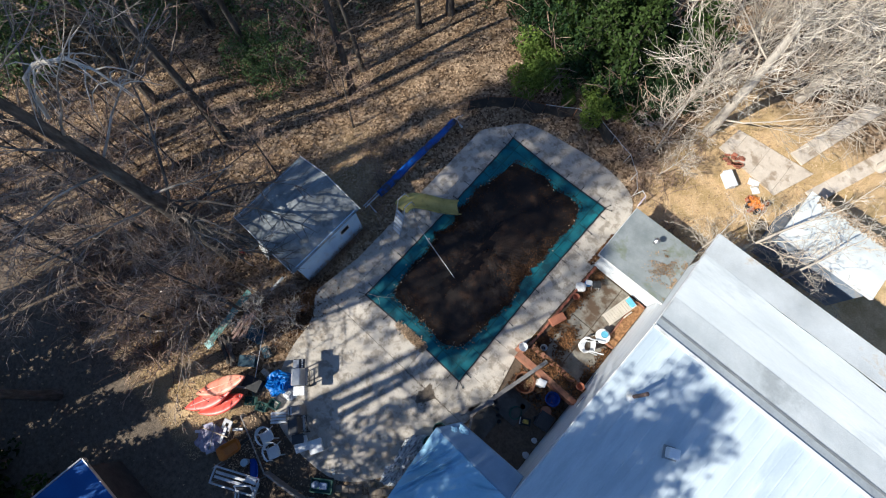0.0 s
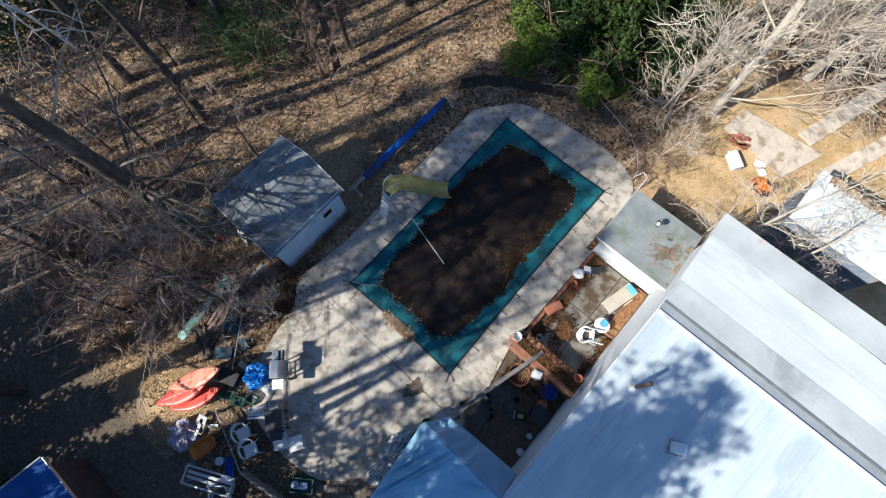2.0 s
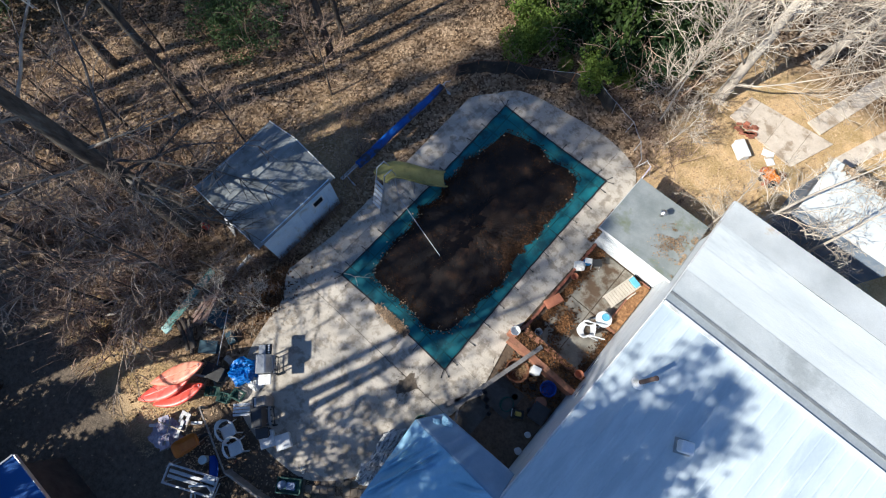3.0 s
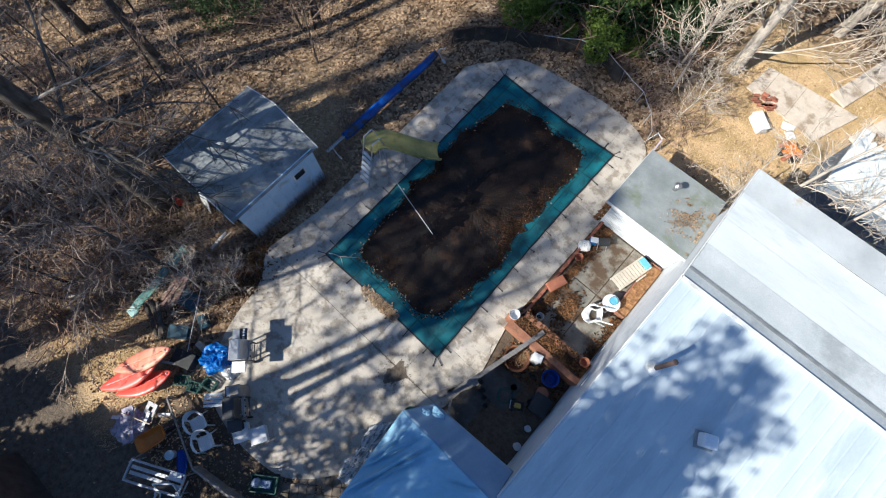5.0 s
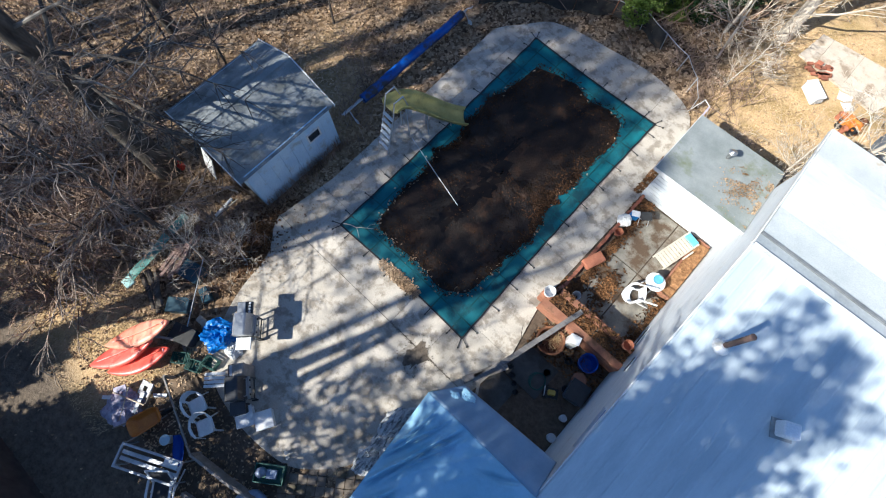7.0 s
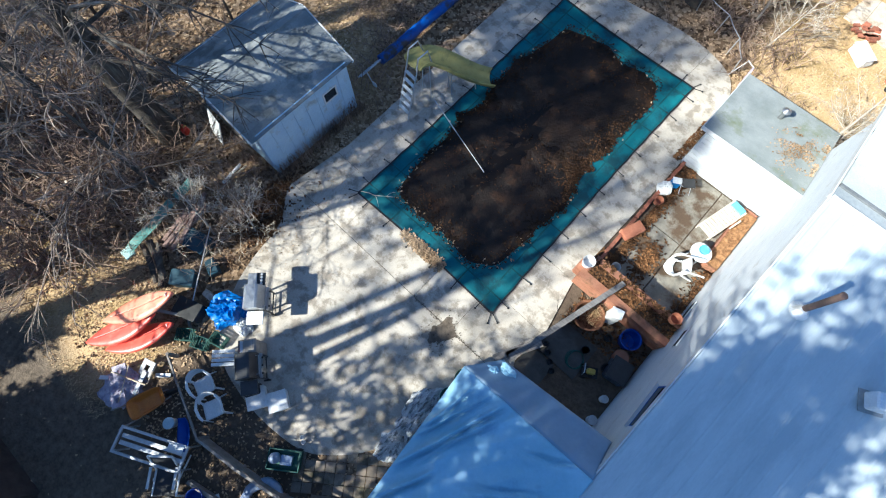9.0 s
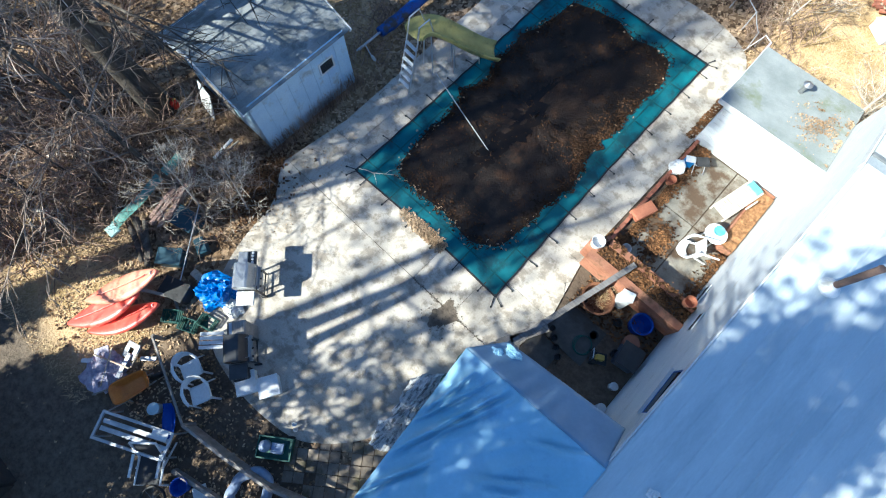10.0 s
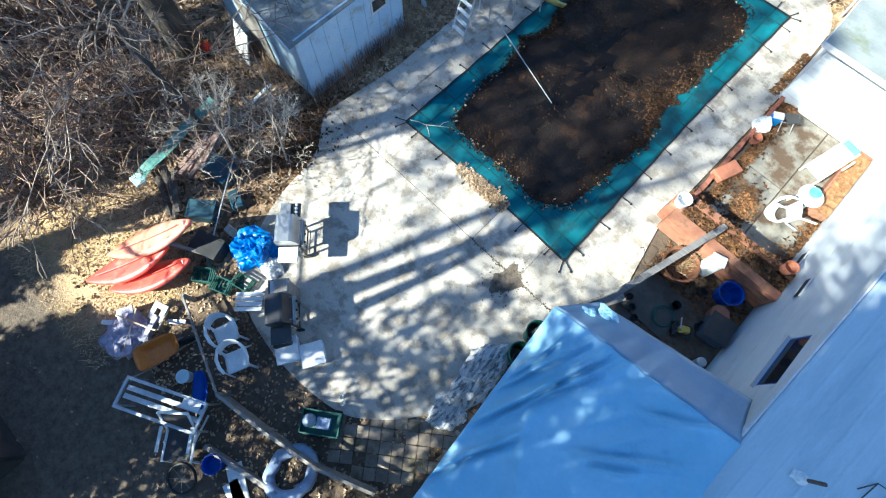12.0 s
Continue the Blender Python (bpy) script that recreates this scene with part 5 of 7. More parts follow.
def kayak(a, b, wide, mat_, label, roll=0.0, deck=None):
    a, b = Vector(a), Vector(b)
    ln = (b - a).length
    d = (b - a).normalized()
    side = Vector((0, 0, 1)).cross(d).normalized()
    up = d.cross(side)
    m = Matrix((d, side, up)).transposed().to_4x4()
    m.translation = a
    k = thing("kayak", m @ pose(0, 0, 0, roll, 0, 0), label, "kayak", "kayaks")
    s = Shape()
    n_l, n_c = 26, 16
    for i in range(n_l + 1):
        f = i / n_l
        w_ = wide / 2 * (math.sin(math.pi * min(1, max(0, f * 0.97 + 0.015))) ** 0.78)
        rock = 0.10 * (2 * f - 1) ** 2
        for j in range(n_c):
            q = 2 * math.pi * j / n_c
            c_, s_ = math.cos(q), math.sin(q)
            z = (0.15 * s_ if s_ < 0 else 0.11 * s_ * (0.7 + 0.3 * abs(c_))) * (0.35 + 0.65 * w_ / (wide / 2))
            s.v.append((f * ln, w_ * c_, z + rock + 0.15))
    for i in range(n_l):
        s.f += [(i * n_c + j, i * n_c + (j + 1) % n_c, (i + 1) * n_c + (j + 1) % n_c, (i + 1) * n_c + j) for j in range(n_c)]
    s.f += [tuple(reversed(range(n_c))), tuple(n_l * n_c + j for j in range(n_c))]
    part("hull", s, mat_, k, smooth=True)
    for y in (0.0,):
        part("keel_strip", Shape().tube([(ln * (0.14 + 0.72 * q / 10), y * wide * 1.6 * math.sin(math.pi * (0.1 + 0.8 * q / 10)), 0.262 - 0.5 * abs(y) * 0.3 + 0.10 * (2 * (0.14 + 0.072 * q) - 1) ** 2) for q in range(11)], 0.014, 5), mat_, k)
    part("grab_handle", Shape().tube([(ln * 0.93, -0.05, 0.27), (ln * 0.93, 0, 0.31), (ln * 0.93, 0.05, 0.27)], 0.015, 6), PLASTIC_W, k)
    if deck:
        part("deck_panel", Shape().sheet(8, 6, lambda u, v: (ln * (0.66 + 0.26 * u), (v - 0.5) * wide * 0.62 * (1 - 0.75 * u), 0.262 + 0.03 * u), 0.01), deck, k)
    return k


def build_kayaks():
    kayak((-1.98, -7.42, 0.3), (-0.8, -5.5, 1.12), 0.7, RED_HIGHLIT, "red kayak with painted coral highlights lying hull up, one end raised", -8)
    kayak((-2.0, -8.2, 0.0), (-0.98, -6.3, 0.62), 0.76, RED, "bright red kayak lying hull up with one end raised", -10)
    kayak((-1.45, -8.0, -0.04), (-0.52, -6.22, 0.36), 0.72, RED, "bright red kayak lying hull up on dry grass", -18)
    r = thing("kayak_rack", pose(-1.15, -6.25, -0.06, 0, 0, 33), "rough dark timber trestle holding up the kayaks", "trestle")
    part("bar", Shape().beam((-0.55, 0, 0.84), (0.75, 0, 0.3), 0.08, 0.08), WOOD_GREY, r)
    for x, z in ((-0.5, 0.8), (0.65, 0.32)):
        for sg in (-1, 1):
            part("leg", Shape().beam((x, sg * 0.28, 0), (x, sg * 0.02, z), 0.05, 0.08), WOOD_GREY, r)


build_kayaks()


def build_shed_clutter():
    # what lies about in the brush before the shed
    b_ = part("leaning_board", Shape().box((0, 0, 0.45), (0.75, 0.035, 1.0)), WHITE, bevel=0.006)
    b_.matrix_basis = pose(-4.75, -1.72, -0.05, -18, 0, -8)
    tagged(b_, "weathered white board leaning against the shed", "board")
    b_ = part("loose_board", Shape().box((0, 0, 0.03), (0.8, 0.1, 0.04)), WHITE, bevel=0.006)
    b_.matrix_basis = pose(-3.15, -2.25, 0.28, 0, -14, 88)
    tagged(b_, "white board lying on the brush beside the shed", "board")
    b_ = part("fallen_log", Shape().tube([(-0.65, 0, 0.12), (-0.2, 0.04, 0.15), (0.3, -0.02, 0.14), (0.6, 0.03, 0.1)], [0.08, 0.09, 0.085, 0.06], 10), BARK_PALE, smooth=True)
    b_.matrix_basis = pose(-6.4, -5.4, 0.0, 0, 0, 55)
    tagged(b_, "short pale split log lying in the brush", "log")
    t = thing("gas_can", pose(-5.6, -2.32, -0.02, 0, 0, 30), "red plastic fuel can standing by the shed", "fuel can")
    part("body", Shape().box((0, 0, 0.17), (0.32, 0.24, 0.34)), mat("red_can_plastic", (0.55, 0.03, 0.02), (0.66, 0.06, 0.03), 3, 0.45, bump=0.05), t, bevel=0.05)
    part("spout", Shape().tube([(0.1, 0, 0.33), (0.16, 0, 0.44), (0.26, 0, 0.5)], 0.022, 8), YELLOW, t)
    part("handle", Shape().tube([(-0.1, 0, 0.33), (-0.08, 0, 0.41), (0.04, 0, 0.41), (0.06, 0, 0.33)], 0.02, 8), RUST, t)


build_shed_clutter()
monobloc(pose(1.22, -6.72, -0.06, 0, 0, -105), "white plastic garden chair standing on bare earth")
monobloc(pose(1.85, -6.92, -0.06, 0, 0, -112), "white plastic garden chair standing close beside another")


b = crumple("blue_tarp", (0.02, -5.02, -0.04), (1.05, 0.85, 0.6), BLUE_TARP, "crumpled bright blue tarp bundled on the patio", "tarp", 2.0, 1.3)
b.data.transform(Matrix.Translation((0.02, -5.02, 0)) @ Matrix.Rotation(radians(52), 4, "Z") @ Matrix.Translation((-0.02, 5.02, 0)))
crumple("plastic_bag", (0.62, -5.05, -0.02), (0.55, 0.45, 0.22), PLASTIC_W, "crumpled white plastic sheet on the patio", "plastic sheet", 5.0)
crumple("plastic_sheeting", (5.85, -3.3, -0.01), (0.62, 1.35, 0.26), FOIL, "crumpled clear plastic sheeting heaped beside the tarp", "plastic sheet", 7.0, 2.1)
crumple("plastic_sheeting", (5.9, -4.45, -0.02), (0.7, 0.7, 0.14), FOIL, "crumpled clear plastic sheeting heaped beside the tarp", "plastic sheet", 9.0, 1.5)
crumple("crumpled_fabric", (-0.45, -8.35, -0.06), (1.05, 1.0, 0.2), LILAC, "heap of lilac and white fabric on the ground", "fabric heap", 12.0, 1.4)


def build_patio_clutter():
    # low white boxes and blocks by the second grill
    slab_box("storage_box", pose(2.42, -6.02, 0, 0, 0, -30), (0.55, 0.5, 0.22), PLASTIC_W, "low white plastic storage box on the patio", "box", PLASTIC_W)
    slab_box("storage_box", pose(2.9, -5.68, 0, 0, 0, -30), (0.5, 0.5, 0.24), PLASTIC_W, "low white plastic storage box on the patio", "box", PLASTIC_W)
    slab_box("crate", pose(2.2, -5.95, 0, 0, 0, -30), (0.3, 0.42, 0.34), BLACK, "black plastic crate behind the white boxes", "crate")
    slab_box("wooden_box", pose(1.5, -5.15, 0.0, 0, 0, -38), (0.4, 0.34, 0.95), WOOD_GREY, "tall grey wooden box beside the grill", "box")
    t = thing("slatted_table", pose(1.05, -5.9, -0.05, 0, 0, 46), "small white slatted plastic table", "table")
    for k in range(4):
        part("slat", Shape().box((0, -0.17 + 0.115 * k, 0.5), (0.6, 0.085, 0.025)), PLASTIC_W, t)
    for x in (-0.25, 0.25):
        for y in (-0.15, 0.15):
            part("leg", Shape().box((x, y, 0.245), (0.04, 0.04, 0.485)), PLASTIC_W, t)
    bucket("bucket", 1.3, -5.4, -0.02, 0.15, 0.4, PLASTIC_W, "white plastic bucket with a closed lid", "bucket", PLASTIC_W)
    # dark green crates near the kayaks
    for x, y, a in ((0.15, -6.15, 25), (-0.35, -6.3, 40), (0.45, -5.75, 15)):
        c = thing("milk_crate", pose(x, y, -0.06, 0, 0, a), "dark green plastic crate on the ground", "crate")
        part("base", Shape().box((0, 0, 0.015), (0.42, 0.34, 0.03)), GREEN_P, c)
        for sy in (-0.16, 0.16):
            for z in (0.08, 0.17, 0.26):
                part("slat", Shape().box((0, sy, z), (0.42, 0.02, 0.045)), GREEN_P, c)
        for sx in (-0.2, 0.2):
            for z in (0.08, 0.17, 0.26):
                part("slat", Shape().box((sx, 0, z), (0.02, 0.3, 0.045)), GREEN_P, c)
    slab_box("storage_tote", pose(-0.75, -5.75, -0.06, 0, 0, 20), (0.7, 0.5, 0.45), BLACK, "black storage tote in the brush", "tote", BLACK)
    # orange wheelbarrow
    w_ = thing("wheelbarrow", pose(0.48, -8.0, -0.06, 0, 0, 74), "orange plastic wheelbarrow tray on a metal frame", "wheelbarrow")

    def tray(u, v):
        x, y = (u - 0.5), (v - 0.5)
        e = max(abs(x), abs(y)) * 2
        k = 1 / max(1.0, (abs(2 * x) ** 4 + abs(2 * y) ** 4) ** 0.25) if e > 0 else 1
        return (x * 0.95 * k, y * (0.62 - 0.1 * u) * k, 0.28 + 0.24 * smooth01((e - 0.55) / 0.45))

    part("tray", Shape().sheet(24, 18, tray, 0.02), ORANGE, w_, smooth=True)
    for sg in (-1, 1):
        part("handle", Shape().tube([(0.5, sg * 0.1, 0.22), (-0.3, sg * 0.22, 0.27), (-0.85, sg * 0.28, 0.5)], 0.02, 7), WOOD_GREY, w_)
        part("leg", Shape().tube([(-0.25, sg * 0.2, 0.27), (-0.3, sg * 0.22, 0.0)], 0.016, 7), STEEL, w_)
    part("wheel", Shape().lathe([(0.1, -0.04), (0.18, -0.03), (0.19, 0), (0.18, 0.03), (0.1, 0.04)], 16, (0.55, 0, 0.19), Matrix.Rotation(radians(90), 3, "X")), BLACK, w_)
    # white panels with holes and boards over the fabric heap
    for x, y, a, n_ in ((-0.35, -7.55, 20, 1), (-0.75, -8.1, 60, 0), (-0.2, -8.55, -20, 0)):
        p = thing("play_panel", pose(x, y, 0.16 if n_ else 0.22, 8, -10, a), "white plastic panel with a square opening", "panel")
        part("frame", Shape().box((0, 0.15, 0), (0.4, 0.13, 0.03)).box((0, -0.13, 0), (0.4, 0.13, 0.03)).box((0.135, 0.01, 0), (0.13, 0.15, 0.03)).box((-0.135, 0.01, 0), (0.13, 0.15, 0.03)), DULL_WHITE if n_ else LILAC, p)
        part("prop", Shape().tube([(0, 0.15, -0.02), (0, 0.15, -0.22)], 0.02, 6), DULL_WHITE, p)
    for x, y, a, ln in ((-1.02, -8.5, 42, 0.4), (0.05, -7.42, 42, 0.42), (-0.35, -8.75, 30, 0.5), (-0.15, -7.9, 115, 0.6)):
        bd = part("loose_board", Shape().box((0, 0, 0.02), (ln, 0.11, 0.03)), PLASTIC_W, bevel=0.006)
        bd.matrix_basis = pose(x, y, -0.02 if a != 115 else 0.2, 0, 0, a)
        tagged(bd, "short white board lying among the clutter", "board")
    bucket("bucket", 1.25, -7.98, -0.06, 0.14, 0.3, PLASTIC_W, "white plastic bucket with a pale blue lid", "bucket", mat("pale_blue_lid", (0.5, 0.62, 0.68), (0.62, 0.72, 0.76), 4, 0.5))
    for (x0, y0, z0), (x1, y1, z1), r_ in (((-0.95, -8.25, 0.2), (0.1, -7.75, 0.42), 0.022), ((-0.7, -7.8, 0.3), (-0.15, -8.6, 0.2), 0.016), ((-0.25, -7.35, 0.12), (0.05, -7.75, 0.3), 0.018)):
        st_ = part("loose_pole", Shape().tube([(x0, y0, z0), (x1, y1, z1)], r_, 7), WOOD_TAN)
        tagged(st_, "thin tan wooden pole lying across the fabric heap", "pole")
    sd = thing("sled", pose(1.72, -7.93, -0.04, 0, 0, -38), "blue plastic sled lying on dark earth", "sled")
    part("shell", Shape().sheet(16, 8, lambda u, v: ((u - 0.5) * 0.85, (v - 0.5) * 0.32 * math.sin(math.pi * (0.12 + 0.76 * u)) ** 0.5, 0.06 + 0.12 * (2 * v - 1) ** 2 + 0.12 * (2 * u - 1) ** 4), 0.015), BLUE_P, sd, smooth=True)
    part("rope", Shape().tube([(0.4, -0.05, 0.18), (0.55, 0, 0.05), (0.4, 0.05, 0.18)], 0.008, 5), PLASTIC_W, sd)
    # aluminium frame table with a board on it
    f = thing("metal_frame_table", pose(1.55, -8.52, -0.06, 0, 0, 27), "long aluminium frame table with slats and a white board on it", "table")
    for y in (-0.3, 0.3):
        part("rail", Shape().box((0, y, 0.7), (1.85, 0.06, 0.05)), ALU, f)
    for x in (-0.9, 0.9):
        part("rail", Shape().box((x, 0, 0.7), (0.06, 0.54, 0.05)), ALU, f)
    for y in (-0.05, 0.12):
        part("slat", Shape().box((0.05, y, 0.7), (1.72, 0.1, 0.03)), ALU, f)
    for x in (-0.85, 0.85):
        for y in (-0.27, 0.27):
            part("leg", Shape().tube([(x, y, 0.68), (x * 1.03, y * 1.1, 0.0)], 0.022, 7), ALU, f)
    part("board", Shape().box((0.62, 0.19, 0.735), (0.4, 0.2, 0.02)), PLASTIC_W, f)
    # folding lounge chair
    c = thing("folding_chair", pose(2.28, -8.72, -0.06, 0, 0, -48), "white-framed folding chair with a dark sling seat", "chair")
    for sg in (-1, 1):
        part("side_frame", Shape().tube([(-0.5, sg * 0.3, 0.95), (-0.15, sg * 0.3, 0.42), (0.45, sg * 0.3, 0.4), (0.5, sg * 0.3, 0.0)], 0.028, 8), PLASTIC_W, c)
        part("rear_leg", Shape().tube([(0.1, sg * 0.31, 0.45), (-0.45, sg * 0.31, 0.0)], 0.024, 8), PLASTIC_W, c)
        part("armrest", Shape().box((0.02, sg * 0.32, 0.66), (0.5, 0.06, 0.03)), PLASTIC_W, c)
    part("sling", Shape().sheet(10, 6, lambda u, v: ((-0.5 + 0.35 * u * 2, (v - 0.5) * 0.56, 0.93 - 0.51 * u * 2) if u < 0.5 else (-0.15 + 0.6 * (u - 0.5) * 2, (v - 0.5) * 0.56, 0.415 - 0.02 * math.sin(math.pi * v)), )[0], 0.012), GRILL_BLK, c)
    part("top_bar", Shape().tube([(-0.5, -0.3, 0.95), (-0.5, 0.3, 0.95)], 0.028, 8), PLASTIC_W, c)
    wl = thing("bicycle_wheel", pose(2.85, -9.3, 0.0, 12, 5, 0), "black bicycle wheel lying on the ground", "wheel")
    part("tyre", Shape().tube([(0.31 * math.cos(a * 0.2618), 0.31 * math.sin(a * 0.2618), 0.03) for a in range(25)], 0.03, 7, False), BLACK, wl)
    for k in range(8):
        part("spoke", Shape().tube([(0, 0, 0.03), (0.3 * math.cos(k * 0.785), 0.3 * math.sin(k * 0.785), 0.03)], 0.004, 4), STEEL, wl)
    bucket("tub", 3.12, -8.62, -0.06, 0.2, 0.32, BLUE_P, "blue plastic tub on dark earth", "tub")
    for x, y, a in ((3.75, -8.55, -25), (4.0, -8.75, -15)):
        bd = part("white_board", Shape().box((0, 0, 0.06), (0.8, 0.34, 0.03)).box((0, 0.12, 0.025), (0.8, 0.05, 0.05)).box((0, -0.12, 0.025), (0.8, 0.05, 0.05)), PLASTIC_W, bevel=0.006)
        bd.matrix_basis = pose(x, y, -0.06, 0, 0, a)
        tagged(bd, "white plastic board lying on the ground", "board")
    rg = thing("inflatable_ring", pose(4.4, -7.62, 0.06, 0, 0, 0), "deflated silver-blue swim ring on the ground", "swim ring")
    ring = mat("silver_blue_vinyl", (0.17, 0.22, 0.36), (0.46, 0.52, 0.64), 2.2, 0.3, bump=0.5, fine=7)
    part("tube", Shape().tube([((0.4 + 0.02 * math.sin(a * 0.7)) * math.cos(a * 0.10472), 0.5 * math.sin(a * 0.10472), 0.015 * math.sin(a * 0.9)) for a in range(61)], [0.125 + 0.012 * noise.noise((math.cos(a * 0.10472) * 3, math.sin(a * 0.10472) * 3, 1)) for a in range(61)], 12, False), ring, rg, smooth=True)
    part("valve", Shape().lathe([(0.02, 0), (0.015, 0.04)], 8, (0.36, 0, 0.11)), PLASTIC_W, rg)
    # green cart
    g = thing("garden_cart", pose(4.12, -6.5, -0.05, 0, 0, 36), "dark green garden cart carrying a pale blue jug", "cart")
    part("tray", Shape().box((0, 0, 0.2), (0.85, 0.5, 0.04)).box((0, 0.24, 0.29), (0.85, 0.03, 0.16)).box((0, -0.24, 0.29), (0.85, 0.03, 0.16)).box((0.41, 0, 0.29), (0.03, 0.44, 0.16)).box((-0.41, 0, 0.29), (0.03, 0.44, 0.16)), GREEN_P, g)
    for x in (-0.28, 0.28):
        for y in (-0.27, 0.27):
            part("wheel", Shape().lathe([(0.06, -0.03), (0.11, -0.02), (0.11, 0.02), (0.06, 0.03)], 14, (x, y, 0.11), Matrix.Rotation(radians(90), 3, "X")), BLACK, g)
    part("jug", Shape().lathe([(0.12, 0), (0.14, 0.03), (0.14, 0.2), (0.05, 0.28), (0.04, 0.32)], 14, (-0.24, 0.02, 0.222)), ring, g, smooth=True)
    part("box", Shape().box((0.06, 0, 0.28), (0.3, 0.24, 0.12)), ring, g, bevel=0.01)
    for x, y in ((4.02, -5.86), (4.14, -5.92)):
        bucket("tin_can", x, y, 0.0, 0.05, 0.12, PLASTIC_W, "small white can standing on the patio", "can")
    # timber rail fence round the clutter
    fr = thing("rail_fence", pose(0, 0, 0), "low weathered timber rail fence", "fence")
    pts = [(-0.1, -6.85, 0.5), (2.2, -7.6, 0.58), (3.45, -7.38, 0.6), (4.75, -7.08, 0.6), (5.9, -6.6, 0.58)]
    for i, p in enumerate(pts):
        part("post", Shape().box((p[0], p[1], p[2] / 2 - 0.05), (0.08, 0.08, p[2] + 0.08)), WOOD_GREY, fr)
    for a, c_ in zip(pts, pts[1:]):
        part("rail", Shape().beam(a, c_, 0.045 if a is pts[0] else 0.06, 0.05), WOOD_GREY, fr)
        if a is not pts[0]:
            part("board", Shape().beam((a[0], a[1], 0.22), (c_[0], c_[1], 0.22), 0.025, 0.5), WOOD_GREY, fr)
    fr = thing("timber_edging", pose(0, 0, 0), "weathered timber edging on dark earth", "edging")
    part("plank", Shape().beam((2.7, -8.55, 0.06), (4.6, -8.05, 0.06), 0.09, 0.22), WOOD_GREY, fr)
    part("plank", Shape().beam((4.62, -8.04, 0.05), (6.6, -7.4, 0.05), 0.09, 0.2), WOOD_GREY, fr)
    # barrels under the edge of the tarp
    for x, y, l_ in ((6.13, -1.9, "open dark green barrel under the tarp edge"), (6.17, -2.5, "open dark green barrel under the tarp edge")):
        bucket("barrel", x, y, -0.06, 0.25, 0.8, GREEN_P, l_, "barrel")


build_patio_clutter()

g_ = random.Random(17)
dirt_patch = Shape()
n_d = 90
for j_ in range(7):
    for i_ in range(n_d):
        a_ = 2 * math.pi * i_ / n_d
        k_ = 1 + 0.6 * noise.noise((math.cos(a_) * 1.2, math.sin(a_) * 1.2, 2)) + 0.3 * noise.noise((math.cos(a_) * 3, math.sin(a_) * 3, 7)) + 0.08 * noise.noise((math.cos(a_) * 12, math.sin(a_) * 12, 4))
        f_ = (7 - j_) / 7
        x_, y_ = 4.8 + 0.3 * k_ * f_ * math.cos(a_), -1.38 + 0.42 * k_ * f_ * math.sin(a_)
        dirt_patch.v.append((x_, y_, 0.004 + (0.012 + 0.02 * noise.noise((x_ * 9, y_ * 9, 1))) * (1 - f_)))
for j_ in range(6):
    dirt_patch.f += [(j_ * n_d + i_, j_ * n_d + (i_ + 1) % n_d, (j_ + 1) * n_d + (i_ + 1) % n_d, (j_ + 1) * n_d + i_) for i_ in range(n_d)]
dirt_patch.f.append(tuple(6 * n_d + i_ for i_ in range(n_d)))
for _ in range(150):
    leaf(dirt_patch, g_.gauss(4.8, 0.22), g_.gauss(-1.38, 0.28), 0.012, g_.uniform(0.012, 0.035))
for _ in range(160):
    leaf(dirt_patch, g_.uniform(3.5, 6.1), g_.gauss(-1.15, 0.025), 0.006, g_.uniform(0.012, 0.03))
tagged(part("dirt_patch", dirt_patch, mat("brown_debris", (0.085, 0.066, 0.048), (0.19, 0.15, 0.11), 4, 0.9, bump=0.0, island=0.4)), "brown dirt and leaf crumbs along the patio joint", "debris", kind="stuff")


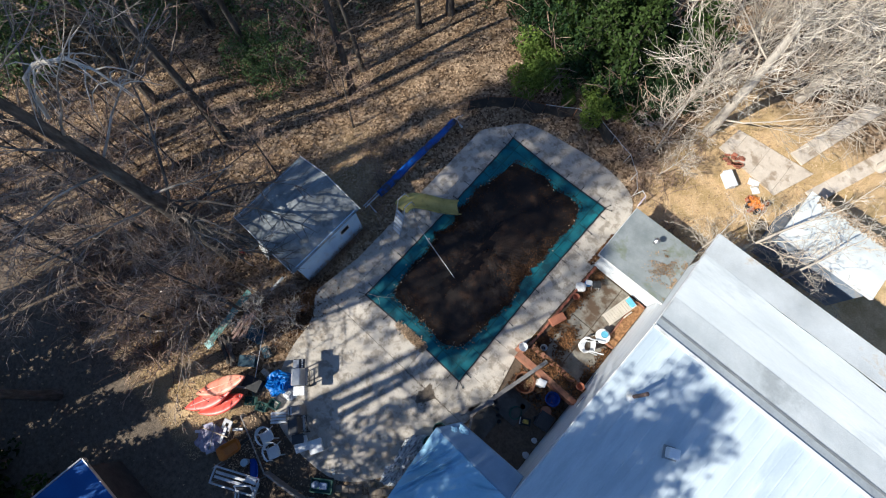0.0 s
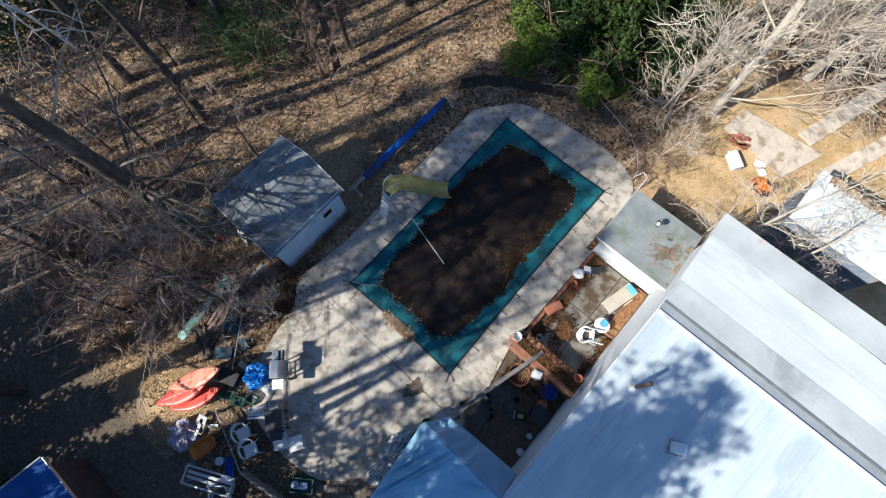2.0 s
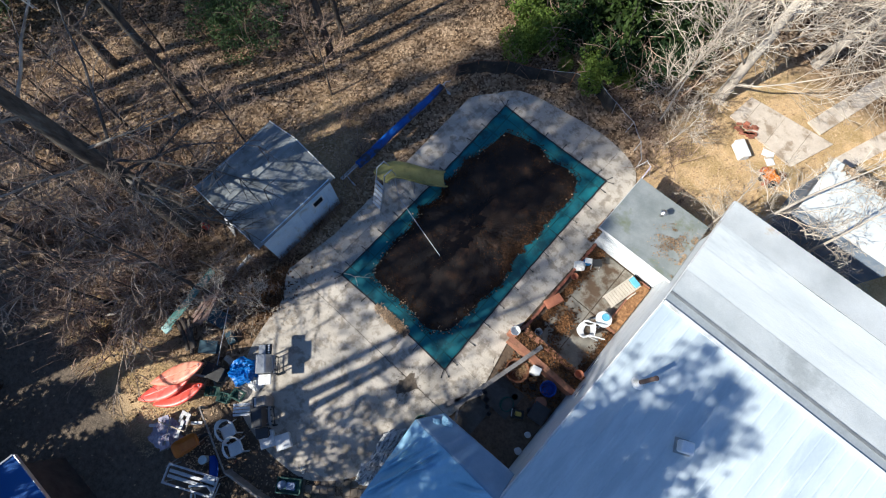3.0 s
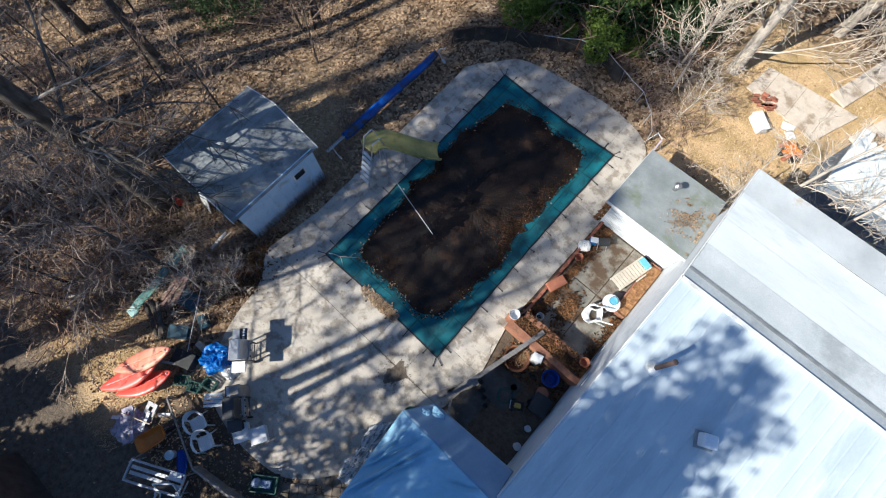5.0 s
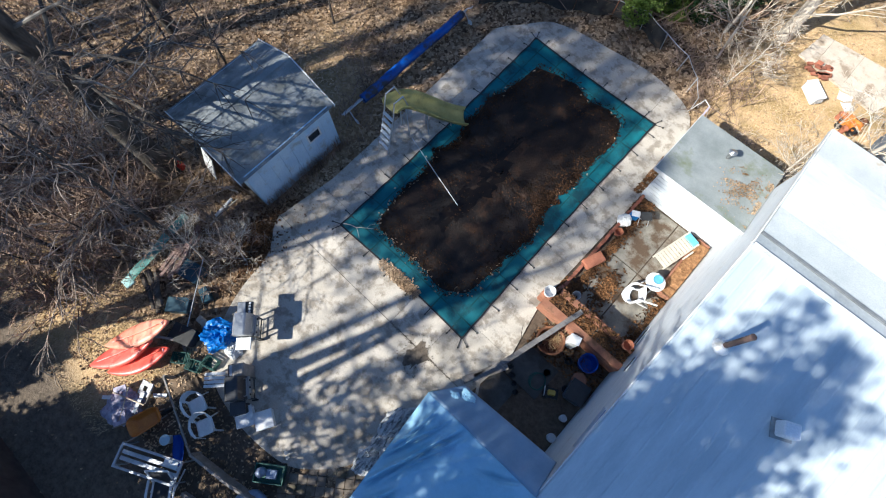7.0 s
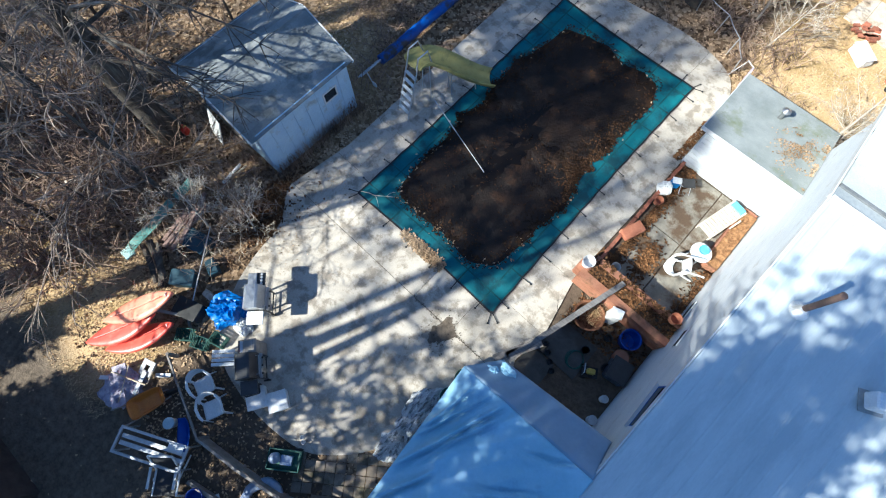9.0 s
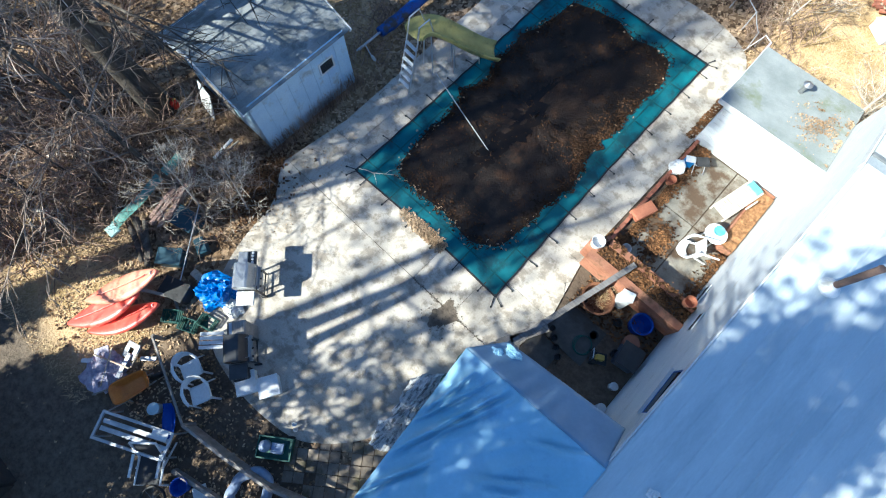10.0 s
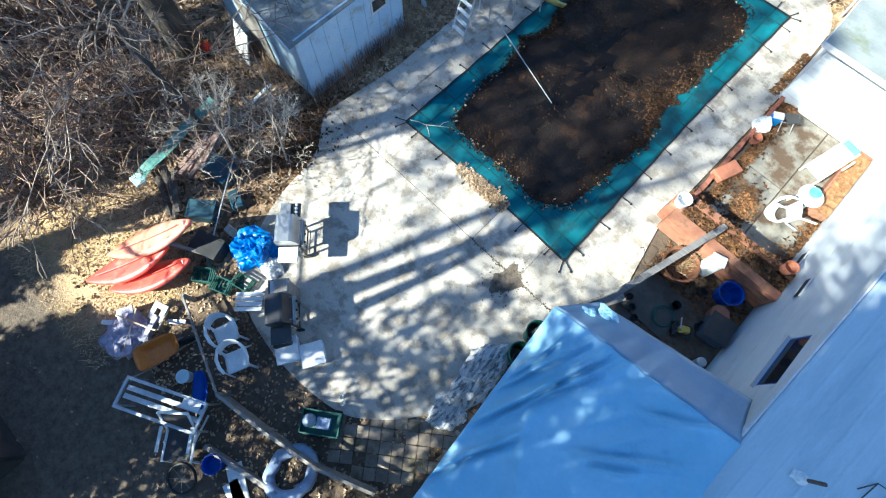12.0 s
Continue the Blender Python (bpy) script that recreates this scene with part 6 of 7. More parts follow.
# ---------------------------------------------------------------- scrap in the brush
def build_scrap():
    s = Shape()
    s.sheet(3, 20, lambda u, v: (-3.32 - 0.33 * v + (u - 0.5) * 0.3, -5.85 + 2.6 * v, 0.36 + 0.2 * v + 0.05 * abs(u - 0.5) * 2 + 0.03 * math.sin(v * 12)), 0.01)
    gtr = thing("gutter_length", pose(0, 0, 0), "long strip of teal plastic lying on the brambles", "plastic strip")
    part("strip", s, TEAL_P, gtr)
    part("end_cap", Shape().box((-3.3, -5.9, 0.38), (0.34, 0.3, 0.08)), mat("pale_aqua_plastic", (0.4, 0.62, 0.58), (0.52, 0.72, 0.68), 3, 0.5), gtr, "pale aqua end", bevel=0.02)
    for (x0, y0), (x1, y1), z in (((-2.75, -5.1), (-3.0, -3.3), 0.45), ((-2.55, -5.0), (-2.85, -3.4), 0.4), ((-2.95, -5.0), (-3.25, -3.5), 0.38), ((-2.45, -4.7), (-3.1, -3.2), 0.5), ((-2.7, -4.9), (-3.2, -3.6), 0.44)):
        bm_ = part("timber_offcut", Shape().beam((x0, y0, z - 0.15), (x1, y1, z), 0.11, 0.09), WOOD_ROSE, bevel=0.008)
        tagged(bm_, "red-brown timber offcut lying in the brush", "timber")
    for (x0, y0), (x1, y1), r_ in (((-3.25, -5.3), (-2.1, -5.75), 0.1), ((-3.0, -5.15), (-2.0, -5.95), 0.07), ((-3.3, -5.5), (-2.2, -5.95), 0.08)):
        lg = part("log", Shape().tube([(x0, y0, 0.25), ((x0 + x1) / 2, (y0 + y1) / 2 + 0.05, 0.16), (x1, y1, 0.02)], [r_, r_ * 1.05, r_ * 1.1], 10), BARK, smooth=False)
        tagged(lg, "dark rough log lying at the edge of the brush", "log")
    for (x0, y0), (x1, y1), r_, l_ in (((-6.7, -5.7), (-5.8, -5.0), 0.07, "pale split log lying among brambles"), ((-3.1, -2.95), (-3.18, -1.75), 0.035, "pale birch pole lying near the shed"), ((-5.7, -7.3), (-5.2, -6.8), 0.06, "pale log on the leafy ground"),
                                       ((-8.3, -6.6), (-6.9, -6.2), 0.05, "grey fallen branch among brambles"), ((-4.6, -3.4), (-3.3, -3.0), 0.03, "grey fallen branch among brambles")):
        lg = part("fallen_log", Shape().tube([(x0, y0, 0.12), ((x0 + x1) / 2, (y0 + y1) / 2, 0.16), (x1, y1, 0.1)], [r_, r_, r_ * 0.8], 9), BARK_PALE)
        tagged(lg, l_, "log")
    pl = part("metal_pole", Shape().tube([(-2.12, -3.8, 0.5), (-0.66, -5.77, 0.3)], 0.016, 7), ALU)
    tagged(pl, "thin pale metal pole leaning across the brush", "pole")
    slab_box("storage_tote", pose(-2.2, -4.35, -0.06, 0, 0, 15), (0.75, 0.55, 0.4), DARK_TEAL, "dark teal storage tote among brambles", "tote", DARK_TEAL)
    slab_box("storage_tote", pose(-1.62, -5.3, -0.06, 0, 0, 40), (0.65, 0.45, 0.38), DARK_TEAL, "dark teal storage tote among brambles", "tote", DARK_TEAL)
    slab_box("storage_tote", pose(-1.35, -4.55, -0.06, 0, 0, -20), (0.5, 0.3, 0.25), DARK_TEAL, "small dark blue storage tote in the brush", "tote")
    slab_box("cinder_block", pose(-0.75, -5.15, -0.06, 0, 0, 5), (0.4, 0.2, 0.2), CONCRETE, "grey concrete block beside the patio", "block")


build_scrap()


# ---------------------------------------------------------------- sunken court between pool deck and house
def build_court():
    fl = thing("court_floor", pose(0, 0, 0), "dirty concrete floor beside the house wall, two slabs coloured for shade", "floor", kind="structure")
    # shade beside the tarp is put into a darker colour for two slabs
    shade_floor = mat("wet_stained_concrete", (0.055, 0.052, 0.047), (0.115, 0.105, 0.092), 1.8, 0.8, fine=25, stain=(0.06, 0.05, 0.04), stain_scale=1.2, stain_at=0.52)
    for x0, x1, y0, y1, m_ in ((7.02, 8.2, 3.28, 5.4, CONCRETE_DARK), (8.22, 9.42, 3.28, 5.4, CONCRETE_DARK), (7.02, 8.2, 5.42, 7.7, CONCRETE_DARK), (8.22, 9.42, 5.42, 7.7, CONCRETE_DARK), (7.0, 8.3, 0.15, 1.3, shade_floor), (6.85, 7.7, -1.4, 0.12, shade_floor)):
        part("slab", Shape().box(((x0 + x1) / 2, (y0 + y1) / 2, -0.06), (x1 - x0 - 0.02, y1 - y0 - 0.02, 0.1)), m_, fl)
    # raised planter of red-brown timbers
    p = thing("raised_planter", pose(0, 0, 0), "long raised planter of red-brown timbers filled with soil and leaves", "planter")
    for k in range(4):
        z = 0.1 + 0.2 * k
        part("timber", Shape().box((7.98, 2.42 + 0.0, z), (2.9, 0.22, 0.19)), WOOD_RED, p)
        part("timber", Shape().box((8.02, 3.03, z), (2.8, 0.2, 0.19)), WOOD_RED, p)
    part("end_board", Shape().box((6.6, 2.725, 0.4), (0.12, 0.38, 0.78)), WOOD_RED, p)
    part("soil", Shape().sheet(20, 4, lambda u, v: (6.67 + u * 2.74, 2.54 + v * 0.38, 0.68 + 0.04 * noise.noise((u * 12, v * 3, 2))), 0.3), BARK, p)
    # leaf-filled border with brick edge towards the pool deck
    e = thing("brick_edging", pose(0, 0, 0), "low red brick edging holding a leaf-filled border", "edging")
    g = random.Random(9)
    y = 3.25
    while y < 7.6:
        for k in range(2):
            part("brick", Shape().box((6.73 + g.uniform(-0.012, 0.012), y + (0.1 if k else 0), -0.01 + 0.075 * k), (0.1, 0.2, 0.07), turn_z(g.uniform(-4, 4))), BRICK, e)
        y += 0.215
    lv = Shape()
    for _ in range(7500):
        k = g.random()
        if g.random() < 0.22:
            x, y, z = -1.5 + g.gauss(0, 0.38), -2.2 + g.gauss(0, 0.7), 0.0
            if inside(x, y, DECK) and g.random() < 0.85:
                continue
        elif k < 0.32:
            x, y, z = 6.95 + abs(g.gauss(0, 0.14)), g.uniform(3.2, 7.7), 0.03
        elif k < 0.45:
            x, y, z = g.uniform(6.7, 9.4), g.uniform(2.52, 2.95), 0.74
        elif k < 0.48:
            x, y, z = g.uniform(6.65, 9.4), g.gauss(3.03, 0.07), 0.82
        elif k < 0.6:
            x, y, z = g.uniform(6.6, 7.3), g.gauss(3.45, 0.16), 0.02
        elif k < 0.72:
            x, y, z = 9.4 - abs(g.gauss(0, 0.16)), g.uniform(3.4, 7.5), 0.03
        elif k < 0.86:
            x, y, z = g.gauss(7.75, 0.17), g.gauss(4.25, 0.38), 0.01
            if y < 3.3 or g.random() < 0.4:
                continue
        elif k < 0.93:
            x, y, z = g.uniform(7.0, 9.4), g.uniform(1.3, 2.25), -0.03
        else:
            x, y, z = g.uniform(6.65, 7.0), g.uniform(7.0, 9.5), 0.01
            if y > 7.7:
                x = g.uniform(6.35, 6.58)
        leaf(lv, x, y, z + 0.01, g.uniform(0.03, 0.065))
    tagged(part("border_leaves", lv, RUST_LEAF), "orange-brown leaves drifted along the borders and house wall", "leaves", kind="stuff")
    # grey plank rail from the planter to the tarp
    r = thing("plank_rail", pose(0, 0, 0), "thick weathered grey plank rail on posts", "railing")
    part("plank", Shape().beam((7.6, 2.92, 0.88), (6.62, -0.72, 0.88), 0.15, 0.06), WOOD_OLD, r)
    for f in (0.12, 0.5, 0.92):
        q = Vector((7.6, 2.92, 0)).lerp(Vector((6.72, -0.35, 0)), f)
        if f > 0.2:
            part("post", Shape().box((q.x, q.y, 0.41), (0.09, 0.09, 0.86)), WOOD_GREY, r)
    part("brace", Shape().beam((6.66, -0.55, 0.82), (7.1, -1.3, 0.6), 0.08, 0.05), WOOD_GREY, r)
    # loose boards lying by the tarp
    for (x0, y0), (x1, y1) in (((6.55, -0.6), (7.05, 0.35)), ((6.35, -0.9), (6.75, -0.1))):
        q = part("plank", Shape().beam((x0, y0, 0.03), (x1, y1, 0.03), 0.22, 0.04), WOOD_GREY, bevel=0.005)
        tagged(q, "grey weathered plank lying on the concrete", "plank")
    # pots and containers
    bucket("flower_pot", 6.52, 2.7, 0.8, 0.17, 0.26, PLASTIC_W, "round white flower pot on the planter's end", "flower pot")
    bd = slab_box("pot_stand", pose(6.52, 2.72, -0.0), (0.36, 0.36, 0.8), WOOD_RED, "red-brown timber stand carrying a white pot", "stand")
    bucket("flower_pot", 7.2, 3.38, 0.0, 0.13, 0.4, PLASTIC_W, "tall white pot standing by the planter", "flower pot")
    for x, y, r_, h_ in ((6.9, 6.05, 0.13, 0.22), (9.15, 3.0, 0.15, 0.26)):
        bucket("flower_pot", x, y, 0.85 if x > 9 else 0.02, r_, h_, TERRA, "empty terracotta flower pot", "flower pot")
    slab_box("window_box", pose(6.9, 4.75, 0.0, 0, 0, 70), (0.7, 0.36, 0.2), TERRA, "long terracotta trough beside the brick edging", "trough")
    slab_box("white_box", pose(7.97, 2.14, 0.0, 0, 0, 15), (0.32, 0.26, 0.85), PLASTIC_W, "pale square box standing below the planter", "box", PLASTIC_W)
    bucket("wash_tub", 8.74, 2.0, -0.06, 0.28, 0.45, BLUE_P, "round blue plastic tub below the planter", "tub")
    bucket("log_stump", 8.85, 1.45, -0.06, 0.2, 0.35, WOOD_RED, "cut log stump standing on end", "stump", WOOD_RED)
    bucket("rusty_barrel", 7.5, 1.75, -0.06, 0.42, 0.45, RUST, "rusty brown open fire barrel", "barrel")
    slab_box("grey_tote", pose(9.02, 1.12, -0.06, 0, 0, 8), (0.55, 0.62, 0.42), mat("slate_blue_plastic", (0.06, 0.075, 0.1), (0.1, 0.12, 0.16), 3, 0.5), "slate-blue storage tote by the house wall", "tote", GRILL_BLK)
    y_ = thing("pressure_washer", pose(8.5, 0.62, -0.06, 0, 0, 30), "small yellow and black pressure washer on wheels", "washer")
    part("motor", Shape().box((0, 0, 0.24), (0.22, 0.16, 0.2)), mat("yellow_enamel", (0.4, 0.3, 0.05), (0.5, 0.38, 0.08), 4, 0.4), y_, bevel=0.03)
    part("base", Shape().box((0, 0, 0.1), (0.44, 0.3, 0.06)), BLACK, y_)
    for sg in (-1, 1):
        part("wheel", Shape().lathe([(0.06, -0.02), (0.1, 0), (0.06, 0.02)], 12, (-0.16, sg * 0.17, 0.1), Matrix.Rotation(radians(90), 3, "X")), BLACK, y_)
    part("handle", Shape().tube([(-0.2, -0.12, 0.12), (-0.3, -0.12, 0.75), (-0.3, 0.12, 0.75), (-0.2, 0.12, 0.12)], 0.014, 6), STEEL, y_)
    h = part("garden_hose", Shape().tube([(8.0 + 0.28 * math.cos(a * 0.3) * (1 - a * 0.006), 0.62 + 0.26 * math.sin(a * 0.3), -0.03 + a * 0.0015) for a in range(60)], 0.013, 6), GREEN_P)
    tagged(h, "coiled dark green garden hose on the floor", "hose")
    h = part("wire_hoop", Shape().tube([(6.95, 1.35, 0.0), (6.82, 1.2, 0.35), (6.7, 1.3, 0.5), (6.62, 1.5, 0.3), (6.6, 1.6, 0.0)], 0.008, 5), BLACK)
    tagged(h, "bent black wire hoop standing on the deck", "wire")
    bucket("paint_can", 9.2, 0.3, -0.06, 0.1, 0.26, PLASTIC_W, "white paint can by the house wall", "can", ALU)
    tuft = Shape()
    for _ in range(160):
        a, q = g.uniform(0, 6.28), g.uniform(0.15, 0.5)
        px, py = g.gauss(7.55, 0.1), g.gauss(2.05, 0.16)
        tuft.tube([(px, py, -0.02), (px + 0.1 * math.cos(a), py + 0.1 * math.sin(a), q * 0.6), (px + 0.25 * math.cos(a), py + 0.25 * math.sin(a), q)], [0.006, 0.005, 0.003], 3, False)
    tagged(part("dry_tuft", tuft, STRAW), "dry straw-coloured grass tuft beside the planter", "grass tuft", kind="stuff")
    for k in range(5):
        bucket("nursery_pot", 6.95 + 0.19 * k, 0.55 - 0.16 * k, -0.02, 0.08, 0.16, BLACK, "small black nursery pot in a row", "flower pot")
    bucket("paint_can", 9.28, -0.35, -0.06, 0.12, 0.3, PLASTIC_W, "white paint can by the house wall", "can", ALU)
    for x, y in ((7.25, 1.55), (8.3, 1.7), (8.05, 1.0), (8.75, 1.0)):
        bucket("nursery_pot", x, y, -0.06, 0.11, 0.2, BLACK, "small black nursery pot", "flower pot")
    # tumbled plastic chair, lounger and wall-side bed
    monobloc(pose(9.0, 4.95, 0.30, 78, 0, -60), "white plastic garden chair tipped over on the court")
    t = thing("garden_table", pose(8.72, 5.35, -0.01, 0, 0, 20), "small white plastic garden table with a pale blue bowl", "table")
    part("top", Shape().lathe([(0.3, 0.46), (0.31, 0.48), (0.3, 0.5)], 20), PLASTIC_W, t)
    for a in range(4):
        part("leg", Shape().beam((0.2 * math.cos(a * 1.57), 0.2 * math.sin(a * 1.57), 0.47), (0.27 * math.cos(a * 1.57), 0.27 * math.sin(a * 1.57), 0.0), 0.04, 0.03), PLASTIC_W, t)
    bucket("bowl", 8.72, 5.42, 0.5, 0.14, 0.08, SKYBLUE, "pale blue plastic bowl on the table", "bowl")
    lg = thing("sun_lounger", pose(8.62, 6.75, -0.01, 0, 0, 76), "cream plastic sun lounger with slatted bed", "sun lounger")
    cream = mat("cream_plastic", (0.52, 0.46, 0.37), (0.64, 0.57, 0.47), 3, 0.5, bump=0.1)
    for sg in (-1, 1):
        part("frame", Shape().beam((-0.75, sg * 0.24, 0.3), (0.75, sg * 0.24, 0.3), 0.05, 0.06), cream, lg)
        for x in (-0.6, 0.55):
            part("leg", Shape().box((x, sg * 0.24, 0.14), (0.05, 0.05, 0.27)), cream, lg)
    for k in range(12):
        part("slat", Shape().box((-0.68 + 0.122 * k, 0, 0.345), (0.1, 0.5, 0.02)), cream, lg)
    part("head_pad", Shape().box((0.6, 0, 0.385), (0.26, 0.42, 0.05)), SKYBLUE, lg, "faded pale blue head pad", bevel=0.02)
    part("arm", Shape().beam((-0.1, -0.33, 0.42), (0.35, -0.33, 0.42), 0.05, 0.03), cream, lg)
    bx = thing("wall_planter", pose(9.17, 6.45, -0.01), "dark timber planter full of orange leaves by the wall", "planter")
    part("side", Shape().box((-0.22, 0, 0.12), (0.05, 2.3, 0.26)), WOOD_RED, bx)
    for y in (-1.14, 1.14):
        part("end", Shape().box((0.0, y, 0.12), (0.38, 0.05, 0.26)), WOOD_RED, bx)
    part("leaf_fill", Shape().sheet(6, 30, lambda u, v: (-0.19 + 0.42 * u, -1.1 + 2.2 * v, 0.2 + 0.05 * noise.noise((u * 3, v * 14, 1))), 0.1), mat("packed_leaves", (0.2, 0.09, 0.03), (0.45, 0.24, 0.1), 9, 0.85, bump=0.6, fine=25, grain=0.5), bx)
    # bag and little frame by the annex
    crumple("carrier_bag", (6.78, 6.55, 0.02), (0.42, 0.36, 0.34), PLASTIC_W, "crumpled white bag on the border", "bag", 15.0)
    slab_box("blue_jug", pose(6.92, 6.85, 0.0, 0, 0, 30), (0.26, 0.2, 0.36), mat("bright_blue_plastic", (0.03, 0.22, 0.6), (0.06, 0.3, 0.7), 4, 0.4), "bright blue plastic jug on the border", "jug", PLASTIC_W)
    st = thing("folding_stool", pose(7.22, 6.98, 0.0, 0, 0, 40), "small dark metal folding stool", "stool")
    part("seat", Shape().box((0, 0, 0.42), (0.36, 0.3, 0.03)), GRILL_BLK, st, bevel=0.008)
    for sg in (-1, 1):
        part("leg", Shape().tube([(sg * 0.16, -0.2, 0), (sg * 0.16, 0.14, 0.41)], 0.014, 6), ALU, st)
        part("leg", Shape().tube([(sg * 0.14, 0.2, 0), (sg * 0.14, -0.14, 0.41)], 0.014, 6), ALU, st)


build_court()


# ---------------------------------------------------------------- small pavers beside the tarp
def build_pavers():
    pv = thing("paver_path", pose(0, 0, 0), "worn brown pavers laid on earth beside the patio", "paving", kind="structure")
    tone = mat("brown_paver", (0.2, 0.16, 0.12), (0.34, 0.28, 0.22), 3, 0.9, bump=0.4, fine=20, rand=0.3, stain=(0.14, 0.12, 0.07), stain_scale=2, stain_at=0.55)
    g = random.Random(14)
    poly = [(3.9, -6.35), (4.65, -5.95), (5.75, -4.7), (6.4, -4.3), (6.7, -5.4), (5.9, -6.5), (4.8, -6.95)]
    R = turn_z(38)
    for i in range(-14, 15):
        for j in range(-14, 15):
            c = R @ Vector((i * 0.27, j * 0.27, 0)) + Vector((5.3, -5.7, 0))
            if inside(c.x, c.y, poly) and not inside(c.x, c.y, DECK) and g.random() < 0.94:
                part("paver", Shape().box((c.x, c.y, -0.055 + g.uniform(-0.01, 0.01)), (0.25, 0.25, 0.08), turn_z(38 + g.uniform(-3, 3))), tone, pv)


build_pavers()

# ---------------------------------------------------------------- trees and undergrowth
def grow(seed, height, r0, limbs, spread, levels=3, first=0.3, droop=0.0, kids=(6, 5), lean=(0, 0), twist=0.25, limb=0.42, fine=0.005):
    """A leafless tree: the trunk with its limbs, and the fine twigs, as two shapes."""
    g = random.Random(seed)
    wood, twigs = Shape(), Shape()

    def rv(k):
        return Vector((g.uniform(-k, k), g.uniform(-k, k), g.uniform(-k, k)))

    def path(p, d, length, n, wob, bend):
        pts = [p.copy()]
        for _ in range(n):
            d = (d + rv(wob) + Vector((0, 0, bend))).normalized()
            p = p + d * (length / n)
            pts.append(p.copy())
        return pts, d

    def twig(p, d, length, r, level):
        n = 3 if level < levels else 2
        pts, _ = path(p, d, length, n, 0.28, -droop * 0.5)
        twigs.tube(pts, [max(fine, r * (1 - 0.75 * i / n)) for i in range(n + 1)], 3, False)
        if level < levels:
            for _ in range(kids[min(level - 1, len(kids) - 1)]):
                k = g.uniform(0.2, 1.0)
                i = min(n - 1, int(k * n))
                q = pts[i].lerp(pts[i + 1], k * n - i)
                along = (pts[i + 1] - pts[i]).normalized()
                nd = (along + rv(0.9)).normalized()
                twig(q, nd, length * g.uniform(0.35, 0.62), r * 0.5, level + 1)

    trunk, _ = path(Vector((0, 0, -0.3)), Vector((lean[0], lean[1], 1)).normalized(), height, 10, 0.05, 0.05)
    wood.tube(trunk, [r0 * (1.25 if i == 0 else 1) * (1 - 0.9 * (i / 10) ** 1.1) + 0.01 for i in range(11)], 9, False)
    for k in range(limbs):
        f = first + (1 - first) * (k + g.random()) / limbs
        i = min(9, int(f * 10))
        p = trunk[i].lerp(trunk[i + 1], f * 10 - i)
        a = k * 2.4 + g.uniform(-0.5, 0.5)
        ln = spread * (1.15 - 0.75 * f) * g.uniform(0.7, 1.2)
        d = Vector((math.cos(a), math.sin(a), g.uniform(0.25, 0.9) + 0.4 * f)).normalized()
        r = r0 * (1 - 0.8 * f) * limb
        pts, _ = path(p, d, ln, 6, twist, 0.04 - droop)
        twigs.tube(pts, [max(0.012, r * (1 - 0.85 * j / 6)) for j in range(7)], 6, False)
        for _ in range(kids[0] + 3):
            t_ = g.uniform(0.15, 1.0)
            j = min(5, int(t_ * 6))
            q = pts[j].lerp(pts[j + 1], t_ * 6 - j)
            along = (pts[j + 1] - pts[j]).normalized()
            twig(q, (along + rv(0.8)).normalized(), ln * g.uniform(0.25, 0.5), max(0.01, r * 0.3), 1)
    return wood, twigs


def tree_kind(name, label, bark, twig_mat, *a, **k):
    wood, twigs = grow(*a, **k)
    t = thing(name, pose(0, 0, 0), label, "tree", "trees of the wood")
    part("trunk", wood, bark, t, smooth=True)
    part("crown", twigs, twig_mat, t)
    return t


def blob_clumps(s, g, c, r, n, size, flat=0.6):
    """Sprays of narrow leaves through a rounded volume, thicker towards its skin."""
    for _ in range(n):
        d = Vector((g.gauss(0, 1), g.gauss(0, 1), g.gauss(0, 1))).normalized() * r * g.uniform(0.45, 1.0) ** 0.6
        p = Vector(c) + Vector((d.x, d.y, d.z * flat))
        for _ in range(3):
            a = Vector((g.gauss(0, 1), g.gauss(0, 1), g.gauss(0.1, 0.7))).normalized() * size * g.uniform(0.6, 1.3)
            b = a.cross(Vector((g.gauss(0, 1), g.gauss(0, 1), g.gauss(0, 1)))).normalized() * size * 0.3
            s.add([p - a * 0.15, p + a * 0.5 + b, p + a, p + a * 0.5 - b], [(0, 1, 2, 3)])


def conifer_kind(name, label, seed, height, base, radius, per, size, leaf_mat=None):
    g = random.Random(seed)
    t = thing(name, pose(0, 0, 0), label, "tree", "evergreens")
    trunk = Shape().tube([(0, 0, -0.3), (0.05, 0.02, height * 0.5), (0, 0, height)], [height * 0.010 + 0.03, height * 0.007 + 0.02, 0.02], 9, False)
    crown = Shape()
    z = base
    k = 0
    while z < height:
        f = (z - base) / (height - base)
        rr = radius * (1 - f) ** 0.75 * g.uniform(0.75, 1.15) + 0.15
        for j in range(5):
            a = k * 1.1 + j * 1.257 + g.uniform(-0.3, 0.3)
            ln = rr * g.uniform(0.6, 1.1)
            e = Vector((math.cos(a) * ln, math.sin(a) * ln, z + ln * g.uniform(-0.1, 0.15)))
            trunk.tube([(0, 0, z), e * 0.5 + Vector((0, 0, z * 0.5 + 0.05)), e], [0.035, 0.025, 0.008], 4, False)
            for q in range(max(2, int(ln / 0.45))):
                u = (q + 0.7) / max(2, int(ln / 0.45))
                c = Vector((0, 0, z)).lerp(e, u)
                blob_clumps(crown, g, c, 0.30 + 0.16 * ln * (0.4 + u) * 0.6, per, size, 0.5)
        z += g.uniform(0.45, 0.75) * (1 + 0.02 * height)
        k += 1
    part("trunk", trunk, BARK, t, smooth=True)
    part("crown", crown, leaf_mat or NEEDLES, t)
    return t


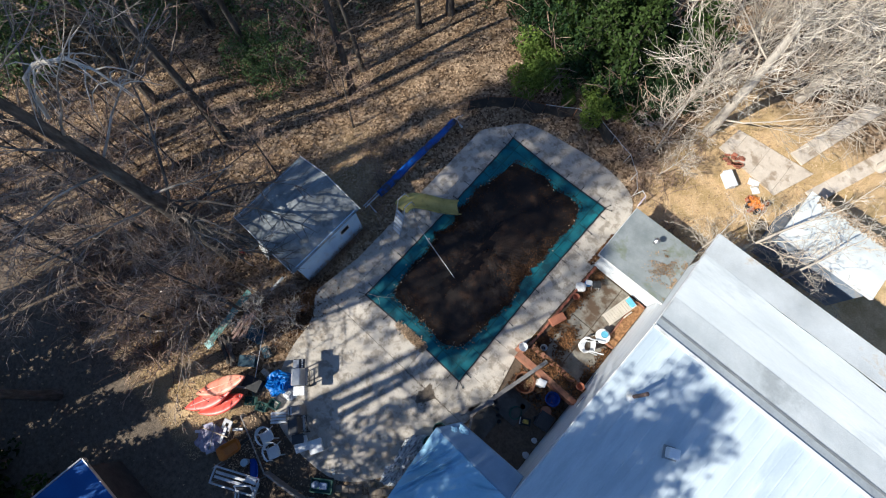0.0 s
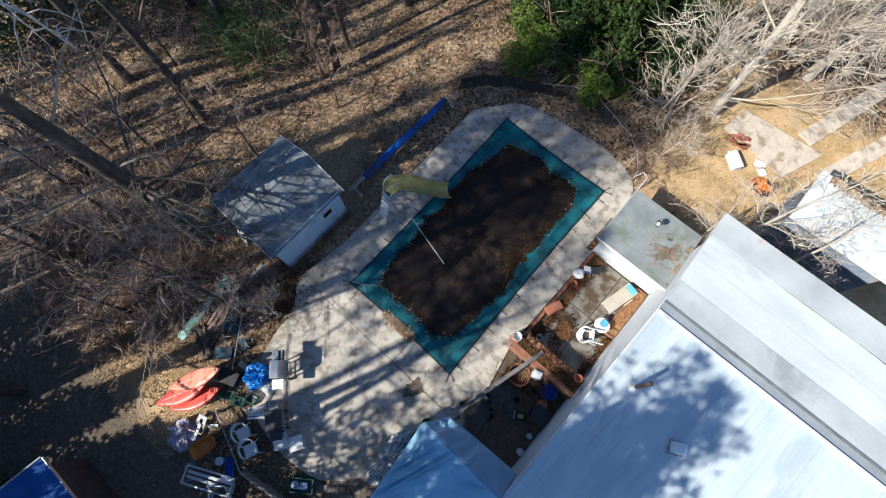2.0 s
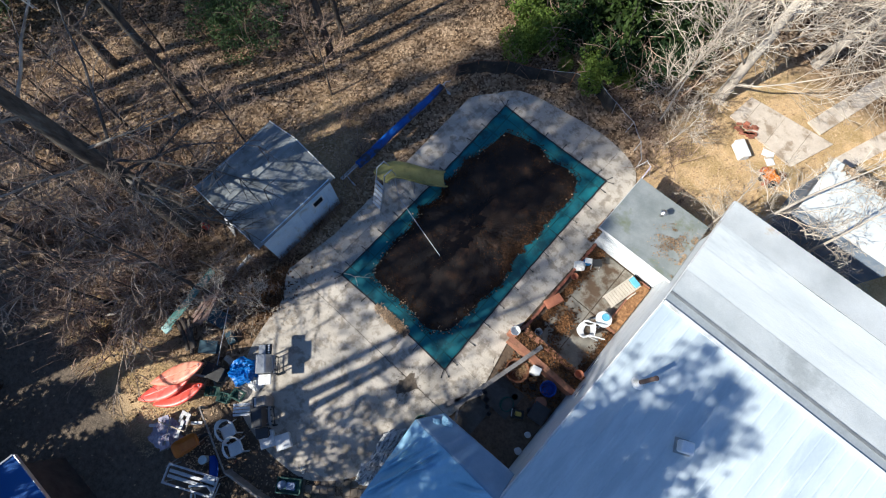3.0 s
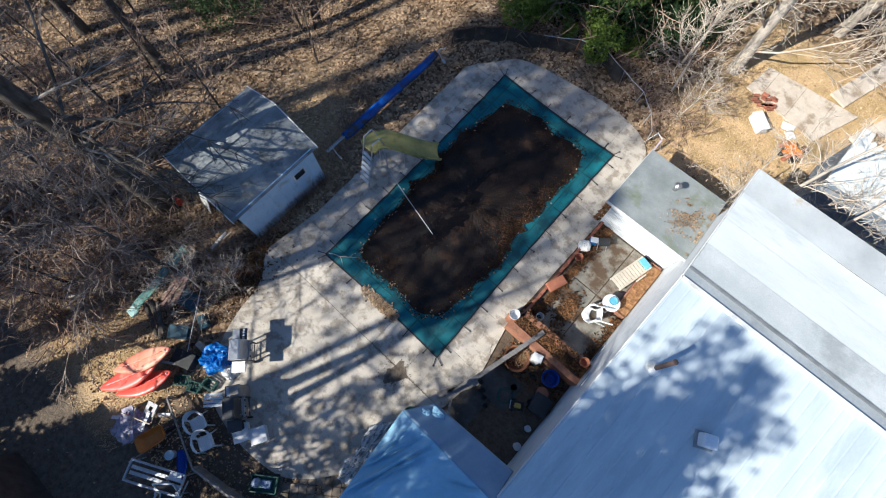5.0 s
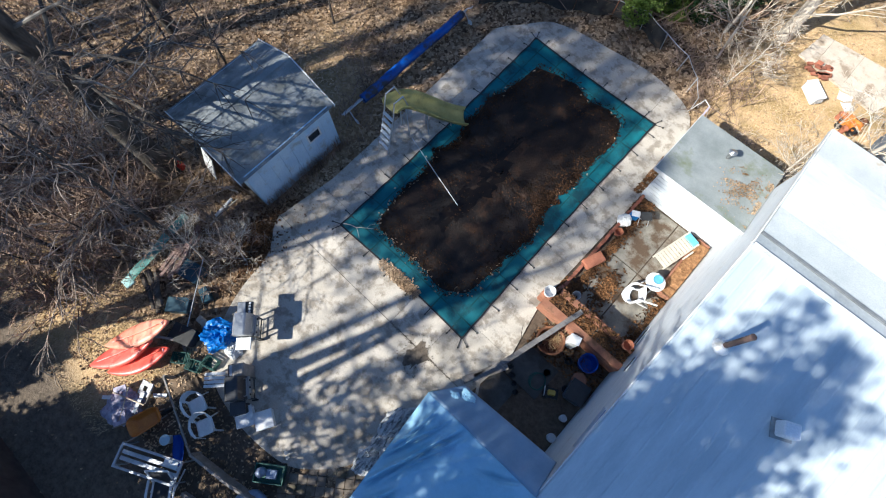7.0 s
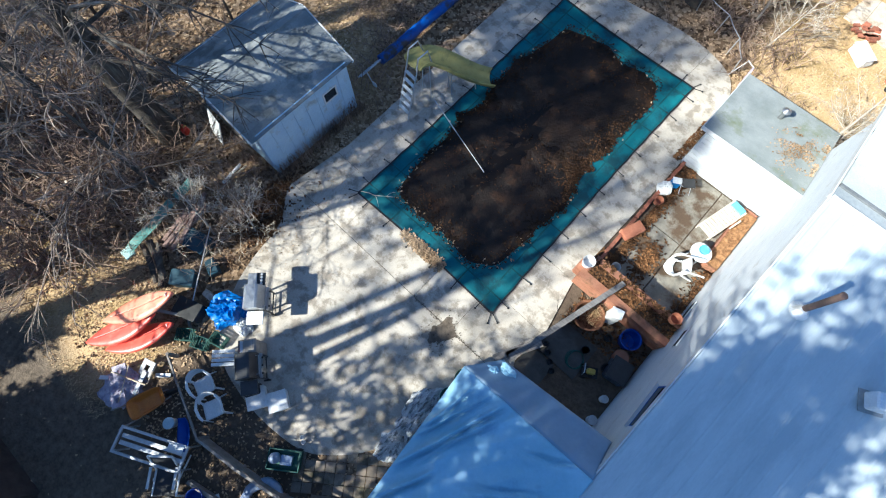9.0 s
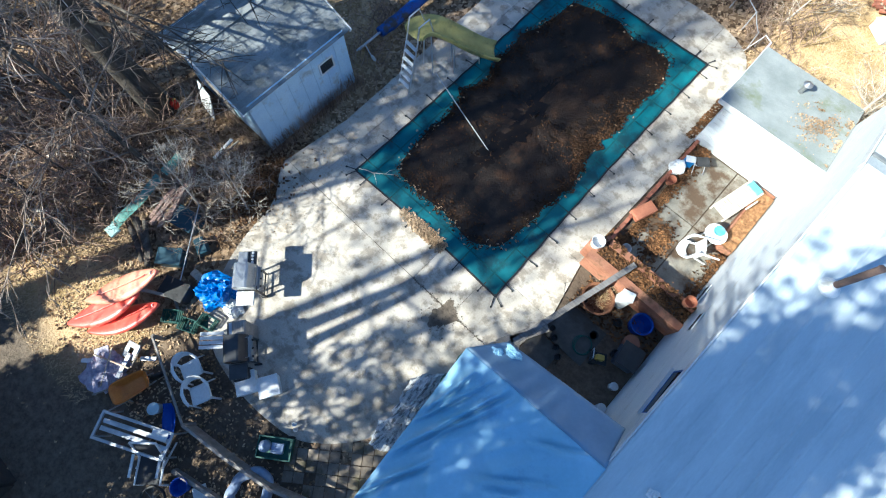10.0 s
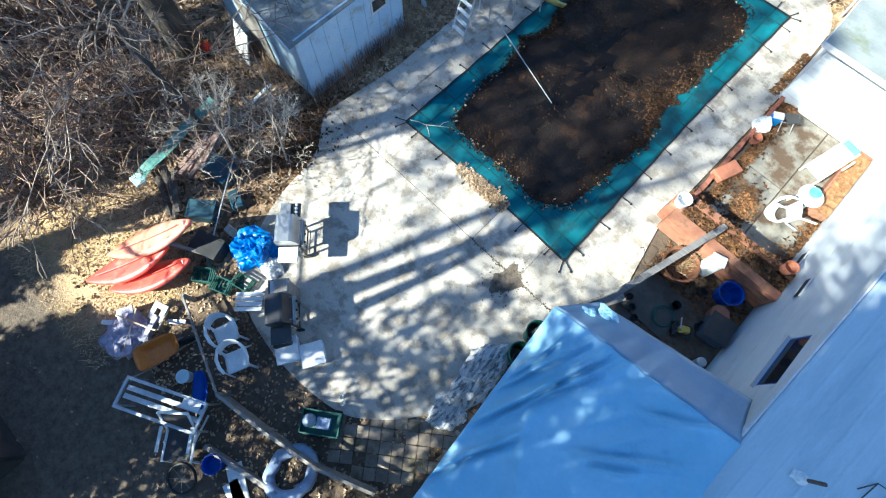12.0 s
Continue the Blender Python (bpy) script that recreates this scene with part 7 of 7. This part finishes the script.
def bush_kind(name, label, seed, r, n_stem, mat_, leafy=None, n_leaf=240):
    g = random.Random(seed)
    t = thing(name, pose(0, 0, 0), label, "bush", "undergrowth")
    st = Shape()
    for _ in range(n_stem):
        a, e = g.uniform(0, 6.28), g.uniform(0.4, 1.4)
        p = Vector((g.gauss(0, r * 0.35), g.gauss(0, r * 0.35), -0.1))
        d = Vector((math.cos(a) * math.cos(e), math.sin(a) * math.cos(e), math.sin(e)))
        pts = [p]
        ln = g.uniform(0.8, 1.9) * r
        for _ in range(5):
            d = (d + Vector((g.uniform(-0.2, 0.2), g.uniform(-0.2, 0.2), g.uniform(-0.26, 0.06)))).normalized()
            pts.append(pts[-1] + d * ln / 5)
        st.tube(pts, [0.02, 0.018, 0.016, 0.013, 0.01, 0.006], 3, False)
        for _ in range(4):
            q = pts[g.randint(1, 4)]
            dd = Vector((g.uniform(-1, 1), g.uniform(-1, 1), g.uniform(-0.4, 0.8))).normalized()
            st.tube([q, q + dd * ln * 0.18, q + dd * ln * 0.3 + Vector((g.uniform(-0.1, 0.1), g.uniform(-0.1, 0.1), -0.04))], [0.011, 0.009, 0.006], 3, False)
    part("thicket", st, mat_, t)
    if leafy:
        lv = Shape()
        for _ in range(7):
            c = (g.gauss(0, r * 0.45), g.gauss(0, r * 0.45), r * g.uniform(0.3, 1.1))
            blob_clumps(lv, g, c, r * 0.45, n_leaf, 0.09, 0.8)
        part("foliage", lv, leafy, t)
    return t


standing = set()


def place(kind, x, y, scale=1.0, turn=None, label=None, z=None):
    m = pose(x, y, ground_z(x, y) if z is None else z, 0, 0, rng.uniform(0, 360) if turn is None else turn)
    if kind.name in standing:
        ob = copy_thing(kind, m)
    else:
        ob = kind
        ob.matrix_basis = m
        standing.add(kind.name)
    ob.scale = (scale, scale, scale)
    if label:
        ob["label"] = label
    return ob


def build_wood():
    dark = [tree_kind("bare_tree", "tall leafless tree with dark grey-brown bark standing among fallen leaves", BARK, TWIG, 11, 17, 0.24, 15, 5.0, 3, 0.35, 0.02, (4, 3)),
            tree_kind("bare_tree", "tall leafless tree with dark grey-brown bark standing among fallen leaves", BARK, TWIG, 12, 14, 0.17, 14, 4.2, 3, 0.3, 0.03, (4, 3), (0.05, 0.03)),
            tree_kind("bare_tree", "slim leafless tree with dark bark standing among fallen leaves", BARK, TWIG, 13, 11, 0.11, 13, 3.0, 3, 0.35, 0.0, (4, 3), (-0.04, 0.05))]
    sparse = tree_kind("bare_tree", "tall leafless tree with open branches", BARK, TWIG, 14, 16, 0.22, 13, 5.2, 2, 0.3, 0.02, (3, 2))
    sapling = [tree_kind("bare_sapling", "thin leafless sapling with tangled grey-brown branches", BARK, BRAMBLE, 60 + k, 5.5, 0.05, 14, 2.4, 3, 0.12, 0.03, (3, 2), (0.1 * (k - 1), 0.08)) for k in range(3)]
    big = tree_kind("bare_tree", "large leafless tree with a thick dark trunk and drooping sunlit branches", BARK, TWIG_SUNLIT, 15, 15, 0.40, 14, 6.4, 3, 0.3, 0.075, (3, 2), (-0.04, 0.0), 0.2, 0.2)
    hang = tree_kind("bare_tree", "leafless tree with thin grey-tan twigs hanging over the brush", BARK, TWIG_LIT, 17, 9, 0.09, 17, 5.2, 3, 0.3, 0.1, (4, 2), (0.05, 0.03), 0.3, fine=0.0095)
    ever = conifer_kind("cedar_tree", "dense olive green cedar at the edge of the wood", 35, 7.5, 0.3, 2.5, 11, 0.25, EVERGREEN)
    soft = bush_kind("evergreen_bush", "spreading soft green pine bush among fallen leaves", 43, 1.9, 14, BRAMBLE, PINE_GREEN, 230)
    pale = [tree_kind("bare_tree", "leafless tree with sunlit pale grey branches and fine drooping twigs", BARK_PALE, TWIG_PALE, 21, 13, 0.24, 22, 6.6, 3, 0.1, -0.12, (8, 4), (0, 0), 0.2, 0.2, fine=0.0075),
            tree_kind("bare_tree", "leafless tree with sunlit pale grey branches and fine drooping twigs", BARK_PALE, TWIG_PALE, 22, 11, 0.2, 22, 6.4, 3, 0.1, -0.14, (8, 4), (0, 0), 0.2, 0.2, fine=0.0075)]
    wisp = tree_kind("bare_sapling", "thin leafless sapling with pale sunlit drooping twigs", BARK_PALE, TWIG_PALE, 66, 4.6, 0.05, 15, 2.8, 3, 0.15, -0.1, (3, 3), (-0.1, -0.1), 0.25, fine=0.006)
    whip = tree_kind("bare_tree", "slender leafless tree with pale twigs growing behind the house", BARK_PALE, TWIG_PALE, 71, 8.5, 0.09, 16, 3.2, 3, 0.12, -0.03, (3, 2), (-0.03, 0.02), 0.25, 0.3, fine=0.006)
    pine = conifer_kind("pine_tree", "tall dark green pine tree", 31, 22, 6.0, 3.2, 14, 0.17)
    cedar = conifer_kind("cedar_tree", "broad dark green cedar tree", 33, 10, 1.2, 2.4, 7, 0.17)
    tall = conifer_kind("pine_tree", "tall dark green pine with a high crown", 34, 24, 13.0, 3.1, 17, 0.18)
    thin = conifer_kind("pine_tree", "tall pine with a thin open crown", 37, 24, 13.0, 3.2, 5, 0.19)
    high = conifer_kind("pine_tree", "very tall pine with a small high crown", 36, 32, 23.0, 3.3, 7, 0.2)
    broad = conifer_kind("pine_tree", "broad-crowned dark green pine beside the house", 39, 19, 11.0, 4.2, 10, 0.18)
    heavy = conifer_kind("pine_tree", "very tall pine with a dense high crown", 38, 32, 22.0, 3.9, 20, 0.2)
    young = conifer_kind("pine_tree", "young green pine with soft needles in the wood", 32, 6, 0.8, 1.9, 9, 0.16, PINE_GREEN)
    holly = bush_kind("evergreen_bush", "dense dark evergreen bush at the edge of the wood", 41, 1.5, 20, BRAMBLE, NEEDLES)
    lime = bush_kind("evergreen_bush", "bright yellow-green leafy bush in the sun", 42, 1.1, 14, BRAMBLE, SHRUB)
    bram = [bush_kind("bramble_bush", "tangled leafless brown bramble bush", 50 + k, 1.3, 24, BRAMBLE) for k in range(3)]
    # trees seen in the wood beyond the shed
    for x, y, k, s in ((-10.7, 1.1, 0, 0.85), (-8.3, 7.2, 1, 1.0), (-8.9, 8.6, 2, 1.1), (-13.4, 5.0, 1, 1.0), (-8.6, 12.6, 1, 0.9), (-7.8, 14.3, 0, 0.9),
                       (-12.3, -4.2, 1, 0.9), (-15, 0, 0, 0.9), (-17, 5, 1, 1.1), (-13, 11, 0, 0.9), (-18, 9, 2, 1.3), (-11, 16, 2, 1.2), (-6, 18.5, 1, 1.0), (-21, 2, 0, 1.0), (-20, -5, 1, 1),
                       (-15.5, -8, 2, 1.2), (-10.5, -7.3, 2, 1.0), (-16, 15, 1, 1), (-23, 10, 0, 1), (-2.5, 20, 1, 1), (2.0, 22, 0, 0.9)):
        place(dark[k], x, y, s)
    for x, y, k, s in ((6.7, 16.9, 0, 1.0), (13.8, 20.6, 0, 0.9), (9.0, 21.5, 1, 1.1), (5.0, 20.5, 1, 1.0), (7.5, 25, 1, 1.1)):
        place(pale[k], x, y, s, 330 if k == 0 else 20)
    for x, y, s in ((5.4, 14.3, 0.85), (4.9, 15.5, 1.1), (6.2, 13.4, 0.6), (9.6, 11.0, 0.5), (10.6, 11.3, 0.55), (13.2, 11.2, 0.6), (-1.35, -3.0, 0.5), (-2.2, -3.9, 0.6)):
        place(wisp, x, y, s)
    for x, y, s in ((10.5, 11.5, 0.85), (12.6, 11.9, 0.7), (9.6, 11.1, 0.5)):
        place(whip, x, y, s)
    # trees to the south, whose shade falls over the yard
    for x, y, s in ((4.6, -13.6, 1.0), (3.2, -17.2, 0.95), (6.3, -12.8, 0.8), (14.5, -19, 0.8)):
        place(pine, x, y, s)
    for x, y, s in ((-2.9, -16.8, 0.9), (-1.0, -14.6, 0.9), (-2.0, -15.6, 0.85), (1.3, -14.2, 1.05), (-0.4, -14.9, 1.2), (-4.8, -18.0, 0.85), (-6.8, -17.4, 0.75), (-3.9, -16.6, 0.8)):
        place(cedar, x, y, s)
    for x, y, s in ((2.2, -14.0, 0.68), (3.2, -16.2, 0.9), (5.9, -11.7, 0.76)):
        place(tall, x, y, s)
    for x, y, s in ((-8.3, -20.0, 1.4), (4.5, -11.1, 0.83)):
        place(thin, x, y, s)
    for x, y, s in ((-9.3, -19.2, 1.0), (-11.6, -14.2, 0.62), (-8.7, -16.6, 0.62), (-10.0, -17.6, 0.97), (-5.9, -23.4, 0.95)):
        place(high, x, y, s)
    place(broad, 6.4, -11.2, 1.0)
    for x, y, s in ((-12.0, -16.6, 0.98), (-25.0, -20.0, 0.95)):
        place(heavy, x, y, s)
    slim = tree_kind("bare_tree", "slim straight leafless tree with a dark trunk", BARK, TWIG, 19, 13, 0.1, 7, 2.2, 2, 0.55, 0.0, (2, 2), (0.02, 0.0))
    gs = random.Random(23)
    for k in range(10):
        place(slim, -27 + 1.1 * k + gs.uniform(-0.3, 0.3), -12.2 - 0.4 * k + gs.uniform(-1.2, 1.2), gs.uniform(0.85, 1.2))
    place(big, -5.9, -2.6, 1.0, 0)
    # the high bough arching out into the sun; pale bark colour paints the sunlight
    gb = random.Random(31)
    bough = Shape()
    arch = [Vector(p) for p in ((-0.45, 0.0, 10.4), (-0.15, 0.45, 11.8), (0.45, 0.85, 12.4), (0.95, 1.4, 12.5), (1.4, 1.65, 12.25), (1.9, 1.8, 11.6))]
    bough.tube(arch, [0.05, 0.055, 0.055, 0.048, 0.032, 0.014], 7, False)
    for _ in range(34):
        k = gb.randint(1, 4)
        p = arch[k].lerp(arch[k + 1], gb.random())
        d = Vector((gb.uniform(-0.7, 0.9), gb.uniform(-0.9, 0.7), gb.uniform(-0.6, 0.3)))
        q = p + d * gb.uniform(0.5, 1.0)
        bough.tube([p, p.lerp(q, 0.5) + Vector((0, 0, 0.1)), q, q + Vector((d.x * 0.3, d.y * 0.3, -0.35))], [0.022, 0.016, 0.011, 0.006], 4, False)
    part("bough", bough, BARK_PALE, big, "silver-grey arching bough, sunlight put into its pale bark", smooth=True)
    # low dark branches that reach over the shed's roof
    low = Shape()
    for az, z0, ln, rise in ((18, 3.6, 3.4, 0.35), (40, 4.2, 4.2, 0.3), (62, 4.9, 4.4, 0.22), (84, 4.4, 3.6, 0.3), (5, 5.2, 4.6, 0.1), (52, 5.8, 4.8, 0.05)):
        d = Vector((math.cos(radians(az)), math.sin(radians(az)), rise))
        side = Vector((-d.y, d.x, 0))
        pts = [Vector((-0.04 * z0 * 0.3, 0, z0))]
        for k in range(6):
            d = d + side * gb.uniform(-0.28, 0.28) + Vector((0, 0, -0.085))
            pts.append(pts[-1] + d.normalized() * ln / 6)
        low.tube(pts, [0.06, 0.05, 0.042, 0.034, 0.026, 0.018, 0.008], 6, False)
        for k in range(2, 7):
            for _ in range(3):
                b = (side * gb.uniform(-1, 1) + d * gb.uniform(0.2, 0.9) + Vector((0, 0, gb.uniform(-0.35, 0.3)))).normalized() * gb.uniform(0.5, 1.2)
                q = pts[k] + b
                low.tube([pts[k], pts[k].lerp(q, 0.5) + Vector((0, 0, 0.05)), q], [0.017, 0.012, 0.006], 4, False)
                for f in (0.5, 0.8):
                    c = Vector((gb.uniform(-0.3, 0.3), gb.uniform(-0.3, 0.3), gb.uniform(-0.2, 0.1)))
                    low.tube([pts[k].lerp(q, f), pts[k].lerp(q, f) + c], [0.008, 0.004], 3, False)
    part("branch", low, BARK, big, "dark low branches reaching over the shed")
    for x, y, s, a in ((-8.8, -4.6, 0.9, 20), (-3.0, -3.9, 0.85, 130), (-7.4, -6.6, 0.85, 100)):
        place(hang, x, y, s, a)
    for x, y, s in ((-1.5, 16.2, 0.8), (0.4, 15.4, 0.75), (1.9, 15.8, 0.85), (-3.2, 16.8, 0.95), (0.3, 17.6, 1.1), (-9.5, 17.5, 1.0), (-6.5, 19.5, 1.2), (-12.5, 17.0, 1.0), (-4.6, 20.5, 1.3), (3.6, 17.6, 0.8), (-10.0, -18.2, 1.1), (-7.0, -17.6, 1.0), (-4.4, -16.9, 0.95), (-2.5, -16.6, 0.95), (-6.2, -15.9, 0.9), (-3.6, -15.6, 0.8), (-10.6, -15.2, 1.0)):
        place(ever, x, y, s)
    for x, y, s in ((-11.2, 4.8, 1.1), (-13.0, 4.2, 0.9), (-18.0, 3.6, 1.1), (-21.0, -3.2, 1.5)):
        place(soft, x, y, s)
    for x, y, k in ((-0.9, -13.6, 1.1), (1.8, -19, 1.15), (-12.5, -14.0, 1.0), (-11.4, -20.6, 1.2), (9.5, -17, 1.1), (-6.6, -11.6, 0.95)):
        place(sparse, x, y, k)
    place(sparse, -6.0, -14.6, 1.05, 70)
    mast = tree_kind("bare_tree", "very tall leafless tree with a straight dark trunk", BARK, TWIG, 29, 34, 0.62, 6, 5.0, 2, 0.6, 0.0, (3, 2))
    for x, y, s, a in ((-22.6, -21.6, 1.0, 70), (-20.9, -20.2, 0.95, 140), (-19.2, -21.8, 1.05, 210), (-16.0, -22.0, 1.05, 330), (-14.4, -21.2, 1.0, 30)):
        place(mast, x, y, s, a)
    # tall bare trees whose trunks lay long shadows over the yard
    for x, y, s, a in ((-1.75, -14.3, 1.25, 40),):
        place(sparse, x, y, s, a)
    for x, y, s in ((-20.5, -3.4, 1.7), (-22.5, 0.5, 1.8), (-18.2, 6.6, 1.5), (-13.2, 8.6, 1.1), (-22.5, -1.5, 1.6), (-20, 5.5, 1.2), (-12.2, 12.5, 1.0), (-6.6, 16.2, 0.8), (-16.5, 6.5, 0.9), (-20.5, 2.2, 1.2), (-23, 3.5, 1.3), (-15, 11, 0.9), (-24.5, -2.5, 1.3)):
        place(young, x, y, s)
    for x, y, s in ((-0.3, 15.3, 1.2), (1.0, 15.5, 1.4), (2.6, 15.6, 1.4), (3.9, 16.6, 1.2), (0.2, 17.0, 1.8), (-2.0, 16.3, 1.6), (2.2, 17.8, 1.9), (-4.2, 16.4, 1.2), (-2.4, 18.5, 1.8)):
        place(holly, x, y, s)
    for x, y, s in ((-0.95, 13.15, 1.25), (-1.3, 13.9, 1.5), (1.55, 13.75, 1.1), (0.4, 13.6, 0.5), (2.9, 14.4, 0.6)):
        place(lime, x, y, s)
    g = random.Random(8)
    for _ in range(52):
        x, y = g.uniform(-11, -1.6), g.uniform(-8.0, -1.6)
        if x > -2.4 + 0.25 * (-1.6 - y) or (-6.4 < x < -1.8 and y > -2.7) or (y < -5.2 and x > -4.2) or (x > -4.3 and -6.2 < y < -2.9):
            continue
        place(bram[g.randint(0, 2)], x, y, g.uniform(0.7, 1.3))
    for _ in range(40):
        x, y = g.uniform(-16, -1.9), g.uniform(-9, 16)
        if (-7.0 < x < -1.7 and -5.2 < y < 2.8) or (x > -3.2 and y > -1.5) or (y < -5.5 and x > -4.5) or (x > -5 and y > 3):
            continue
        if y > 2 and g.random() < 0.5:
            continue
        place(sapling[g.randint(0, 2)], x, y, g.uniform(0.5, 1.1))
    for x, y, s in ((-2.6, -1.9, 0.5), (-1.9, -2.4, 0.55), (-1.9, -3.4, 0.5), (-2.6, 3.0, 0.6), (-3.2, 4.2, 0.7), (-3.6, 6.0, 0.6), (-6.8, 0.5, 0.8), (-6.6, 2.5, 0.7), (6.3, 12.3, 0.7),
                    (5.2, 13.0, 0.6), (6.9, 13.4, 0.8), (4.4, 13.6, 0.7), (8.2, 11.3, 0.6), (10.4, 11.6, 0.7), (12.8, 12.0, 0.8), (3.4, 13.9, 0.6), (6.4, 15.2, 0.8), (-2.9, 9.8, 0.5), (-12, -9, 1.0), (-8, -9.2, 0.9), (-14, -3, 1.0), (-5, 5, 0.6)):
        place(bram[g.randint(0, 2)], x, y, s)


build_wood()


def build_shoots():
    g = random.Random(77)
    s = Shape()
    n = 0
    while n < 330:
        x, y = g.uniform(-6.5, -1.0), g.uniform(-6.6, -1.5)
        if inside(x, y, DECK) or (y > -2.0 and x < -2.2) or (x > -1.9 and y < -5.2):
            continue
        n += 1
        h, a = g.uniform(0.7, 2.1), g.uniform(0, 6.28)
        pts = [Vector((x, y, -0.06))]
        d = Vector((0.3 * math.cos(a), 0.3 * math.sin(a), 1))
        for k in range(5):
            d += Vector((g.uniform(-0.25, 0.25), g.uniform(-0.25, 0.25), -0.1))
            pts.append(pts[-1] + d * h / 5)
        s.tube(pts, [0.009, 0.008, 0.007, 0.006, 0.005, 0.003], 3, False)
        for _ in range(3):
            q = pts[g.randint(2, 4)]
            b = Vector((g.uniform(-1, 1), g.uniform(-1, 1), g.uniform(-0.1, 0.8))) * h * 0.16
            s.tube([q, q + b, q + b * 1.7 + Vector((0, 0, -0.05))], [0.005, 0.004, 0.002], 3, False)
    tagged(part("shoots", s, BRAMBLE), "thin red-brown leafless shoots standing among the scrap", "undergrowth", kind="stuff")


build_shoots()


def build_litter():
    g = random.Random(5)
    s = Shape()
    n = 0
    while n < 70000:
        x, y = g.uniform(-24, 12), g.uniform(-13, 24)
        if inside(x, y, DECK) or (6.3 < x and y < 10.8) or (-5.9 < x < -2.2 and -1.4 < y < 2.3):
            continue
        if mould(x, y) > 0.3 and g.random() < 0.95:
            continue
        if x > 5.5 and y > 10 and g.random() < 0.85:
            continue
        if g.random() > 0.55 + 0.5 * noise.noise((x * 0.5, y * 0.5, 12)):
            continue
        leaf(s, x, y, ground_z(x, y) + 0.02, g.uniform(0.03, 0.055) if y < -4 and x > -5 else g.uniform(0.03, 0.068))
        n += 1
    tagged(part("leaf_litter", s, LITTER), "fallen tan and brown oak leaves covering the woodland floor", "leaves", kind="stuff")
    s = Shape()
    n = 0
    while n < 26000:
        if g.random() < 0.6:
            x, y = g.uniform(5.8, 14), g.uniform(10.4, 20)
        else:
            x, y = g.uniform(-8, -0.3), g.uniform(-9.4, -5.8)
        if inside(x, y, DECK) or noise.noise((x * 0.4, y * 0.4, 20)) < -0.25:
            n += 1
            continue
        a, h, o = g.uniform(0, 6.28), g.uniform(0.05, 0.14), g.uniform(-0.1, 0.1)
        z = ground_z(x, y)
        s.add([(x - 0.012, y, z), (x + 0.012, y, z), (x + o + h * math.cos(a), y + h * math.sin(a), z + h * 0.6)], [(0, 1, 2)])
        n += 1
    tagged(part("dry_grass", s, STRAW), "dry straw-coloured winter grass", "grass", kind="stuff")


build_litter()
